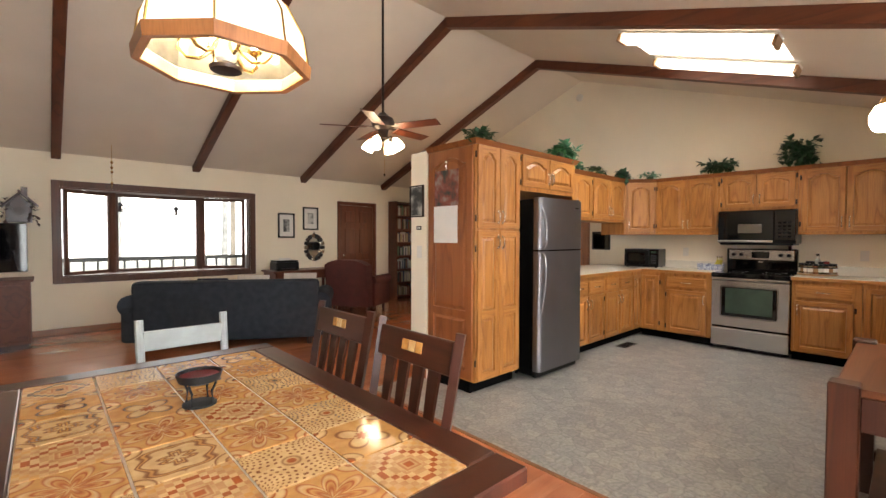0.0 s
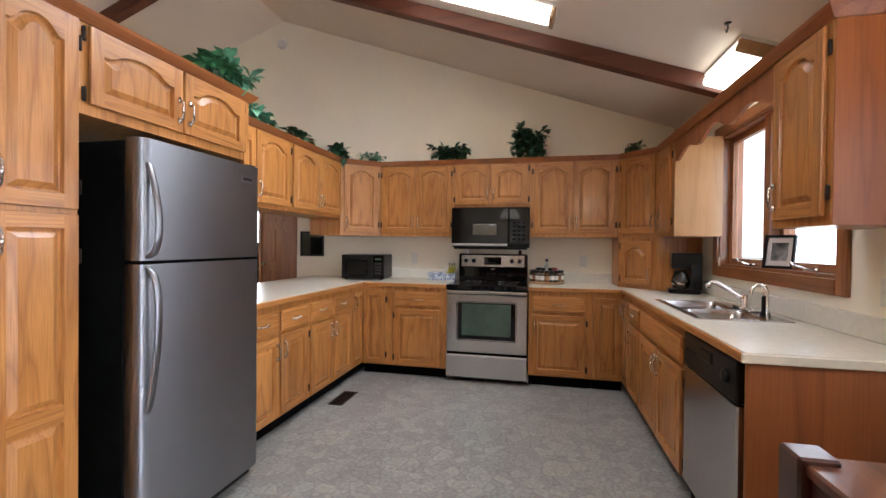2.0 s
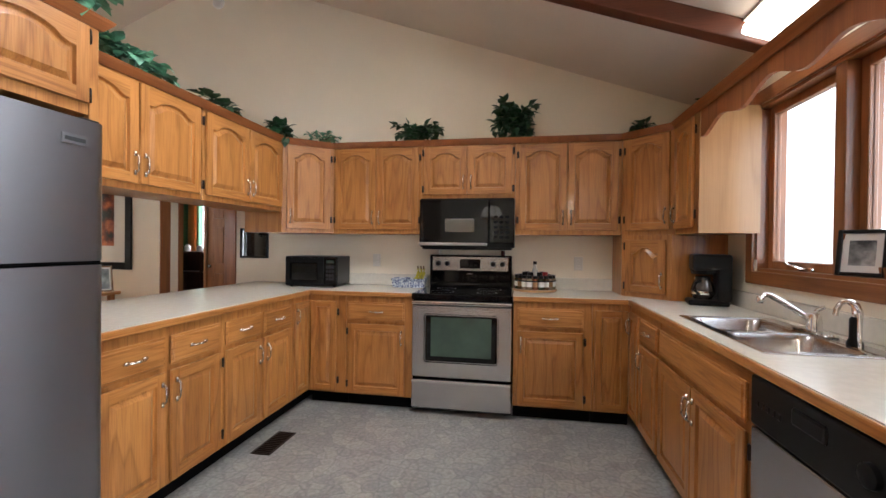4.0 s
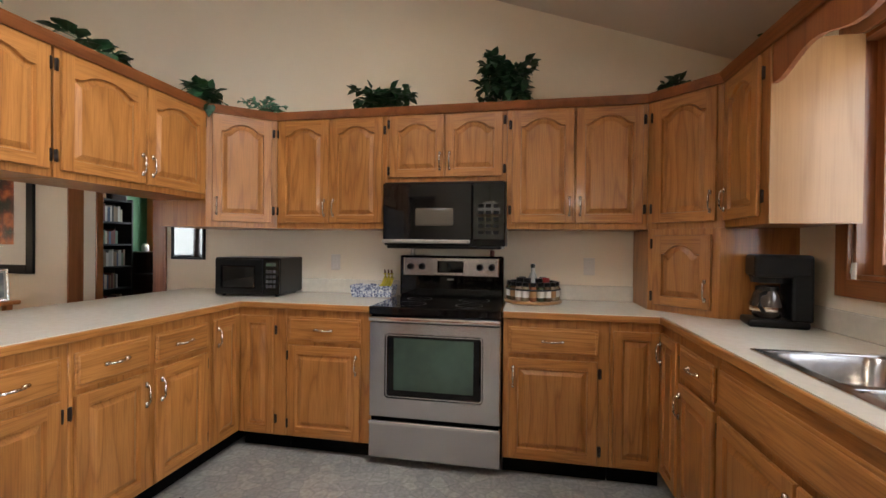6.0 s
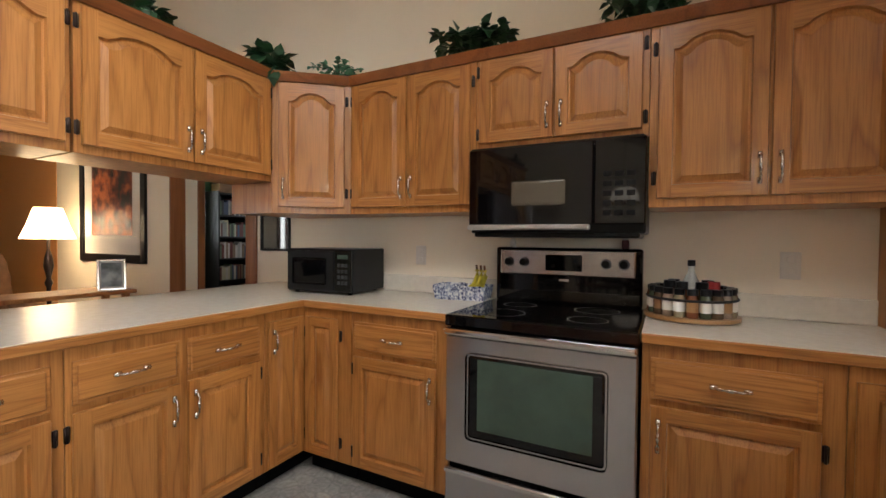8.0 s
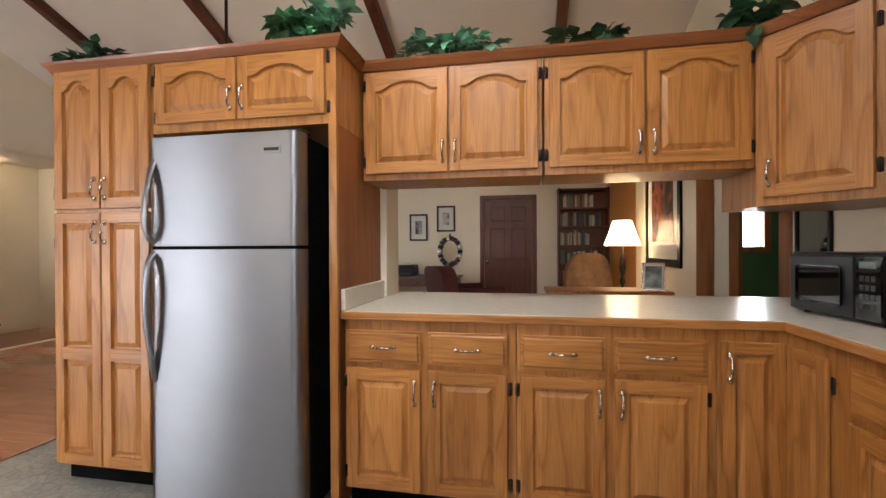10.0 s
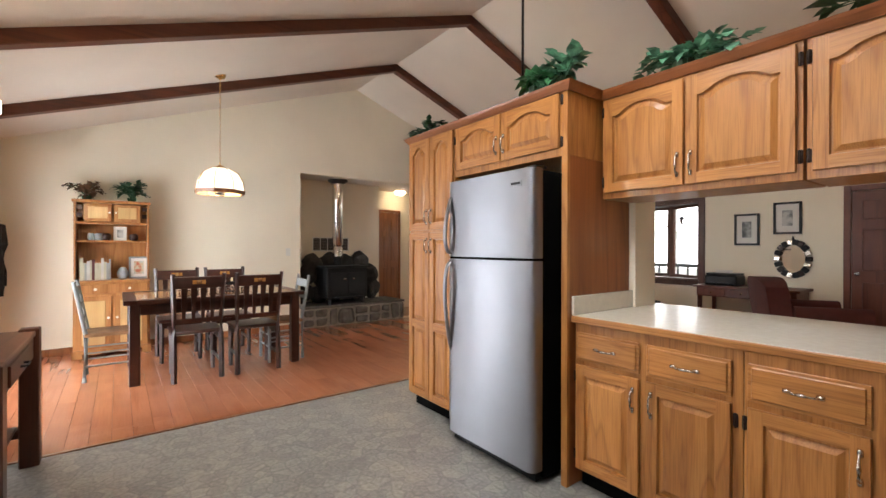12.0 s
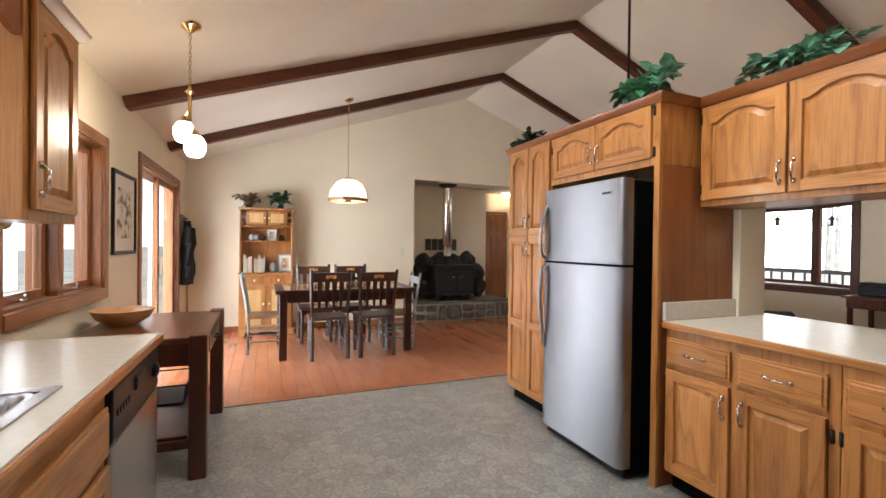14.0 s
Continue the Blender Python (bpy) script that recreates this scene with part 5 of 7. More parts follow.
ivy((6.62, 0.5, TOPZ + 0.01), (0.12, 0.12), 0.15, 60, 0.055, 9, "small green ivy on the corner cabinet")
ivy((6.1, 0.22, TOPZ + 0.01), (0.1, 0.1), 0.08, 30, 0.05, 10, "small green ivy on the narrow cabinet")

# ---- lamps of the kitchen ----
def strip_light(m, w, length, label):
    """A fluorescent fitting with a wrap-round diffuser and wooden ends, hung under the ceiling."""
    t = thing("ceiling_light", (0, 0, 0), 0, label, "light", "fluorescent fittings")
    t.matrix_world = m
    part("tray", bx(0, w, 0.0, length, -0.02, 0.0, 0.002), WHITE, t)
    part("diffuser", bx(0.012, w - 0.012, 0.03, length - 0.03, -0.085, -0.021, 0.018), TUBE, t)
    for y in (0.0, length - 0.028):
        part("end_cap", bx(0.0, w, y, y + 0.028, -0.092, -0.021, 0.004), MAPLE, t)


strip_light(slope @ pose(4.36, 1.32, 0), 0.17, 1.3, "long fluorescent ceiling fitting with wooden ends beside the skylight")
strip_light(slope @ pose(5.2, 1.32, 0), 0.17, 1.3, "long fluorescent ceiling fitting with wooden ends beside the skylight")
strip_light(slope @ pose(5.74, 0.04, 0, 0, 0, 90), 0.2, 0.66, "short fluorescent ceiling fitting over the sink")


hook = thing("ceiling_hook", (5.0, 0.33, 2.55), 0, "small dark hook screwed into the sloped ceiling", "hook")
part("plate", lathe([(0.02, 0.0), (0.018, -0.006), (0.004, -0.008)], 10), BRONZE, hook)
part("bend", rod([(0, 0, 0.005), (0, 0, -0.03), (0.016, 0, -0.045), (0.03, 0, -0.03), (0.028, 0, -0.02)], 0.004, 6), BRONZE, hook)


def chain(x, y, z0, z1, mat, parent):
    """Oval links, each turned a quarter from the last."""
    bm = bmesh.new()
    n = int((z1 - z0) / 0.026)
    for i in range(n):
        z, flip = z0 + (i + 0.5) * (z1 - z0) / n, i % 2
        pts = [(x + (0 if flip else 0.008 * math.cos(a)), y + (0.008 * math.cos(a) if flip else 0), z + 0.017 * math.sin(a)) for a in [k * math.pi / 4 for k in range(9)]]
        rod(pts, 0.0022, 4, bm)
    return part("chain", bm, mat, parent)


pd = thing("pendant_lamp", (3.165, 0.605, 0), 0, "brass pendant lamp with two lit opal globes", "lamp")
part("canopy", lathe([(0.062, 2.655), (0.058, 2.635), (0.03, 2.615), (0.012, 2.6)], 18), BRASS, pd, smooth=True)
chain(0, 0, 2.27, 2.61, BRASS, pd)
part("stem", lathe([(0.01, 2.05), (0.014, 2.07), (0.011, 2.1), (0.011, 2.22), (0.028, 2.235), (0.012, 2.25), (0.008, 2.275)], 12), BRASS, pd, smooth=True)
for s, z in ((-1, 1.995), (1, 1.89)):
    part("arm", rod([(0, 0, z + 0.14), (0.015 * s, 0.01 * s, z + 0.125), (0.05 * s, 0.033 * s, z + 0.1), (0.058 * s, 0.038 * s, z + 0.06)], 0.007, 8), BRASS, pd, smooth=True)
    part("collar", lathe([(0.012, z + 0.1), (0.024, z + 0.085), (0.026, z + 0.062), (0.018, z + 0.06)], 14, (0.058 * s, 0.038 * s, 0)), BRASS, pd, smooth=True)
    part("globe", lathe([(0.02, z + 0.07), (0.04, z + 0.06), (0.059, z + 0.022), (0.058, z - 0.016), (0.046, z - 0.046), (0.034, z - 0.056), (0.0, z - 0.058)], 20, (0.058 * s, 0.038 * s, 0)), GLOBE, pd, "lit opal globe", True)

LX, LY = 0.73, 2.0
dl = thing("dining_lamp", (LX + 0.01, LY, 0.06), 0, "eight-sided glass pendant lamp with a wooden band over the dining table", "lamp")
part("canopy", lathe([(0.06, 3.085), (0.05, 3.05), (0.012, 3.03)], 16), BRASS, dl, smooth=True)
chain(0, 0, 2.1, 3.04, BRASS, dl)
part("cap", lathe([(0.09, 2.055), (0.06, 2.075), (0.015, 2.1)], 8), BRASS, dl)


def octagon(r, z, bm):
    return [bm.verts.new((r * math.cos(radians(22.5 + 45 * i)), r * math.sin(radians(22.5 + 45 * i)), z)) for i in range(8)]


for i in range(8):
    bm = bmesh.new()
    for r0, z0, r1, z1 in ((0.24, 1.825, 0.226, 1.92), (0.226, 1.92, 0.175, 2.01), (0.175, 2.01, 0.09, 2.06)):
        q = []
        for r, z, k in ((r0, z0, i), (r0, z0, i + 1), (r1, z1, i + 1), (r1, z1, i)):
            a = radians(22.5 + 45 * k)
            q.append(bm.verts.new((r * math.cos(a), r * math.sin(a), z)))
        bm.faces.new(q)
    bmesh.ops.remove_doubles(bm, verts=bm.verts[:], dist=0.0005)
    bmesh.ops.solidify(bm, geom=bm.faces[:], thickness=0.004)
    part("glass_panel", bm, LAMPGLASS, dl)
    a = radians(22.5 + 45 * i)
    part("rib", rod([(0.243 * math.cos(a), 0.243 * math.sin(a), 1.825), (0.229 * math.cos(a), 0.229 * math.sin(a), 1.92), (0.178 * math.cos(a), 0.178 * math.sin(a), 2.011), (0.092 * math.cos(a), 0.092 * math.sin(a), 2.062)], 0.004, 5), BRASS, dl)
bm = bmesh.new()
loops = [octagon(r, z, bm) for r, z in ((0.249, 1.785), (0.253, 1.825), (0.235, 1.828), (0.229, 1.786))]
for a, b in zip(loops, loops[1:] + loops[:1]):
    for i in range(8):
        bm.faces.new((a[i], a[(i + 1) % 8], b[(i + 1) % 8], b[i]))
part("band", bm, TRIM, dl, "wooden band")
for i in range(8):
    # added grey sheets dim the panels' inside; pale ones paint the band's lit inside
    for nm, mt, rows in (("liner", DIM_LINER, ((0.233, 1.83), (0.219, 1.92), (0.17, 2.003))), ("lining", PINE_PALE, ((0.2265, 1.787), (0.2325, 1.826)))):
        bm = bmesh.new()
        for (r0, z0), (r1, z1) in zip(rows, rows[1:]):
            q = []
            for r, z, k in ((r0, z0, i), (r0, z0, i + 1), (r1, z1, i + 1), (r1, z1, i)):
                a = radians(22.5 + 45 * k)
                q.append(bm.verts.new((r * math.cos(a), r * math.sin(a), z)))
            bm.faces.new(q)
        bmesh.ops.remove_doubles(bm, verts=bm.verts[:], dist=0.0005)
        bmesh.ops.solidify(bm, geom=bm.faces[:], thickness=0.002)
        part(nm, bm, mt, dl, "added grey sheet that dims the inside of a panel" if nm == "liner" else "pale sheet painting the lit inner face of the band")
part("hub", lathe([(0.0, 1.778), (0.045, 1.78), (0.048, 1.79), (0.03, 1.8), (0.012, 1.81)], 18), BRONZE, dl, smooth=True)
part("column", lathe([(0.012, 1.8), (0.03, 1.815), (0.034, 1.86), (0.022, 1.92), (0.012, 1.95), (0.012, 2.06)], 16), OPAL, dl, "frosted glass column", True)
for i in range(6):
    a = radians(30 + 60 * i)
    c, s = math.cos(a), math.sin(a)
    curl = [(0.03, 1.87), (0.045, 1.835), (0.075, 1.812), (0.11, 1.815), (0.135, 1.84), (0.132, 1.87), (0.125, 1.88)]
    part("arm", rod([(r * c, r * s, z) for r, z in curl], 0.0055, 7), BRASS, dl, smooth=True)
    part("drip_cup", lathe([(0.008, 1.872), (0.022, 1.882), (0.024, 1.888), (0.01, 1.888)], 12, (0.125 * c, 0.125 * s, 0)), BRASS, dl, smooth=True)
    part("bulb", lathe([(0.009, 1.888), (0.012, 1.905), (0.017, 1.93), (0.01, 1.955), (0.0, 1.972)], 10, (0.125 * c, 0.125 * s, 0)), BULB, dl, "lit bulb", True)

fan = thing("ceiling_fan", (2.957, 4.345, 0), 0, "dark bronze ceiling fan with wooden blades and lit glass shades", "fan")
part("canopy", lathe([(0.075, 3.95), (0.06, 3.88), (0.015, 3.85)], 16), BRONZE, fan, smooth=True)
part("rod", rod([(0, 0, 2.6), (0, 0, 3.9)], 0.013, 8), BRONZE, fan)
part("motor", lathe([(0.03, 2.63), (0.06, 2.6), (0.11, 2.57), (0.125, 2.53), (0.11, 2.48), (0.06, 2.45), (0.05, 2.4), (0.07, 2.36), (0.03, 2.33)], 20), BRONZE, fan, smooth=True)
for i in range(5):
    a = 6 + 72 * i
    m = pose(0, 0, 2.475, 0, 0, a) @ Matrix.Rotation(radians(-12), 4, "X")
    b = part("blade", bx(0.17, 0.64, -0.065, 0.065, -0.004, 0.004, 0.003, m=None), DOORWOOD, fan, "reddish wooden blade")
    b.matrix_local = m
    k = part("blade_iron", bx(0.09, 0.24, -0.018, 0.018, 0.004, 0.012, 0.003), BRONZE, fan)
    k.matrix_local = m
for i in range(4):
    a = radians(30 + 90 * i)
    c, s = math.cos(a), math.sin(a)
    part("arm", rod([(0.04 * c, 0.04 * s, 2.36), (0.09 * c, 0.09 * s, 2.375), (0.13 * c, 0.13 * s, 2.35)], 0.008, 6), BRONZE, fan)
    bm = lathe([(0.02, 0.0), (0.035, -0.02), (0.055, -0.07), (0.062, -0.12), (0.05, -0.125)], 14)
    bmesh.ops.transform(bm, matrix=Matrix.Translation((0.13 * c, 0.13 * s, 2.355)) @ Matrix.Rotation(radians(28), 4, Vector((s, -c, 0))), verts=bm.verts[:])
    part("shade", bm, FANGLASS, fan, "lit glass shade", True)
part("pull_chain", rod([(0.02, 0.0, 2.33), (0.02, 0.0, 2.0)], 0.002, 4), BRASS, fan)
part("pull_knob", lathe([(0.004, 1.97), (0.012, 1.985), (0.004, 2.0)], 8, (0.02, 0, 0)), BRONZE, fan)

det = thing("round_vent", (EAST, 4.36, 3.66), 0, "small round cream vent high on the gable wall", "vent")
bm = lathe([(0.06, 0.0), (0.06, 0.02), (0.045, 0.032), (0.0, 0.033)], 16)
bmesh.ops.transform(bm, matrix=Matrix.Rotation(-math.pi / 2, 4, "Y"), verts=bm.verts[:])
part("cover", bm, WHITE, det)

# ---- loose things in the kitchen ----
bn = thing("work_bench", (0, 0, 0), 0, "worn dark wooden work bench with square legs and a lower shelf", "table")
part("tabletop", bx(2.47, 3.5, 0.06, 0.735, 0.755, 0.785, 0.006), BENCHTOP, bn, "worn brown top")
for x in (2.44, 3.44):
    for y in (0.04, 0.66):
        part("leg", bx(x, x + 0.09, y, y + 0.09, 0, 0.8, 0.006), BENCH, bn)
part("apron", bx(2.53, 3.44, 0.7, 0.725, 0.63, 0.755, 0.003), BENCH, bn)
part("apron", bx(2.53, 3.44, 0.065, 0.09, 0.63, 0.755, 0.003), BENCH, bn)
for x in (2.47, 3.475):
    part("apron", bx(x, x + 0.025, 0.13, 0.66, 0.63, 0.755, 0.003), BENCH, bn)
    part("stretcher", bx(x - 0.01, x + 0.035, 0.13, 0.66, 0.17, 0.22, 0.004), BENCH, bn)
part("drawer", bx(2.7, 3.26, 0.722, 0.736, 0.645, 0.74, 0.003), BENCH, bn)
part("handle", rod([(2.93, 0.736, 0.69), (2.935, 0.76, 0.69), (3.025, 0.76, 0.69), (3.03, 0.736, 0.69)], 0.006, 6), IRON, bn)
part("shelf", bx(2.49, 3.49, 0.14, 0.65, 0.22, 0.24, 0.003), BENCH, bn)
cr = thing("wire_basket", (2.75, 0.4, 0.24), 0, "black wire basket on the bench's lower shelf", "basket")
part("tray", bx(-0.2, 0.2, -0.15, 0.15, 0, 0.015, 0.004), IRON, cr)
for k in range(9):
    for s in (-1, 1):
        part("wire", rod([(-0.2 + k * 0.05, s * 0.15, 0), (-0.2 + k * 0.05, s * 0.165, 0.13)], 0.003, 4), IRON, cr)
part("rim", rod([(-0.21, -0.165, 0.13), (0.21, -0.165, 0.13), (0.21, 0.165, 0.13), (-0.21, 0.165, 0.13), (-0.21, -0.165, 0.13)], 0.005, 5), IRON, cr)
bw = thing("wooden_bowl", (2.96, 0.22, 0.785), 0, "pale turned wooden bowl on the bench", "bowl")
part("bowl", lathe([(0.07, 0.0), (0.08, 0.004), (0.14, 0.045), (0.17, 0.1), (0.163, 0.1), (0.13, 0.05), (0.07, 0.014), (0.0, 0.012)], 32), BOWLWOOD, bw, smooth=True)

ck = thing("wooden_clock", (4.2, 0.2, TOP + 0.035), -62, "round wooden wall clock leaning on top of a cabinet", "clock")
ck.matrix_world = ck.matrix_world @ Matrix.Rotation(radians(-8), 4, "X")
bm = lathe([(0.165, -0.012), (0.17, 0.0), (0.165, 0.014), (0.12, 0.016)], 32)
bmesh.ops.transform(bm, matrix=Matrix.Translation((0, 0, 0.17)) @ Matrix.Rotation(math.pi / 2, 4, "X"), verts=bm.verts[:])
part("plate", bm, MAPLE, ck)
for r, d, mt, nm in ((0.09, 0.02, IRON, "rim"), (0.072, 0.023, PAPER, "dial")):
    bm = lathe([(r, 0.0), (r, d)], 28)
    bmesh.ops.transform(bm, matrix=Matrix.Translation((0, 0, 0.17)) @ Matrix.Rotation(math.pi / 2, 4, "X"), verts=bm.verts[:])
    part(nm, bm, mt, ck)
part("hand", bx(-0.003, 0.003, -0.026, -0.023, 0.17, 0.225), IRON, ck)
part("hand", bx(0.0, 0.04, -0.026, -0.023, 0.167, 0.173), IRON, ck)
gb = thing("garlic_braid", (4.045, 0.055, 2.03), 0, "braid of dried garlic bulbs hanging on a cabinet side", "garlic")
part("cord", rod([(0.018, 0, 0.06), (0.01, 0, 0), (0, 0, -0.62)], 0.006, 5), GARLIC, gb)
rnd = random.Random(3)
for i in range(30):
    side = (-1, 1, 0)[i % 3]
    tip = Matrix.Translation((-0.028 - 0.012 * (i % 3 == 2), side * 0.036 + rnd.uniform(-0.008, 0.008), -0.05 - i * 0.0215)) @ Matrix.Rotation(radians(rnd.uniform(-35, 35)), 4, "X") @ Matrix.Rotation(radians(rnd.uniform(-25, 25)), 4, "Y")
    bm = lathe([(0.004, -0.024), (0.024, -0.018), (0.033, 0.0), (0.027, 0.014), (0.01, 0.028), (0.006, 0.05)], 12)
    bmesh.ops.transform(bm, matrix=tip, verts=bm.verts[:])
    part("bulb", bm, GARLIC, gb, smooth=True)
part("braid", rod([(0.012, 0, 0.075), (0.004, 0.006, 0.03), (-0.004, -0.006, -0.03), (-0.006, 0.004, -0.1)], 0.017, 8, r1=0.01), GARLIC, gb, "plaited dry stems", True)

cal = thing("wall_calendar", (2.944, 3.5, 1.28), -90, "wall calendar with a red canyon photograph on the pantry side", "calendar")
part("photo", bx(0, 0.3, -0.006, 0, 0.33, 0.64), REDART, cal, "canyon photograph")
part("page", bx(-0.01, 0.29, -0.007, -0.001, 0.0, 0.325, 0.0), PAPER, cal, "blank white page")
part("hook", rod([(0.15, 0.0, 0.7), (0.15, -0.008, 0.68), (0.15, -0.004, 0.635)], 0.004, 5), CHROME, cal)
part("peg", rod([(0.15, 0.0, 0.71), (0.15, -0.012, 0.71)], 0.008, 6), WHITE, cal)
frame_on_wall((2.95, 3.86, 1.52), -90, 0.2, 0.3, "small dark framed picture on the wall end", BRONZE, 0.004, 0.012, GREYART)
sg = thing("small_sign", (2.95, 3.77, 1.4), -90, "small dark sign on the wall end", "sign")
part("board", bx(0, 0.07, -0.008, 0, 0, 0.035, 0.002), BRONZE, sg)
for i in range(3):
    part("bar", bx(0.012 + i * 0.018, 0.022 + i * 0.018, -0.01, -0.007, 0.01, 0.025), WHITE, sg)

# ---- dining room ----
tb = thing("dining_table", (0.65, 1.965, 0), 0, "dark wooden dining table with an inlaid patterned tile top", "table")
X, Y = 0.5, 0.815
for x0, x1, y0, y1, mt in ((-X, X, -Y, -Y + 0.1, DARK), (-X, X, Y - 0.1, Y, DARK), (-X, -X + 0.1, -Y + 0.1, Y - 0.1, DARK_X), (X - 0.1, X, -Y + 0.1, Y - 0.1, DARK_X)):
    part("border", bx(x0, x1, y0, y1, 0.745, 0.786, 0.005), mt, tb)
part("bed", bx(-X + 0.1, X - 0.1, -Y + 0.1, Y - 0.1, 0.745, 0.779), GROUT, tb, "pale grout")
for sx in (-1, 1):
    for sy in (-1, 1):
        part("leg", bx(sx * (X - 0.085) - 0.043, sx * (X - 0.085) + 0.043, sy * (Y - 0.085) - 0.043, sy * (Y - 0.085) + 0.043, 0, 0.745, 0.006), DARK, tb)
    part("apron", bx(sx * (X - 0.09) - 0.012, sx * (X - 0.09) + 0.012, -Y + 0.13, Y - 0.13, 0.64, 0.745), DARK_X, tb)
for sy in (-1, 1):
    part("apron", bx(-X + 0.13, X - 0.13, sy * (Y - 0.09) - 0.012, sy * (Y - 0.09) + 0.012, 0.64, 0.745), DARK, tb)


CREAMT, AMBER, RUST, BROWN = (0.6, 0.4, 0.19), (0.52, 0.27, 0.085), (0.33, 0.085, 0.022), (0.2, 0.075, 0.025)


def tile_pattern(name, ground, ink, accent, kind):
    """Glazed tile with a printed rosette, lattice, scrolls or star, mirrored about its middle."""
    m, nt, b = nodes_of(name, 0.12, 0, 0.5)
    tc = nt.nodes.new("ShaderNodeTexCoord")
    absol = nt.nodes.new("ShaderNodeVectorMath")
    absol.operation = "ABSOLUTE"
    link(nt, tc.outputs["Object"], absol.inputs[0])
    sep = nt.nodes.new("ShaderNodeSeparateXYZ")
    link(nt, absol.outputs[0], sep.inputs[0])

    def calc(op, a, c=None, d=None):
        n = nt.nodes.new("ShaderNodeMath")
        n.operation = op
        for s, v in zip(n.inputs, (a, c, d)):
            if v is None:
                continue
            if isinstance(v, (int, float)):
                s.default_value = v
            else:
                link(nt, v, s)
        return n.outputs[0]

    x, y = sep.outputs[0], sep.outputs[1]
    r = calc("SQRT", calc("ADD", calc("MULTIPLY", x, x), calc("MULTIPLY", y, y)))
    ang = calc("ARCTAN2", y, x)
    cx, cy = calc("SUBTRACT", 0.1, x), calc("SUBTRACT", 0.1, y)
    corner = calc("SQRT", calc("ADD", calc("MULTIPLY", cx, cx), calc("MULTIPLY", cy, cy)))

    def petals(radius, count, depth, size):
        """Signed distance-like field of a flower with so many petals in the half turn."""
        return calc("SUBTRACT", radius, calc("MULTIPLY_ADD", calc("ABSOLUTE", calc("SINE", calc("MULTIPLY", ang, count))), depth, size))

    def bands(field, stops):
        return ramp(nt, calc("ADD", field, 0.1), [(0.1 + d, c) for d, c in stops])

    def over(base, top, field, edge):
        mask = calc("LESS_THAN", field, edge)
        return mixed(nt, base, top, mask)

    small = bands(corner, ((0.0, accent), (0.012, accent), (0.014, ink), (0.018, ink), (0.02, CREAMT), (0.036, CREAMT), (0.038, ink), (0.042, ink), (0.044, ground)))
    if kind == "rosette":
        f = petals(r, 2.0, 0.048, 0.026)
        col = bands(f, ((-0.06, CREAMT), (-0.012, CREAMT), (-0.008, ground), (-0.005, ink), (0.001, ink), (0.003, ground), (0.1, ground)))
        col = over(col, bands(petals(r, 4.0, 0.014, 0.008), ((-0.03, accent), (-0.001, accent), (0.001, ink), (0.003, CREAMT))), r, 0.024)
        col = over(col, small, corner, 0.046)
    elif kind == "lattice":
        step = 0.0166
        sx = calc("MULTIPLY", calc("FLOOR", calc("DIVIDE", x, step)), step)
        sy = calc("MULTIPLY", calc("FLOOR", calc("DIVIDE", y, step)), step)
        f = calc("PINGPONG", calc("ADD", sx, sy), 0.0664)
        col = bands(f, ((0.0, accent), (0.012, ground), (0.03, ink), (0.036, CREAMT), (0.052, CREAMT), (0.062, RUST)))
        col = over(col, bands(calc("MAXIMUM", x, y), ((0.0, RUST), (0.01, RUST), (0.012, CREAMT), (0.02, ink), (0.024, ground))), calc("MAXIMUM", x, y), 0.025)
    elif kind == "scroll":
        f = calc("ADD", calc("MULTIPLY", r, 1.0), calc("MULTIPLY", calc("SINE", calc("MULTIPLY_ADD", r, 70.0, calc("MULTIPLY", ang, 6.0))), 0.009))
        col = bands(calc("PINGPONG", f, 0.026), ((0.0, ground), (0.015, ground), (0.018, ink), (0.022, ink), (0.024, accent)))
        col = over(col, small, corner, 0.046)
    elif kind == "dots":
        f = calc("MULTIPLY", calc("SINE", calc("MULTIPLY", corner, 300.0)), calc("SINE", calc("MULTIPLY", calc("ARCTAN2", cy, cx), 22.0)))
        col = ramp(nt, calc("MULTIPLY_ADD", f, 0.5, 0.5), ((0.0, ground), (0.7, ground), (0.78, ink), (1.0, ink)))
        col = over(col, bands(r, ((0.0, RUST), (0.01, RUST), (0.014, CREAMT), (0.022, ink), (0.026, ground))), r, 0.028)
    else:
        f = petals(r, 4.0, 0.055, 0.012)
        col = bands(f, ((-0.06, accent), (-0.03, RUST), (-0.008, ground), (-0.004, RUST), (0.002, RUST), (0.004, ground), (0.018, CREAMT), (0.03, ink), (0.034, ground)))
        col = over(col, small, corner, 0.046)
    n = node(nt, "ShaderNodeTexNoise", Scale=28.0, Detail=4.0)
    link(nt, place(nt), n.inputs["Vector"])
    wash = ramp(nt, n.outputs["Fac"], ((0.3, (0.8, 0.68, 0.55)), (0.65, (1.1, 1.08, 1.02))))
    col = mixed(nt, col, wash, 0.85, "MULTIPLY")
    link(nt, col, b.inputs["Base Color"])
    return m


PATTERNS = [tile_pattern("tile_rosette", AMBER, BROWN, RUST, "rosette"), tile_pattern("tile_lattice", CREAMT, RUST, AMBER, "lattice"), tile_pattern("tile_scroll", CREAMT, BROWN, AMBER, "scroll"), tile_pattern("tile_dots", CREAMT, BROWN, CREAMT, "dots"), tile_pattern("tile_star", AMBER, RUST, CREAMT, "star")]
cw, ch = 0.8 / 4, 1.43 / 7
TILES = []
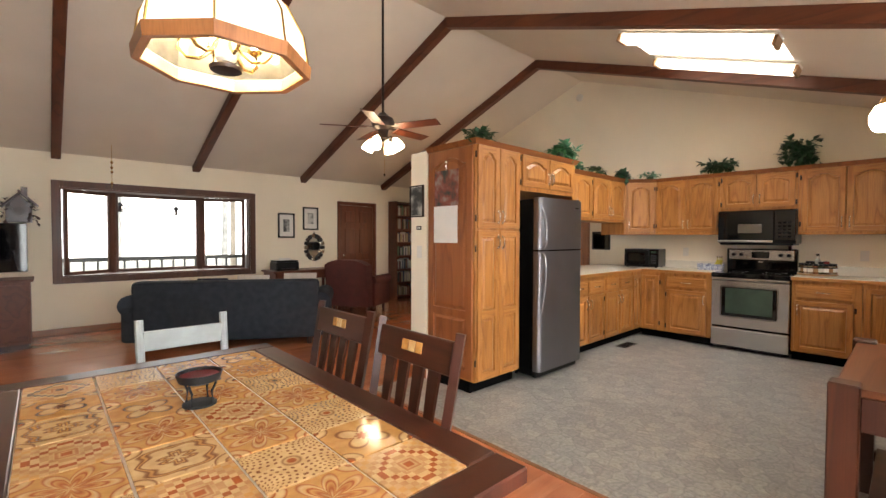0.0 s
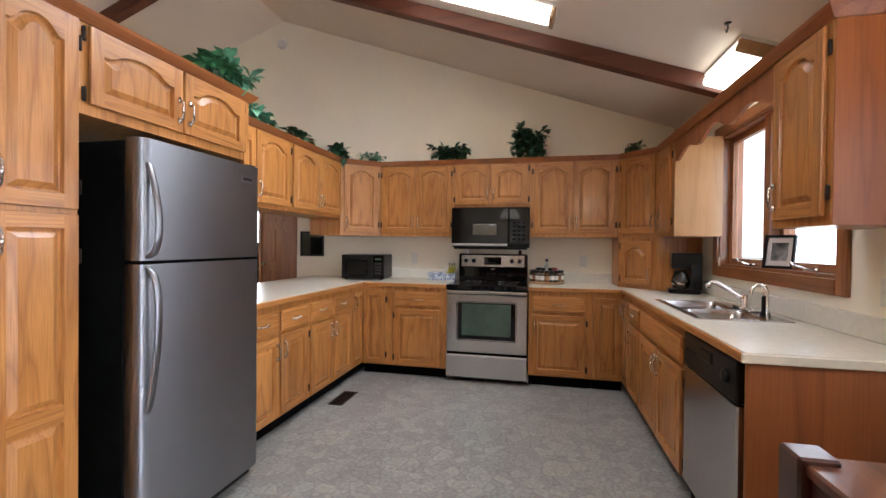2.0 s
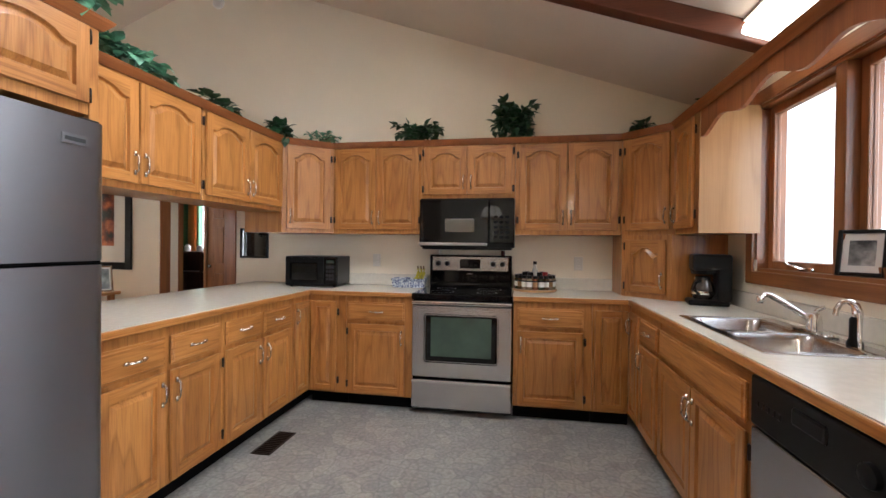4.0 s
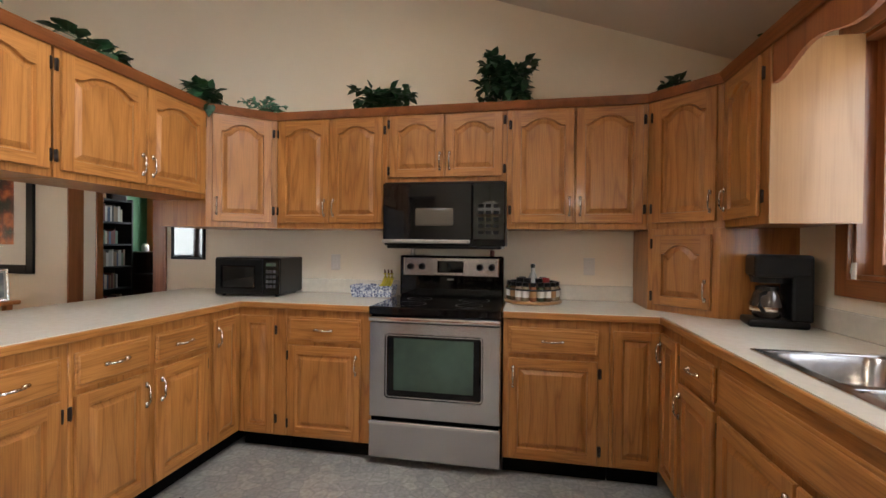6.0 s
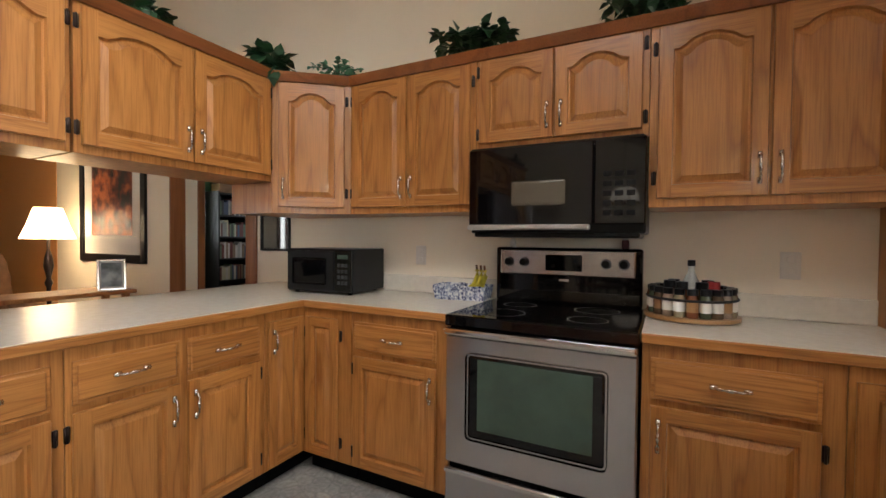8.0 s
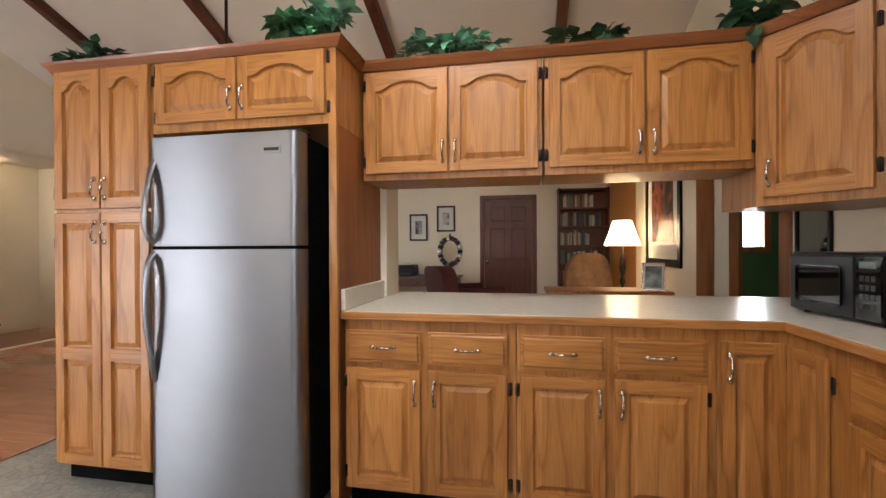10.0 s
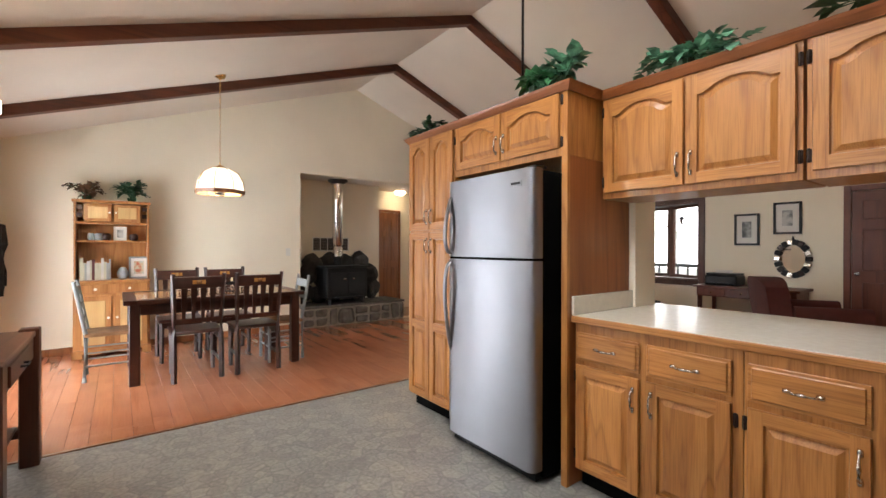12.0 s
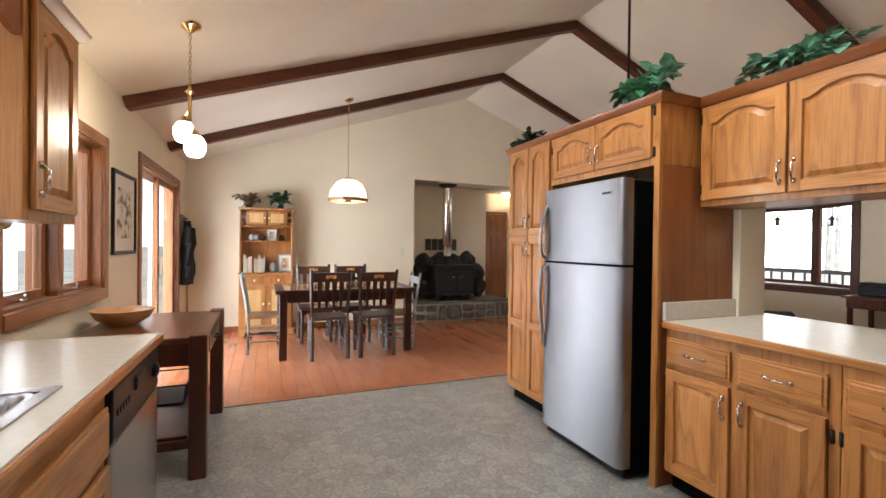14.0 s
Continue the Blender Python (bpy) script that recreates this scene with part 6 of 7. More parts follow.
for p in PATTERNS:
    me = bpy.data.meshes.new("tile")
    bm = bx(-cw / 2 + 0.003, cw / 2 - 0.003, -ch / 2 + 0.003, ch / 2 - 0.003, 0, 0.006, 0.0015)
    bm.to_mesh(me)
    bm.free()
    me.materials.append(p)
    TILES.append(me)
rnd = random.Random(8)
last = -1
for i in range(4):
    for j in range(7):
        k = rnd.choice([q for q in range(5) if q != last])
        last = k
        put("tile", TILES[k], tb, Matrix.Translation((-0.4 + cw * (i + 0.5), -0.715 + ch * (j + 0.5), 0.779)))

cn = thing("candle_holder", (0.68, 2.1, 0.785), 0, "iron candle stand with a red candle dish on the table", "candle holder")
part("base", lathe([(0.05, 0.0), (0.05, 0.006), (0.0, 0.008)], 20), IRON, cn)
for i in range(4):
    a = radians(45 + 90 * i)
    part("leg", rod([(0.045 * math.cos(a), 0.045 * math.sin(a), 0.004), (0.04 * math.cos(a), 0.04 * math.sin(a), 0.045), (0.055 * math.cos(a), 0.055 * math.sin(a), 0.075)], 0.004, 5), IRON, cn)
part("dish", lathe([(0.035, 0.07), (0.06, 0.08), (0.068, 0.105), (0.064, 0.105), (0.055, 0.085), (0.0, 0.08)], 24), IRON, cn, smooth=True)
part("candle", lathe([(0.056, 0.082), (0.058, 0.096), (0.0, 0.098)], 20), plain("red_wax", (0.13, 0.012, 0.016), 0.4), cn, "red wax")


def dining_chair():
    """A dark chair facing +x: seat, raked back with four tapered slats and an inlaid top rail."""
    c = thing("dining_chair", (0, 0, 0), 0, "dark wooden dining chair with slatted back and tile inlay", "chair", "chairs round the dining table")
    part("seat", bx(-0.2, 0.22, -0.22, 0.22, 0.44, 0.475, 0.012), DARK_X, c)
    for s in (-1, 1):
        part("leg", rod([(0.18, s * 0.185, 0), (0.18, s * 0.185, 0.44)], 0.02, 4, r1=0.026), DARK, c)
        part("back_post", rod([(-0.235, s * 0.2, 0), (-0.2, s * 0.2, 0.42), (-0.21, s * 0.2, 0.6), (-0.29, s * 0.215, 1.02)], 0.026, 4, r1=0.02), DARK, c)
        part("rail", bx(-0.19, 0.17, s * 0.185 - 0.01, s * 0.185 + 0.01, 0.38, 0.44), DARK, c)
        part("stretcher", bx(-0.21, 0.17, s * 0.185 - 0.008, s * 0.185 + 0.008, 0.16, 0.19), DARK, c)
    part("rail", bx(0.17, 0.19, -0.17, 0.17, 0.38, 0.44), DARK, c)
    lean = Matrix.Translation((-0.2, 0, 0.55)) @ Matrix.Rotation(radians(-10.5), 4, "Y")
    top = part("top_rail", bx(-0.012, 0.012, -0.2, 0.2, 0.34, 0.45, 0.004, m=lean), DARK_X, c)
    part("lower_rail", bx(-0.01, 0.01, -0.19, 0.19, 0.0, 0.045, 0.003, m=lean), DARK_X, c)
    for i in range(4):
        y = -0.12 + i * 0.08
        bm = bx(-0.006, 0.006, -0.02, 0.02, 0.045, 0.34, 0)
        for v in bm.verts:
            v.co.y = v.co.y * (0.7 if v.co.z < 0.1 else 1.35) + y
        bmesh.ops.transform(bm, matrix=lean, verts=bm.verts[:])
        part("slat", bm, DARK, c)
    for i in range(3):
        part("inlay", bx(-0.0145, 0.0145, -0.055 + i * 0.038, -0.021 + i * 0.038, 0.382, 0.42, 0.001, m=lean), PATTERNS[(i * 2) % 5], top, "patterned tile inlay")
    return c


chair = dining_chair()
chair.matrix_world = pose(0.14, 1.68, 0, 0, 0, 0)
copy_thing(chair, pose(0.14, 2.2, 0, 0, 0, 0))
copy_thing(chair, pose(1.0, 1.73, 0, 0, 0, 180))
copy_thing(chair, pose(1.02, 2.27, 0, 0, 0, 180))


def ladder_chair():
    """A painted ladder-back chair facing +x with turned posts and a woven seat."""
    c = thing("ladder_chair", (0, 0, 0), 0, "grey-blue painted ladder-back chair with a woven seat", "chair", "chairs round the dining table")
    part("seat", bx(-0.19, 0.2, -0.2, 0.2, 0.42, 0.455, 0.014), TAN, c, "woven brown seat")
    for s in (-1, 1):
        part("leg", rod([(0.18, s * 0.18, 0), (0.18, s * 0.18, 0.46)], 0.017, 8), BLUEPAINT, c, smooth=True)
        part("back_post", rod([(-0.19, s * 0.17, 0), (-0.18, s * 0.17, 0.45), (-0.26, s * 0.175, 0.93), (-0.262, s * 0.175, 0.95)], 0.018, 8), BLUEPAINT, c, smooth=True)
        for z in (0.15, 0.27):
            part("stretcher", rod([(-0.185, s * 0.175, z), (0.18, s * 0.18, z)], 0.009, 6), BLUEPAINT, c)
    for z in (0.17, 0.3):
        part("stretcher", rod([(0.18, -0.18, z), (0.18, 0.18, z)], 0.009, 6), BLUEPAINT, c)
    for z, h in ((0.55, 0.05), (0.68, 0.055), (0.81, 0.09)):
        x = -0.18 - (z - 0.45) * 0.167
        part("slat", bx(x - 0.012, x + 0.004, -0.165, 0.165, z, z + h, 0.004), BLUEPAINT, c)
    return c


lc = ladder_chair()
lc.matrix_world = pose(0.52, 1.05, 0, 0, 0, 90)
copy_thing(lc, pose(0.8, 2.63, 0, 0, 0, -90))

# hutch against the gable wall; built facing +x
ht = thing("hutch", (WEST + 0.003, 1.065, 0), 0, "pine hutch with pale door panels and open shelves", "hutch")
part("base_case", bx(0, 0.36, -0.36, 0.36, 0.07, 0.86, 0.004), PINE, ht)
for y0, y1 in ((-0.34, -0.01), (0.01, 0.34)):
    d = part("door", bx(0.36, 0.378, y0, y1, 0.1, 0.7, 0.004), PINE, ht)
    part("door_panel", bx(0.376, 0.382, y0 + 0.06, y1 - 0.06, 0.15, 0.65, 0.003), PINE_PALE, d, "pale panel")
    part("knob", rod([(0.378, y1 - 0.03 if y0 < -0.1 else y0 + 0.03, 0.45), (0.4, y1 - 0.03 if y0 < -0.1 else y0 + 0.03, 0.45)], 0.014, 8), WHITE, d, "white knob")
dr = part("drawer", bx(0.36, 0.378, -0.34, 0.34, 0.73, 0.84, 0.005), PINE, ht)
for y in (-0.16, 0.16):
    part("knob", rod([(0.378, y, 0.785), (0.4, y, 0.785)], 0.016, 8), WHITE, dr, "white knob")
foot = [(-0.37, 0.0), (-0.37, 0.09), (0.37, 0.09), (0.37, 0.0), (0.28, 0.0)] + [(0.28 - 0.56 * k / 10, 0.045 + 0.012 * math.cos(k * 1.2)) for k in range(11)] + [(-0.28, 0.0)]
bm = prism(foot, 0, 0.02)
bmesh.ops.transform(bm, matrix=Matrix.Translation((0.375, 0, 0)) @ Matrix.Rotation(math.pi / 2, 4, "Z"), verts=bm.verts[:])
part("plinth", bm, PINE, ht)
part("worktop", bx(0, 0.39, -0.37, 0.37, 0.86, 0.885, 0.006), PINE, ht)
for y in (-0.36, 0.34):
    part("side", bx(0, 0.24, y, y + 0.02, 0.885, 1.79, 0.003), PINE, ht)
part("back_board", bx(0, 0.012, -0.34, 0.34, 0.885, 1.79), PINE, ht)
part("shelf", bx(0.012, 0.23, -0.34, 0.34, 1.33, 1.35, 0.003), PINE, ht)
part("shelf", bx(0.012, 0.23, -0.34, 0.34, 1.545, 1.565, 0.003), PINE, ht)
part("cornice", bx(0, 0.27, -0.375, 0.375, 1.79, 1.825, 0.008), PINE, ht)
for y0, y1 in ((-0.27, -0.01), (0.01, 0.27)):
    d = part("door", bx(0.225, 0.243, y0, y1, 1.575, 1.78, 0.004), PINE, ht)
    part("door_panel", bx(0.241, 0.246, y0 + 0.04, y1 - 0.04, 1.61, 1.745, 0.003), PINE_PALE, d, "pale panel")
    part("knob", rod([(0.243, y1 - 0.02 if y0 < -0.1 else y0 + 0.02, 1.68), (0.262, y1 - 0.02 if y0 < -0.1 else y0 + 0.02, 1.68)], 0.012, 8), WHITE, d, "white knob")
for y in (-0.31, 0.31):
    for z in (1.62, 1.71):
        part("inset", bx(0.236, 0.243, y - 0.025, y + 0.025, z, z + 0.05, 0.002), DARK, ht)
HX = WEST + 0.05
BOOKS = [plain("book_cloth_%d" % i, c, 0.7, vary=0.15) for i, c in enumerate(((0.5, 0.47, 0.42), (0.3, 0.3, 0.28), (0.46, 0.42, 0.3), (0.12, 0.03, 0.025), (0.05, 0.07, 0.12), (0.2, 0.14, 0.09), (0.03, 0.03, 0.03), (0.1, 0.14, 0.09)))]


def books(at, turn, length, hmax, count, seed, group, pale=False):
    """A row of upright books, each a cover round a block of pages, along x with the spines towards -y."""
    rnd = random.Random(seed)
    m = pose(*at, 0, 0, turn)
    x = 0.0
    for i in range(count):
        t = rnd.uniform(0.6, 1.3) * length / count
        if x + t > length:
            break
        h, d = hmax * rnd.uniform(0.7, 1.0), rnd.uniform(0.12, 0.17)
        bk = thing("book", (0, 0, 0), 0, "upright cloth-bound book on a shelf", "book", group)
        bk.matrix_world = m @ pose(x, 0, 0)
        bm = bx(0, t - 0.001, 0, 0.004, 0, h)
        bx(0, 0.003, 0.004, d, 0, h, 0, bm)
        bx(t - 0.004, t - 0.001, 0.004, d, 0, h, 0, bm)
        part("cover", bm, rnd.choice(BOOKS[:4] if pale else BOOKS), bk)
        part("pages", bx(0.003, t - 0.004, 0.004, d - 0.004, 0.004, h - 0.004), PAPER, bk)
        x += t


books((HX + 0.22, 0.76, 0.886), 90, 0.32, 0.27, 13, 6, "books in the hutch", True)
vs = thing("round_vase", (HX + 0.13, 1.16, 0.886), 0, "small round grey vase in the hutch", "vase")
part("body", lathe([(0.03, 0), (0.055, 0.03), (0.06, 0.07), (0.04, 0.12), (0.025, 0.14)], 16), BLUEPAINT, vs, smooth=True)
frame_on_wall((HX + 0.1, 1.22, 0.886), 90, 0.2, 0.27, "framed flower picture standing in the hutch", BLUEPAINT, 0.03, 0.02, art("flower_print", (0.5, 0.15, 0.08), (0.55, 0.5, 0.35), (0.4, 0.5, 0.48), 14), 6)
for y, r in ((0.86, 0.035), (0.93, 0.045), (1.0, 0.05), (1.27, 0.045)):
    cp = thing("small_crock", (HX + 0.1, y, 1.351), 0, "small pottery crock on the hutch shelf", "crock", "crocks in the hutch")
    part("body", lathe([(r * 0.7, 0), (r, 0.02), (r, 0.06), (r * 0.6, 0.085)], 12), BLUEPAINT if y < 0.95 else DARK, cp, smooth=True)
frame_on_wall((HX + 0.06, 1.07, 1.351), 90, 0.13, 0.17, "small white framed card on the hutch shelf", WHITE, 0.02, 0.014, GREYART, 6)
ivy((WEST + 0.17, 1.25, 1.826), (0.16, 0.2), 0.26, 240, 0.07, 21, "bushy green plant on top of the hutch")
ivy((WEST + 0.19, 0.82, 1.826), (0.16, 0.26), 0.2, 170, 0.07, 22, "dried brown flower arrangement on top of the hutch", LEAF_BROWN, 0.05, "dried_flowers")

rk = thing("coat_rack", (-0.5, 0, 0), 180, "dark wooden coat rack board on the wall", "coat rack")
part("board", bx(-0.14, 0.14, -0.02, 0, 1.58, 1.68, 0.004), BENCH, rk)
for x in (-0.09, 0.0, 0.09):
    part("peg", rod([(x, -0.02, 1.62), (x, -0.06, 1.635)], 0.009, 6), BENCH, rk)
co = thing("black_coat", (-0.49, 0.07, 1.0), 0, "black coat hanging from the rack", "coat")
bm = bmesh.new()
rows = []
for k in range(10):
    u = k / 9
    w, d = 0.06 + 0.13 * min(1, u * 2.2) + 0.03 * u, 0.035 + 0.03 * min(1, u * 2)
    rows.append([bm.verts.new((w * math.cos(a) * (1 + 0.09 * math.sin(5 * a + k * 0.4)), d * math.sin(a) * (1 + 0.25 * math.sin(7 * a + k)), 0.6 - 0.85 * u)) for a in [2 * math.pi * q / 24 for q in range(24)]])
for a, b in zip(rows, rows[1:]):
    for q in range(24):
        bm.faces.new((a[q], a[(q + 1) % 24], b[(q + 1) % 24], b[q]))
bm.faces.new(rows[0])
bm.faces.new(rows[-1])
part("body", bm, COAT, co, smooth=True)
part("sleeve", rod([(0.1, 0.03, 0.5), (0.17, 0.04, 0.3), (0.18, 0.03, 0.0), (0.16, 0.03, -0.15)], 0.05, 10), COAT, co, smooth=True)
part("sleeve", rod([(-0.1, 0.03, 0.5), (-0.16, 0.04, 0.3), (-0.17, 0.03, 0.0), (-0.15, 0.03, -0.15)], 0.05, 10), COAT, co, smooth=True)
um = thing("walking_stick", (-0.62, 0.06, 0), 0, "brown walking stick hanging by the rack", "stick")
part("shaft", rod([(0, 0.0, 0.12), (0, -0.02, 1.5), (0.02, -0.01, 1.56), (0.05, 0.0, 1.54)], 0.011, 7), PINE, um)

# wood stove corner
ws = thing("wood_stove", (-1.02, 4.17, 0.335), 0, "black cast-iron wood stove on the stone hearth", "stove")
part("firebox", bx(-0.25, 0.25, -0.36, 0.36, 0.1, 0.6, 0.02), IRON, ws)
part("top_plate", bx(-0.28, 0.29, -0.4, 0.4, 0.6, 0.63, 0.008), IRON, ws)
for s in (-1, 1):
    d = part("door", bx(0.25, 0.275, 0.005 if s > 0 else -0.3, 0.3 if s > 0 else -0.005, 0.18, 0.52, 0.008), IRON, ws)
    part("handle", rod([(0.275, s * 0.06, 0.42), (0.31, s * 0.06, 0.42), (0.312, s * 0.1, 0.42)], 0.009, 6), CHROME, d, "nickel handle")
    for x in (-0.2, 0.2):
        part("leg", rod([(x, s * 0.3, 0), (x * 0.9, s * 0.28, 0.1)], 0.03, 6), IRON, ws)
part("ash_lip", bx(0.25, 0.36, -0.25, 0.25, 0.1, 0.125, 0.006), IRON, ws)
part("collar", lathe([(0.075, 0.63), (0.075, 0.76)], 18, (-0.12, -0.02, 0)), IRON, ws)
part("flue_elbow", lathe([(0.07, 0.76), (0.085, 0.78), (0.085, 0.92), (0.07, 0.95)], 18, (-0.12, -0.02, 0)), PEWTER, ws, "dull metal damper")
part("flue_pipe", lathe([(0.07, 0.95), (0.078, 0.97), (0.092, 1.0), (0.092, 2.07)], 20, (-0.12, -0.02, 0)), CHROME, ws, "shiny steel flue pipe", True)
part("flue_collar", lathe([(0.1, 2.03), (0.17, 2.075), (0.17, 2.098)], 20, (-0.12, -0.02, 0)), IRON, ws)
GREYMETAL = plain("grey_enamel", (0.16, 0.15, 0.14), 0.6)
gr = thing("wall_grille", (-1.42, 3.8, 1.2), 90, "grey louvred wall grille behind the flue", "vent")
part("frame", bx(0, 0.68, -0.012, 0, 0, 0.25, 0.003), WHITE, gr)
for i in range(5):
    p = part("louvre_panel", bx(0.02 + i * 0.13, 0.135 + i * 0.13, -0.016, -0.01, 0.02, 0.23), BRONZE, gr)
    for k in range(7):
        part("slat", bx(0.025 + i * 0.13, 0.13 + i * 0.13, -0.02, -0.014, 0.032 + k * 0.028, 0.044 + k * 0.028), GREYMETAL, p)

hl = thing("hall_ceiling_light", (-1.72, 5.75, 2.434), 0, "small lit glass ceiling light in the hall", "light")
part("base", lathe([(0.1, -0.02), (0.1, 0.0)], 16), BRASS, hl)
part("shade", lathe([(0.0, -0.1), (0.07, -0.085), (0.11, -0.04), (0.11, -0.02)], 18), FANGLASS, hl, "lit opal shade", True)

# ---- living room ----
so = thing("sofa", (1.93, 6.08, 0), 149, "slate blue fabric sofa seen from behind", "sofa")
part("frame", bx(-1.0, 1.0, -0.9, 0.0, 0.09, 0.4, 0.03), SOFA, so)
part("backrest", bx(-1.04, 1.04, -0.22, 0.01, 0.08, 0.8, 0.05), SOFA, so, smooth=True)
for s in (-1, 1):
    a = bx(s * 1.06 - 0.1, s * 1.06 + 0.1, -0.92, -0.02, 0.09, 0.52, 0.04)
    rod([(s * 1.07, -0.93, 0.52), (s * 1.07, -0.03, 0.52)], 0.12, 14, a)
    part("armrest", a, SOFA, so, smooth=True)
    for y in (-0.85, -0.06):
        part("foot", rod([(s * 0.93, y, 0), (s * 0.93, y, 0.1)], 0.03, 8, r1=0.035), DARK, so)
    part("seat_cushion", bx(min(0, s * 0.88), max(0, s * 0.88), -0.9, -0.22, 0.38, 0.52, 0.05), SOFA, so, smooth=True)


def pillow(at, turn, tip, w, mat, label):
    p = thing("cushion", at, turn, label, "cushion", "cushions on the sofa")
    bm = bx(-w / 2, w / 2, -0.06, 0.06, 0, w * 0.8, 0)
    bmesh.ops.subdivide_edges(bm, edges=bm.edges[:], cuts=3, use_grid_fill=True)
    for v in bm.verts:
        u, k = abs(v.co.x) / (w / 2), abs(v.co.z - w * 0.4) / (w * 0.4)
        v.co.y *= 1.15 - 0.9 * max(u, k) ** 2
    bmesh.ops.transform(bm, matrix=Matrix.Rotation(radians(tip), 4, "X"), verts=bm.verts[:])
    part("cover", bm, mat, p, smooth=True)


SM = so.matrix_world
for x, w, mt, nm in ((0.72, 0.56, CUSHION, "pale throw cushion on the sofa"), (-0.2, 0.62, CUSHION, "pale throw cushion on the sofa"), (-0.78, 0.66, CUSHION, "pale throw cushion on the sofa"), (0.27, 0.56, NAVY, "navy throw cushion on the sofa")):
    p = SM @ Vector((x, -0.36 if mt is CUSHION else -0.3, 0.53))
    pillow(p, 149, 14, w * 0.62, mt, nm)

dk = thing("writing_desk", (3.72, 7.98, 0), 0, "dark wooden writing desk against the wall", "desk")
part("tabletop", bx(-0.6, 0.62, -0.28, 0.3, 0.72, 0.75, 0.006), DOORWOOD, dk)
part("apron", bx(-0.56, 0.58, -0.25, 0.28, 0.6, 0.72, 0.003), DOORWOOD, dk)
for x in (-0.55, 0.53):
    for y in (-0.25, 0.23):
        part("leg", bx(x, x + 0.045, y, y + 0.045, 0, 0.6, 0.004), DOORWOOD, dk)
for i in range(3):
    d = part("drawer", bx(-0.53 + i * 0.36, -0.2 + i * 0.36, -0.26, -0.245, 0.62, 0.705, 0.004), DOORWOOD, dk)
    part("knob", rod([(-0.365 + i * 0.36, -0.26, 0.66), (-0.365 + i * 0.36, -0.28, 0.66)], 0.01, 6), BRASS, d)
pr = thing("printer", (3.42, 8.0, 0.75), 0, "black desktop printer on the desk", "printer")
part("case", bx(-0.2, 0.2, -0.16, 0.16, 0, 0.14, 0.02), BLACK, pr)
part("lid", bx(-0.19, 0.19, -0.15, 0.15, 0.14, 0.17, 0.012), BLACK, pr)
part("tray", bx(-0.13, 0.13, -0.26, -0.16, 0.02, 0.035, 0.004), BLACK, pr)
part("paper", bx(-0.1, 0.1, -0.02, -0.012, 0.17, 0.21), PAPER, pr)

ac = thing("armchair", (4.53, 7.34, 0), 120, "burgundy upholstered armchair by the desk", "chair")
part("seat", bx(-0.33, 0.33, -0.36, 0.3, 0.16, 0.45, 0.06), RED_CLOTH, ac, smooth=True)
bm = bx(-0.4, 0.4, 0.22, 0.42, 0.14, 0.94, 0)
bmesh.ops.subdivide_edges(bm, edges=bm.edges[:], cuts=8, use_grid_fill=True)
for v in bm.verts:
    u, k = v.co.x / 0.4, (v.co.z - 0.14) / 0.8
    v.co.z -= 0.09 * abs(u) ** 3 * k
    v.co.y += 0.1 * k + 0.04 * (1 - u * u) * (1 if v.co.y > 0.3 else -0.6)
part("backrest", bm, RED_CLOTH, ac, smooth=True)
for s in (-1, 1):
    a = bx(s * 0.38 - 0.07, s * 0.38 + 0.07, -0.36, 0.28, 0.12, 0.56, 0.05)
    rod([(s * 0.38, -0.37, 0.57), (s * 0.38, 0.27, 0.57)], 0.085, 12, a)
    part("armrest", a, RED_CLOTH, ac, smooth=True)
    for y in (-0.3, 0.32):
        part("leg", rod([(s * 0.33, y, 0), (s * 0.33, y, 0.17)], 0.022, 8, r1=0.03), DARK, ac)

frame_on_wall((3.43, NORTH, 1.31), 0, 0.31, 0.45, "black framed print on the living room wall", picture=GREYART, mat_w=0.07, edge=0.028)
frame_on_wall((3.9, NORTH, 1.46), 0, 0.31, 0.43, "black framed print on the living room wall", picture=GREYART, mat_w=0.07, edge=0.028)
mi = thing("wreath_mirror", (4.12, NORTH - 0.005, 1.13), 0, "oval mirror in a pieced dark and pale wreath frame", "mirror")
bm = lathe([(1.0, -0.02), (1.0, 0.0)], 28)
bmesh.ops.transform(bm, matrix=Matrix.Rotation(math.pi / 2, 4, "X") @ Matrix.Diagonal((0.135, 0.185, 1, 1)), verts=bm.verts[:])
part("glass", bm, plain("mirror_silver", (0.8, 0.8, 0.8), 0.03, 1.0, vary=0.01, bump=0), mi, "mirror glass")
for i in range(18):
    a = 2 * math.pi * i / 18
    bm = bx(-0.038, 0.038, -0.045, -0.0, -0.032, 0.032, 0.01, m=Matrix.Translation((0.17 * math.cos(a), 0, 0.22 * math.sin(a))) @ Matrix.Rotation(-a, 4, "Y"))
    part("frame_piece", bm, (IRON, PEWTER, IRON, BRONZE)[i % 4], mi)
part("hanger", rod([(0, -0.01, 0.24), (0.0, -0.015, 0.3)], 0.02, 6, r1=0.008), IRON, mi)


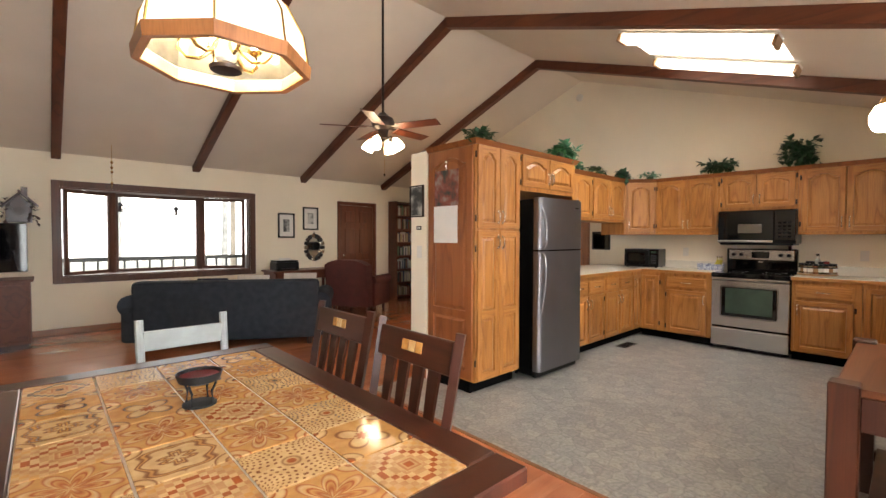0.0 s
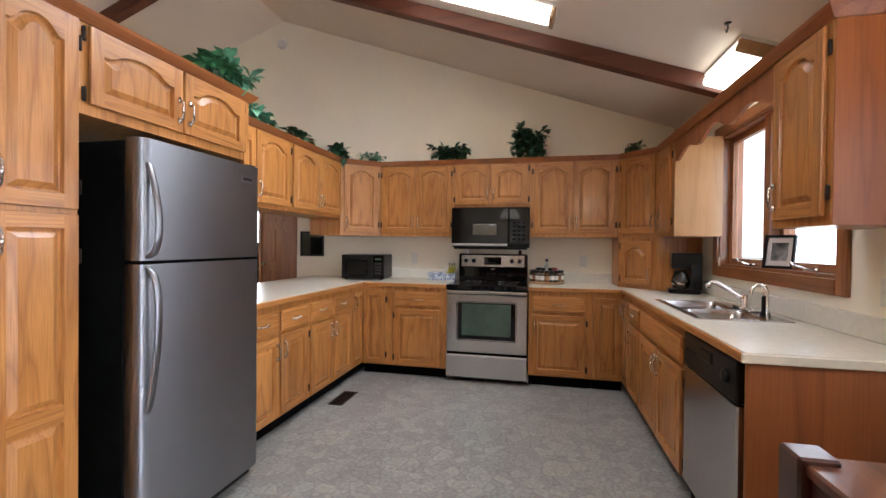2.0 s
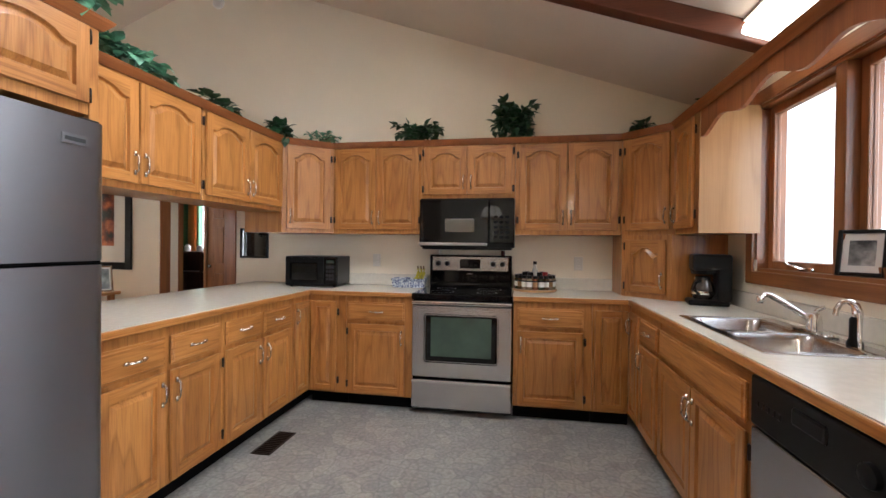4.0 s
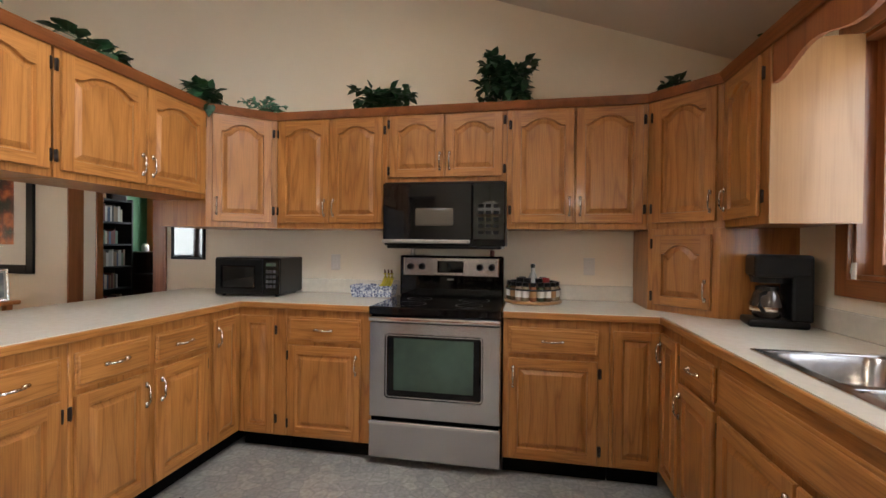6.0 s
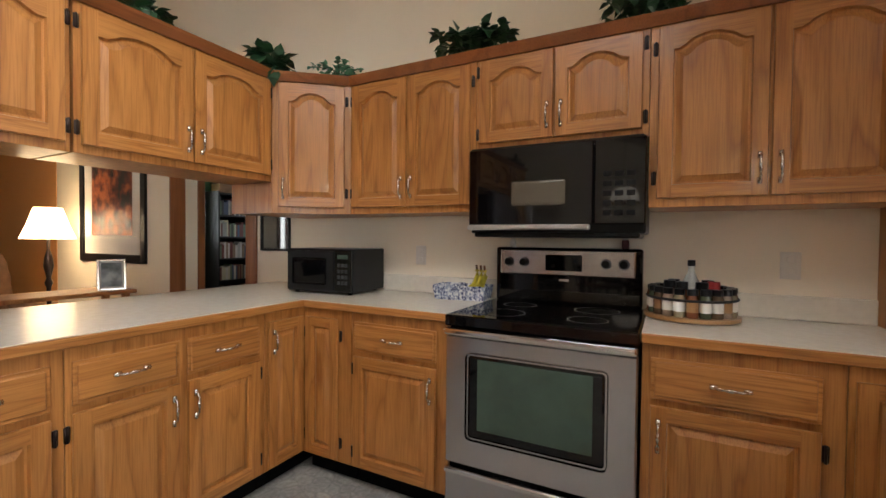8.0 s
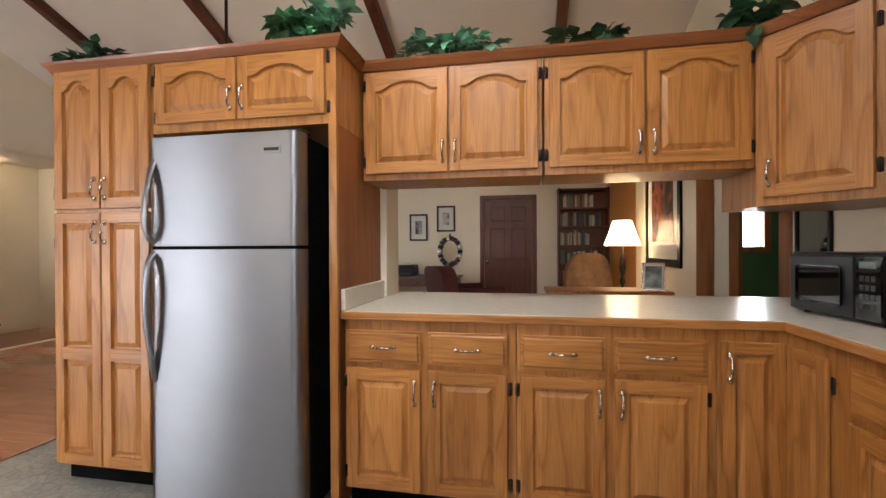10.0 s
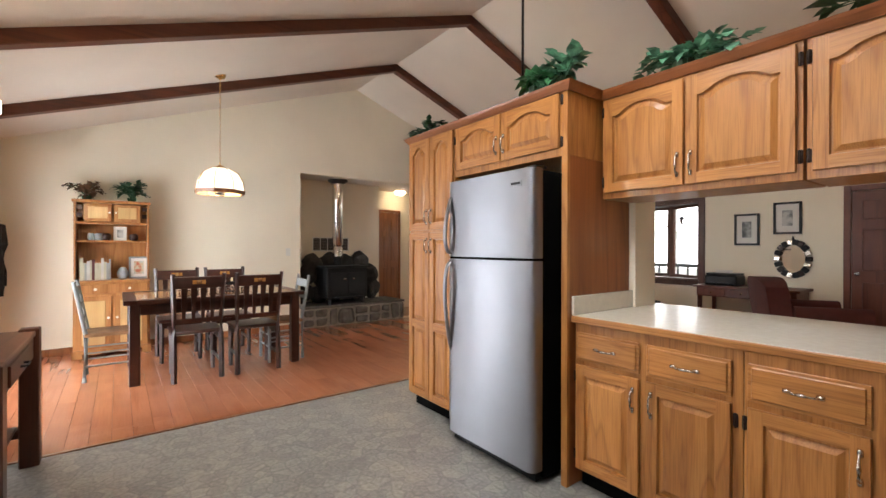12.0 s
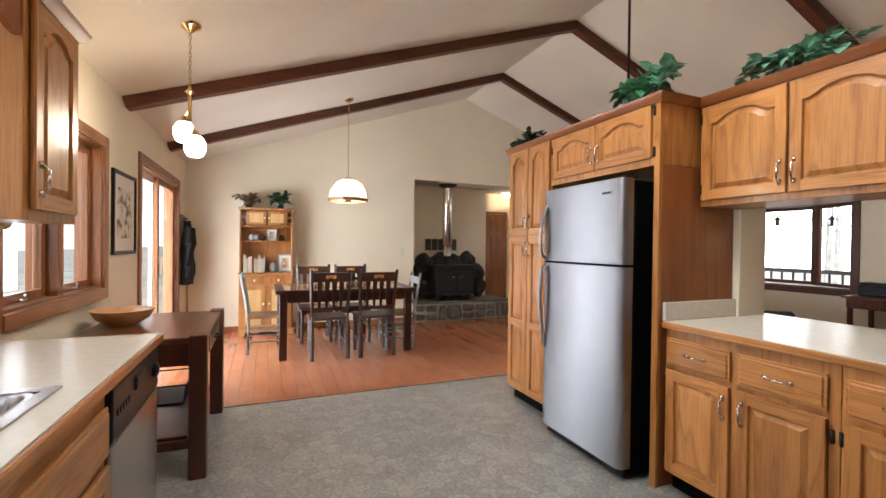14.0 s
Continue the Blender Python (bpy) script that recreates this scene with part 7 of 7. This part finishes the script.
def bookcase(at, turn, w, h, d, shelves, mat, label, seed, group, top=False):
    c = thing("bookcase", at, turn, label, "bookcase")
    for x in (0, w - 0.025):
        part("side", bx(x, x + 0.025, 0, d, 0, h, 0.003), mat, c)
    part("back_board", bx(0.025, w - 0.025, d - 0.01, d, 0, h), mat, c)
    gap = (h - 0.1) / shelves
    m = pose(*at, 0, 0, turn)
    for i in range(shelves + 1):
        z = 0.06 + i * gap
        part("shelf", bx(0.025, w - 0.025, 0.004, d - 0.01, z, z + 0.022, 0.002), mat, c)
        if i < shelves:
            p = m @ Vector((0.035, 0.03, z + 0.023))
            books(p, turn, (w - 0.07) * (0.94 if i % 2 else 0.72), gap * 0.78, int(w * 24), seed + i, group)
    return c


bookcase((5.85, 8.0, 0), 0, 0.74, 2.1, 0.3, 7, DOORWOOD, "tall dark bookcase full of books", 40, "books in the tall bookcase")
setting("wall_panel_orange", bx(6.594, 6.599, 6.5, 7.99, 0.09, 2.19), ORANGE_WALL, "orange painted part of the living room wall")
bookcase((8.33, 6.6, 0), 0, 0.64, 1.85, 0.28, 6, IRON, "black bookcase with books in the green room", 60, "books in the green room")
sh = thing("low_shelf", (9.15, 6.86, 0), -90, "low dark shelf unit in the green room", "shelf")
for z in (0.1, 0.45, 0.8, 1.12):
    part("shelf", bx(0, 0.95, 0, 0.28, z, z + 0.022, 0.002), DARK, sh)
for x in (0, 0.465, 0.93):
    part("side", bx(x, x + 0.02, 0.002, 0.278, 0.0, 1.12), DARK, sh)
part("back_board", bx(0.02, 0.93, 0.27, 0.28, 0.1, 1.12), DARK, sh)
for y, h, mt, nm in ((6.72, 0.11, WHITE, "small white jar on the low shelf"), (6.5, 0.1, CUSHION, "small cream pot on the low shelf"), (6.34, 0.16, IRON, "small dark lamp base on the low shelf")):
    jr = thing("small_jar", (9.28, y, 1.142), 0, nm, "jar", "jars on the low shelf")
    part("body", lathe([(0.03, 0.0), (0.045, 0.02), (0.045, h * 0.7), (0.03, h * 0.85)], 14), mt, jr, smooth=True)
    part("lid", lathe([(0.034, h * 0.85), (0.03, h * 0.95), (0.0, h)], 14), mt, jr, smooth=True)
for i in range(2):
    bk = thing("storage_basket", (8.5 + i * 0.3, 6.74, 1.812), 0, "tan storage basket on top of the black bookcase", "basket", "baskets")
    part("body", bx(-0.12, 0.12, -0.1, 0.1, 0, 0.15, 0.02), TAN if i == 0 else BRONZE, bk)
    part("rim", rod([(-0.12, -0.1, 0.15), (0.12, -0.1, 0.15), (0.12, 0.1, 0.15), (-0.12, 0.1, 0.15), (-0.12, -0.1, 0.15)], 0.008, 6), BRONZE, bk)

lp = thing("floor_lamp", (6.34, 5.98, 0), 0, "lit floor lamp with a pleated cream shade", "lamp")
part("base", lathe([(0.14, 0), (0.14, 0.015), (0.05, 0.03), (0.02, 0.06)], 20), BRONZE, lp, smooth=True)
part("pole", lathe([(0.016, 0.04), (0.016, 0.8), (0.03, 0.84), (0.016, 0.88), (0.035, 0.98), (0.03, 1.05), (0.012, 1.12), (0.012, 1.3)], 12), BRONZE, lp, smooth=True)
bm = bmesh.new()
rings = []
for r, z in ((0.18, 1.21), (0.135, 1.33), (0.092, 1.47)):
    rings.append([bm.verts.new((r * (1 + 0.02 * (q % 2)) * math.cos(2 * math.pi * q / 40), r * (1 + 0.02 * (q % 2)) * math.sin(2 * math.pi * q / 40), z)) for q in range(40)])
for a, b in zip(rings, rings[1:]):
    for q in range(40):
        bm.faces.new((a[q], a[(q + 1) % 40], b[(q + 1) % 40], b[q]))
bmesh.ops.solidify(bm, geom=bm.faces[:], thickness=0.003)
part("shade", bm, SHADE, lp, "lit pleated shade")
part("bulb", lathe([(0.014, 1.3), (0.032, 1.35), (0.02, 1.39), (0, 1.4)], 12), SOFTBULB, lp, "lit bulb")

rc = thing("recliner", (6.17, 6.75, 0), 8, "tan tufted recliner armchair", "armchair")
part("seat", bx(-0.28, 0.28, -0.35, 0.25, 0.2, 0.48, 0.06), TAN, rc, smooth=True)
bm = bx(-0.29, 0.29, 0.18, 0.36, 0.4, 1.06, 0)
bmesh.ops.subdivide_edges(bm, edges=bm.edges[:], cuts=12, use_grid_fill=True)
for v in bm.verts:
    u, k = v.co.x / 0.29, (v.co.z - 0.73) / 0.33
    if v.co.y < 0.2:
        v.co.y -= 0.05 * (1 - u * u) - 0.03 * abs(math.cos(v.co.x * 22)) * abs(math.cos(v.co.z * 16))
    v.co.z += (0.06 - 0.16 * u ** 4) * max(0, k)
    v.co.x *= 1 - 0.12 * max(0, k) ** 2
part("backrest", bm, TAN, rc, smooth=True)
for s in (-1, 1):
    part("armrest", bx(s * 0.34 - 0.08, s * 0.34 + 0.08, -0.36, 0.3, 0.1, 0.62, 0.05), TAN, rc, smooth=True)
part("base", bx(-0.35, 0.35, -0.32, 0.3, 0.0, 0.2, 0.02), DARK, rc)

poster = frame_on_wall((6.6, 6.03, 1.02), -90, 1.02, 1.15, "large black framed warm-toned poster on the wall", picture=TALLART, mat_w=0.13, edge=0.068)
p = part("glazing", bx(0.05, 0.97, -0.0165, -0.0145, 0.05, 1.1), PANE, poster, "reflective glass")
p.visible_shadow = False
cs = thing("console_table", (6.02, 5.3, 0), 0, "brown console table behind the counter", "table")
part("tabletop", bx(-0.5, 0.55, -0.2, 0.2, 0.79, 0.82, 0.006), PINE, cs)
for x in (-0.47, 0.47):
    for y in (-0.17, 0.13):
        part("leg", bx(x, x + 0.045, y, y + 0.045, 0, 0.79, 0.004), PINE, cs)
frame_on_wall((6.33, 5.18, 0.821), -20, 0.18, 0.24, "small framed photo standing on the console", PEWTER, 0.01, 0.016, SEAART, -8)

tv = thing("television", (-0.22, 7.75, 0.82), 0, "black flat television on a wooden stand", "television")
part("screen", bx(-0.48, 0.4, -0.02, 0.03, 0.08, 0.66, 0.01), GLOSS, tv)
part("stand", joined(bx(-0.16, 0.16, -0.1, 0.1, 0, 0.015, 0.004), bx(-0.04, 0.04, -0.01, 0.02, 0.015, 0.1)), BLACK, tv)
ts = thing("television_stand", (-0.22, 7.8, 0), 0, "brown wooden television cabinet", "cabinet")
part("body", bx(-0.55, 0.42, -0.25, 0.25, 0.06, 0.79, 0.004), BEAM, ts)
part("top", bx(-0.57, 0.45, -0.27, 0.27, 0.79, 0.82, 0.006), BEAM, ts)
for x0, x1 in ((-0.53, -0.07), (-0.05, 0.4)):
    part("door", bx(x0, x1, -0.265, -0.25, 0.1, 0.76, 0.006), BEAM, ts)
part("plinth", bx(-0.52, 0.4, -0.22, 0.22, 0, 0.06), DARK, ts)
cc = thing("cuckoo_clock", (0.1, NORTH, 1.5), 0, "carved dark wooden cuckoo clock with a peaked roof", "clock")
part("case", prism([(-0.12, 0.0), (0.12, 0.0), (0.12, 0.22), (0, 0.36), (-0.12, 0.22)], -0.12, 0), DARK, cc)
for s in (-1, 1):
    part("roof_board", bx(-0.02, 0.25, -0.16, 0.0, 0, 0.025, 0.004, m=Matrix.Translation((0, 0, 0.38)) @ Matrix.Rotation(radians(47) if s > 0 else radians(133), 4, "Y")), DARK, cc)
part("chimney", bx(0.02, 0.08, -0.1, -0.04, 0.34, 0.45), DARK, cc)
bm = lathe([(0.055, 0), (0.055, 0.015)], 18)
bmesh.ops.transform(bm, matrix=Matrix.Translation((0, -0.12, 0.14)) @ Matrix.Rotation(math.pi / 2, 4, "X"), verts=bm.verts[:])
part("dial", bm, BRONZE, cc)
lv = bmesh.new()
for i in range(40):
    leaf_mesh(lv, (rnd.choice((-1, 1)) * rnd.uniform(0.08, 0.17), -0.12, rnd.uniform(0.0, 0.3)), (rnd.gauss(0, 1), -0.4, rnd.gauss(0, 1)), 0.06, 0.4)
part("carving", lv, DARK, cc, "carved leaves")
hc = thing("hanging_chime", (1.02, 7.95, 0), 0, "small metal chime hanging before the window", "chime")
part("cord", rod([(0, 0, 1.98), (0, 0, 2.57)], 0.003, 4), BRASS, hc)
for z in (2.33, 2.26, 2.2, 2.05):
    part("bead", lathe([(0.004, z - 0.02), (0.02, z), (0.004, z + 0.02)], 8), BRASS, hc)

# ---- outside ----
setting("ground", bx(-600, 600, -600, 600, -1.6, -1.5), plain("pale_grass", (0.3, 0.3, 0.26), 0.9, vary=0.3, scale=0.6), "pale grassy ground round the house")
dkk = thing("deck", (0, 0, 0), 0, "grey wooden porch deck behind the bay window", "deck", "", "structure")
GREYWOOD = wood("weathered_board", (0.5, 0.48, 0.45), (0.45, 0.43, 0.4), (0.35, 0.33, 0.3), "x", ring=5)
for i in range(16):
    part("plank", bx(-3, 8, 9.0 + i * 0.145, 9.14 + i * 0.145, -0.1, -0.06), GREYWOOD, dkk)
rl = thing("porch_railing", (0, 11.2, 0), 0, "dark porch railing with square balusters", "railing", "", "structure")
RAIL = plain("railing_paint", (0.05, 0.055, 0.055), 0.6)
part("top_rail", bx(-3, 8, -0.05, 0.05, 0.84, 0.92, 0.006), RAIL, rl)
part("bottom_rail", bx(-3, 8, -0.03, 0.03, 0.05, 0.1, 0.004), RAIL, rl)
bal = shared(bx(-0.016, 0.016, -0.016, 0.016, 0.1, 0.84), "baluster")
bal.materials.append(RAIL)
for i in range(50):
    put("baluster", bal, rl, Matrix.Translation((-2.9 + i * 0.21, 0, 0)))
for x in (3.54,):
    part("post", bx(x - 0.05, x + 0.05, -0.05, 0.05, -0.06, 2.7), GREYWOOD, rl, "pale roof post")
setting("porch_beam", bx(-3, 8, 9.55, 9.65, 2.6, 2.75, 0.006), GREYWOOD, "weathered beam under the porch roof")
setting("porch_beam", bx(-3, 8, 11.15, 11.25, 2.7, 2.85, 0.006), GREYWOOD, "weathered beam under the porch roof")
for x, z, w in ((1.28, 1.74, 0.075), (2.1, 1.71, 0.06)):
    fd = thing("bird_feeder", (x, 9.6, z), 0, "dark hanging bird feeder outside the bay window", "bird feeder", "feeders on the porch")
    part("tray", lathe([(w * 0.8, 0.0), (w, 0.012), (w * 0.9, 0.016)], 14), IRON, fd)
    part("tube", lathe([(w * 0.4, 0.016), (w * 0.4, 0.1), (w * 0.5, 0.11)], 12), BRONZE, fd)
    part("roof", lathe([(w * 1.05, 0.1), (w * 0.4, 0.14), (0.01, 0.16)], 14), IRON, fd)
    part("wire", rod([(0, 0, 0.16), (0, 0, 2.6 - z)], 0.003, 5), IRON, fd)
# Glowing sheet for the blown-out sky; it also lights the living room.
setting("backdrop", bx(-90, 90, 62, 62.5, -4, 45), glow("blown_out_sky", (1.0, 0.98, 0.96), 2.6), "glowing white sheet in place of the blown-out sky beyond the porch")
# A dimmer glowing sheet added for the sky seen through the south windows.
setting("backdrop", bx(-500, 500, -62.5, -62, -4, 190), glow("blown_out_sky_south", (0.9, 0.95, 1.0), 0.6), "glowing pale sheet in place of the bright sky beyond the garden")
BARK = plain("pale_bark", (0.72, 0.7, 0.66), 0.9, vary=0.3, scale=4)


def tree(x, y, h, seed):
    """A bare winter tree: a tapered trunk, forked limbs and fine twigs."""
    rnd = random.Random(seed)
    t = thing("bare_tree", (x, y, -1.5), 0, "bare pale-barked winter tree behind the porch", "tree", "trees behind the house")
    part("trunk", rod([(0, 0, 0), (0.1, 0, h * 0.4), (0.0, 0.1, h)], 0.2, 8, r1=0.04), BARK, t)
    limbs = bmesh.new()
    for i in range(16):
        z, a, l = h * rnd.uniform(0.25, 0.95), rnd.uniform(0, 6.28), h * rnd.uniform(0.12, 0.28)
        e = Vector((math.cos(a) * l, math.sin(a) * l, z + l * 0.6))
        rod([(0.05, 0, z), Vector((0.05, 0, z)).lerp(e, 0.5) + Vector((0, 0, 0.1)), e], 0.06, 5, limbs, 0.012)
        for k in range(4):
            b = Vector((0.05, 0, z)).lerp(e, rnd.uniform(0.4, 1.0))
            rod([b, b + Vector((rnd.gauss(0, 0.5), rnd.gauss(0, 0.5), rnd.uniform(0.2, 0.9)))], 0.015, 4, limbs, 0.004)
    part("crown", limbs, BARK, t)


for i, (x, y) in enumerate(((-6, 26), (-2.5, 22), (0.5, 30), (3, 27), (7, 24), (11, 29), (-9, 33), (16, 32))):
    tree(x, y, 13 + i % 3 * 2, 70 + i)

# ---- hearth stones ----
he = thing("stone_hearth", (0, 0, 0), 0, "raised fieldstone hearth under the wood stove", "hearth", "", "structure")
part("core", bx(-1.42, -0.76, 3.392, 5.22, 0.0, 0.3), MORTAR, he, "pale mortar core")
part("hearth_slab", bx(-1.42, -0.73, 3.392, 5.25, 0.3, 0.335, 0.012), STONE, he, "flat stone top")


def stone(w, h, d, seed):
    """A rough block with knocked-off corners, its face towards +x."""
    bm = bx(0, d, -w / 2, w / 2, -h / 2, h / 2, min(w, h) * 0.24)
    for v in bm.verts:
        n = noise.noise_vector(v.co * 7 + Vector((seed * 3.1, 0, 0)))
        v.co += Vector((n.x * 0.012, n.y * 0.024, n.z * 0.024))
    return bm


rnd = random.Random(4)
y = 3.41
k = 0
while y < 5.2:
    w = rnd.uniform(0.16, 0.3)
    w = min(w, 5.23 - y)
    split = rnd.random() < 0.4
    for z, h in (((0.075, 0.13), (0.22, 0.13)) if split else ((0.148, 0.27),)):
        s = part("stone", stone(w - 0.04, h - 0.02, 0.05, k), STONE, he)
        s.location = (-0.765, y + w / 2, z)
        k += 1
    y += w
for x in (-1.3, -1.08, -0.87):
    s = part("stone", stone(0.19, 0.27, 0.05, k), STONE, he)
    s.matrix_local = pose(x, 5.215, 0.148, 0, 0, 90)
    k += 1
def rock(w, h, d, seed):
    """A rounded boulder with a lumpy face."""
    bm = bmesh.new()
    bmesh.ops.create_icosphere(bm, subdivisions=3, radius=0.5)
    for v in bm.verts:
        c = v.co * (1 + 0.32 * noise.noise(v.co * 2.4 + Vector((seed * 1.7, 0, 0))) + 0.1 * noise.noise(v.co * 7 + Vector((0, seed, 0))))
        v.co = Vector((d / 2 + c.x * d, c.y * w, c.z * h))
    return bm


rb = thing("rock_surround", (0, 0, 0), 0, "dark piled rocks behind the wood stove", "rocks", "", "structure")
for row, (z, n, y0, y1) in enumerate(((0.5, 6, 3.48, 5.0), (0.78, 5, 3.5, 4.95), (1.0, 4, 3.6, 4.75))):
    for i in range(n):
        w = (y1 - y0) / n
        bm = rock(w * 1.12, 0.36, 0.3, 90 + k)
        s = part("rock", bm, ROCK, rb)
        s.location = (-1.415, y0 + w * (i + 0.5), z + rnd.uniform(-0.03, 0.03))
        k += 1

# ---- floor boards ----
boards = thing("floor_boards", (0, 0, 0), 0, "reddish wood plank floor", "floor", "", "structure")
PL = 0.12
plank = shared(bx(0.0008, 1.2 - 0.0008, 0.0005, PL - 0.0005, -0.012, -0.0005, 0.0006), "plank")
for p in plank.polygons:
    p.use_smooth = False
plank.materials.append(CHERRY)
rest = bmesh.new()
rnd = random.Random(12)
rows = int(NORTH / PL)
made = 0
for j in range(rows + 1):
    y = j * PL
    lo, hi = WEST, (2.4 if y + PL * 0.5 < 3.75 else EAST)
    x = lo - rnd.uniform(0, 1.1)
    while x < hi:
        a, b = max(x, lo), min(x + 1.2, hi)
        wide = min(PL, NORTH - y) if y + PL > NORTH else PL
        if b - a > 0.03 and wide > 0.01:
            if y < 5.6 and made < 300 and a < 3.2:
                o = put("plank", plank, boards, Matrix.Translation((a, y, 0)) @ Matrix.Diagonal(((b - a) / 1.2, wide / PL, 1, 1)))
                made += 1
            else:
                bx(a + 0.0008, b - 0.0008, y + 0.0005, y + wide - 0.0005, -0.012, -0.0005, 0, rest)
        x += 1.2
tagged(part("far_planks", rest, CHERRY, boards), "", "", "", "stuff")
strip = setting("trim_threshold", bx(2.385, 2.415, 0, 3.76, -0.001, 0.006, 0.002), TRIM, "thin wood strip between vinyl and planks")
setting("trim_threshold", bx(2.415, 2.95, 3.745, 3.765, -0.001, 0.006, 0.002), TRIM_X, "thin wood strip between vinyl and planks")
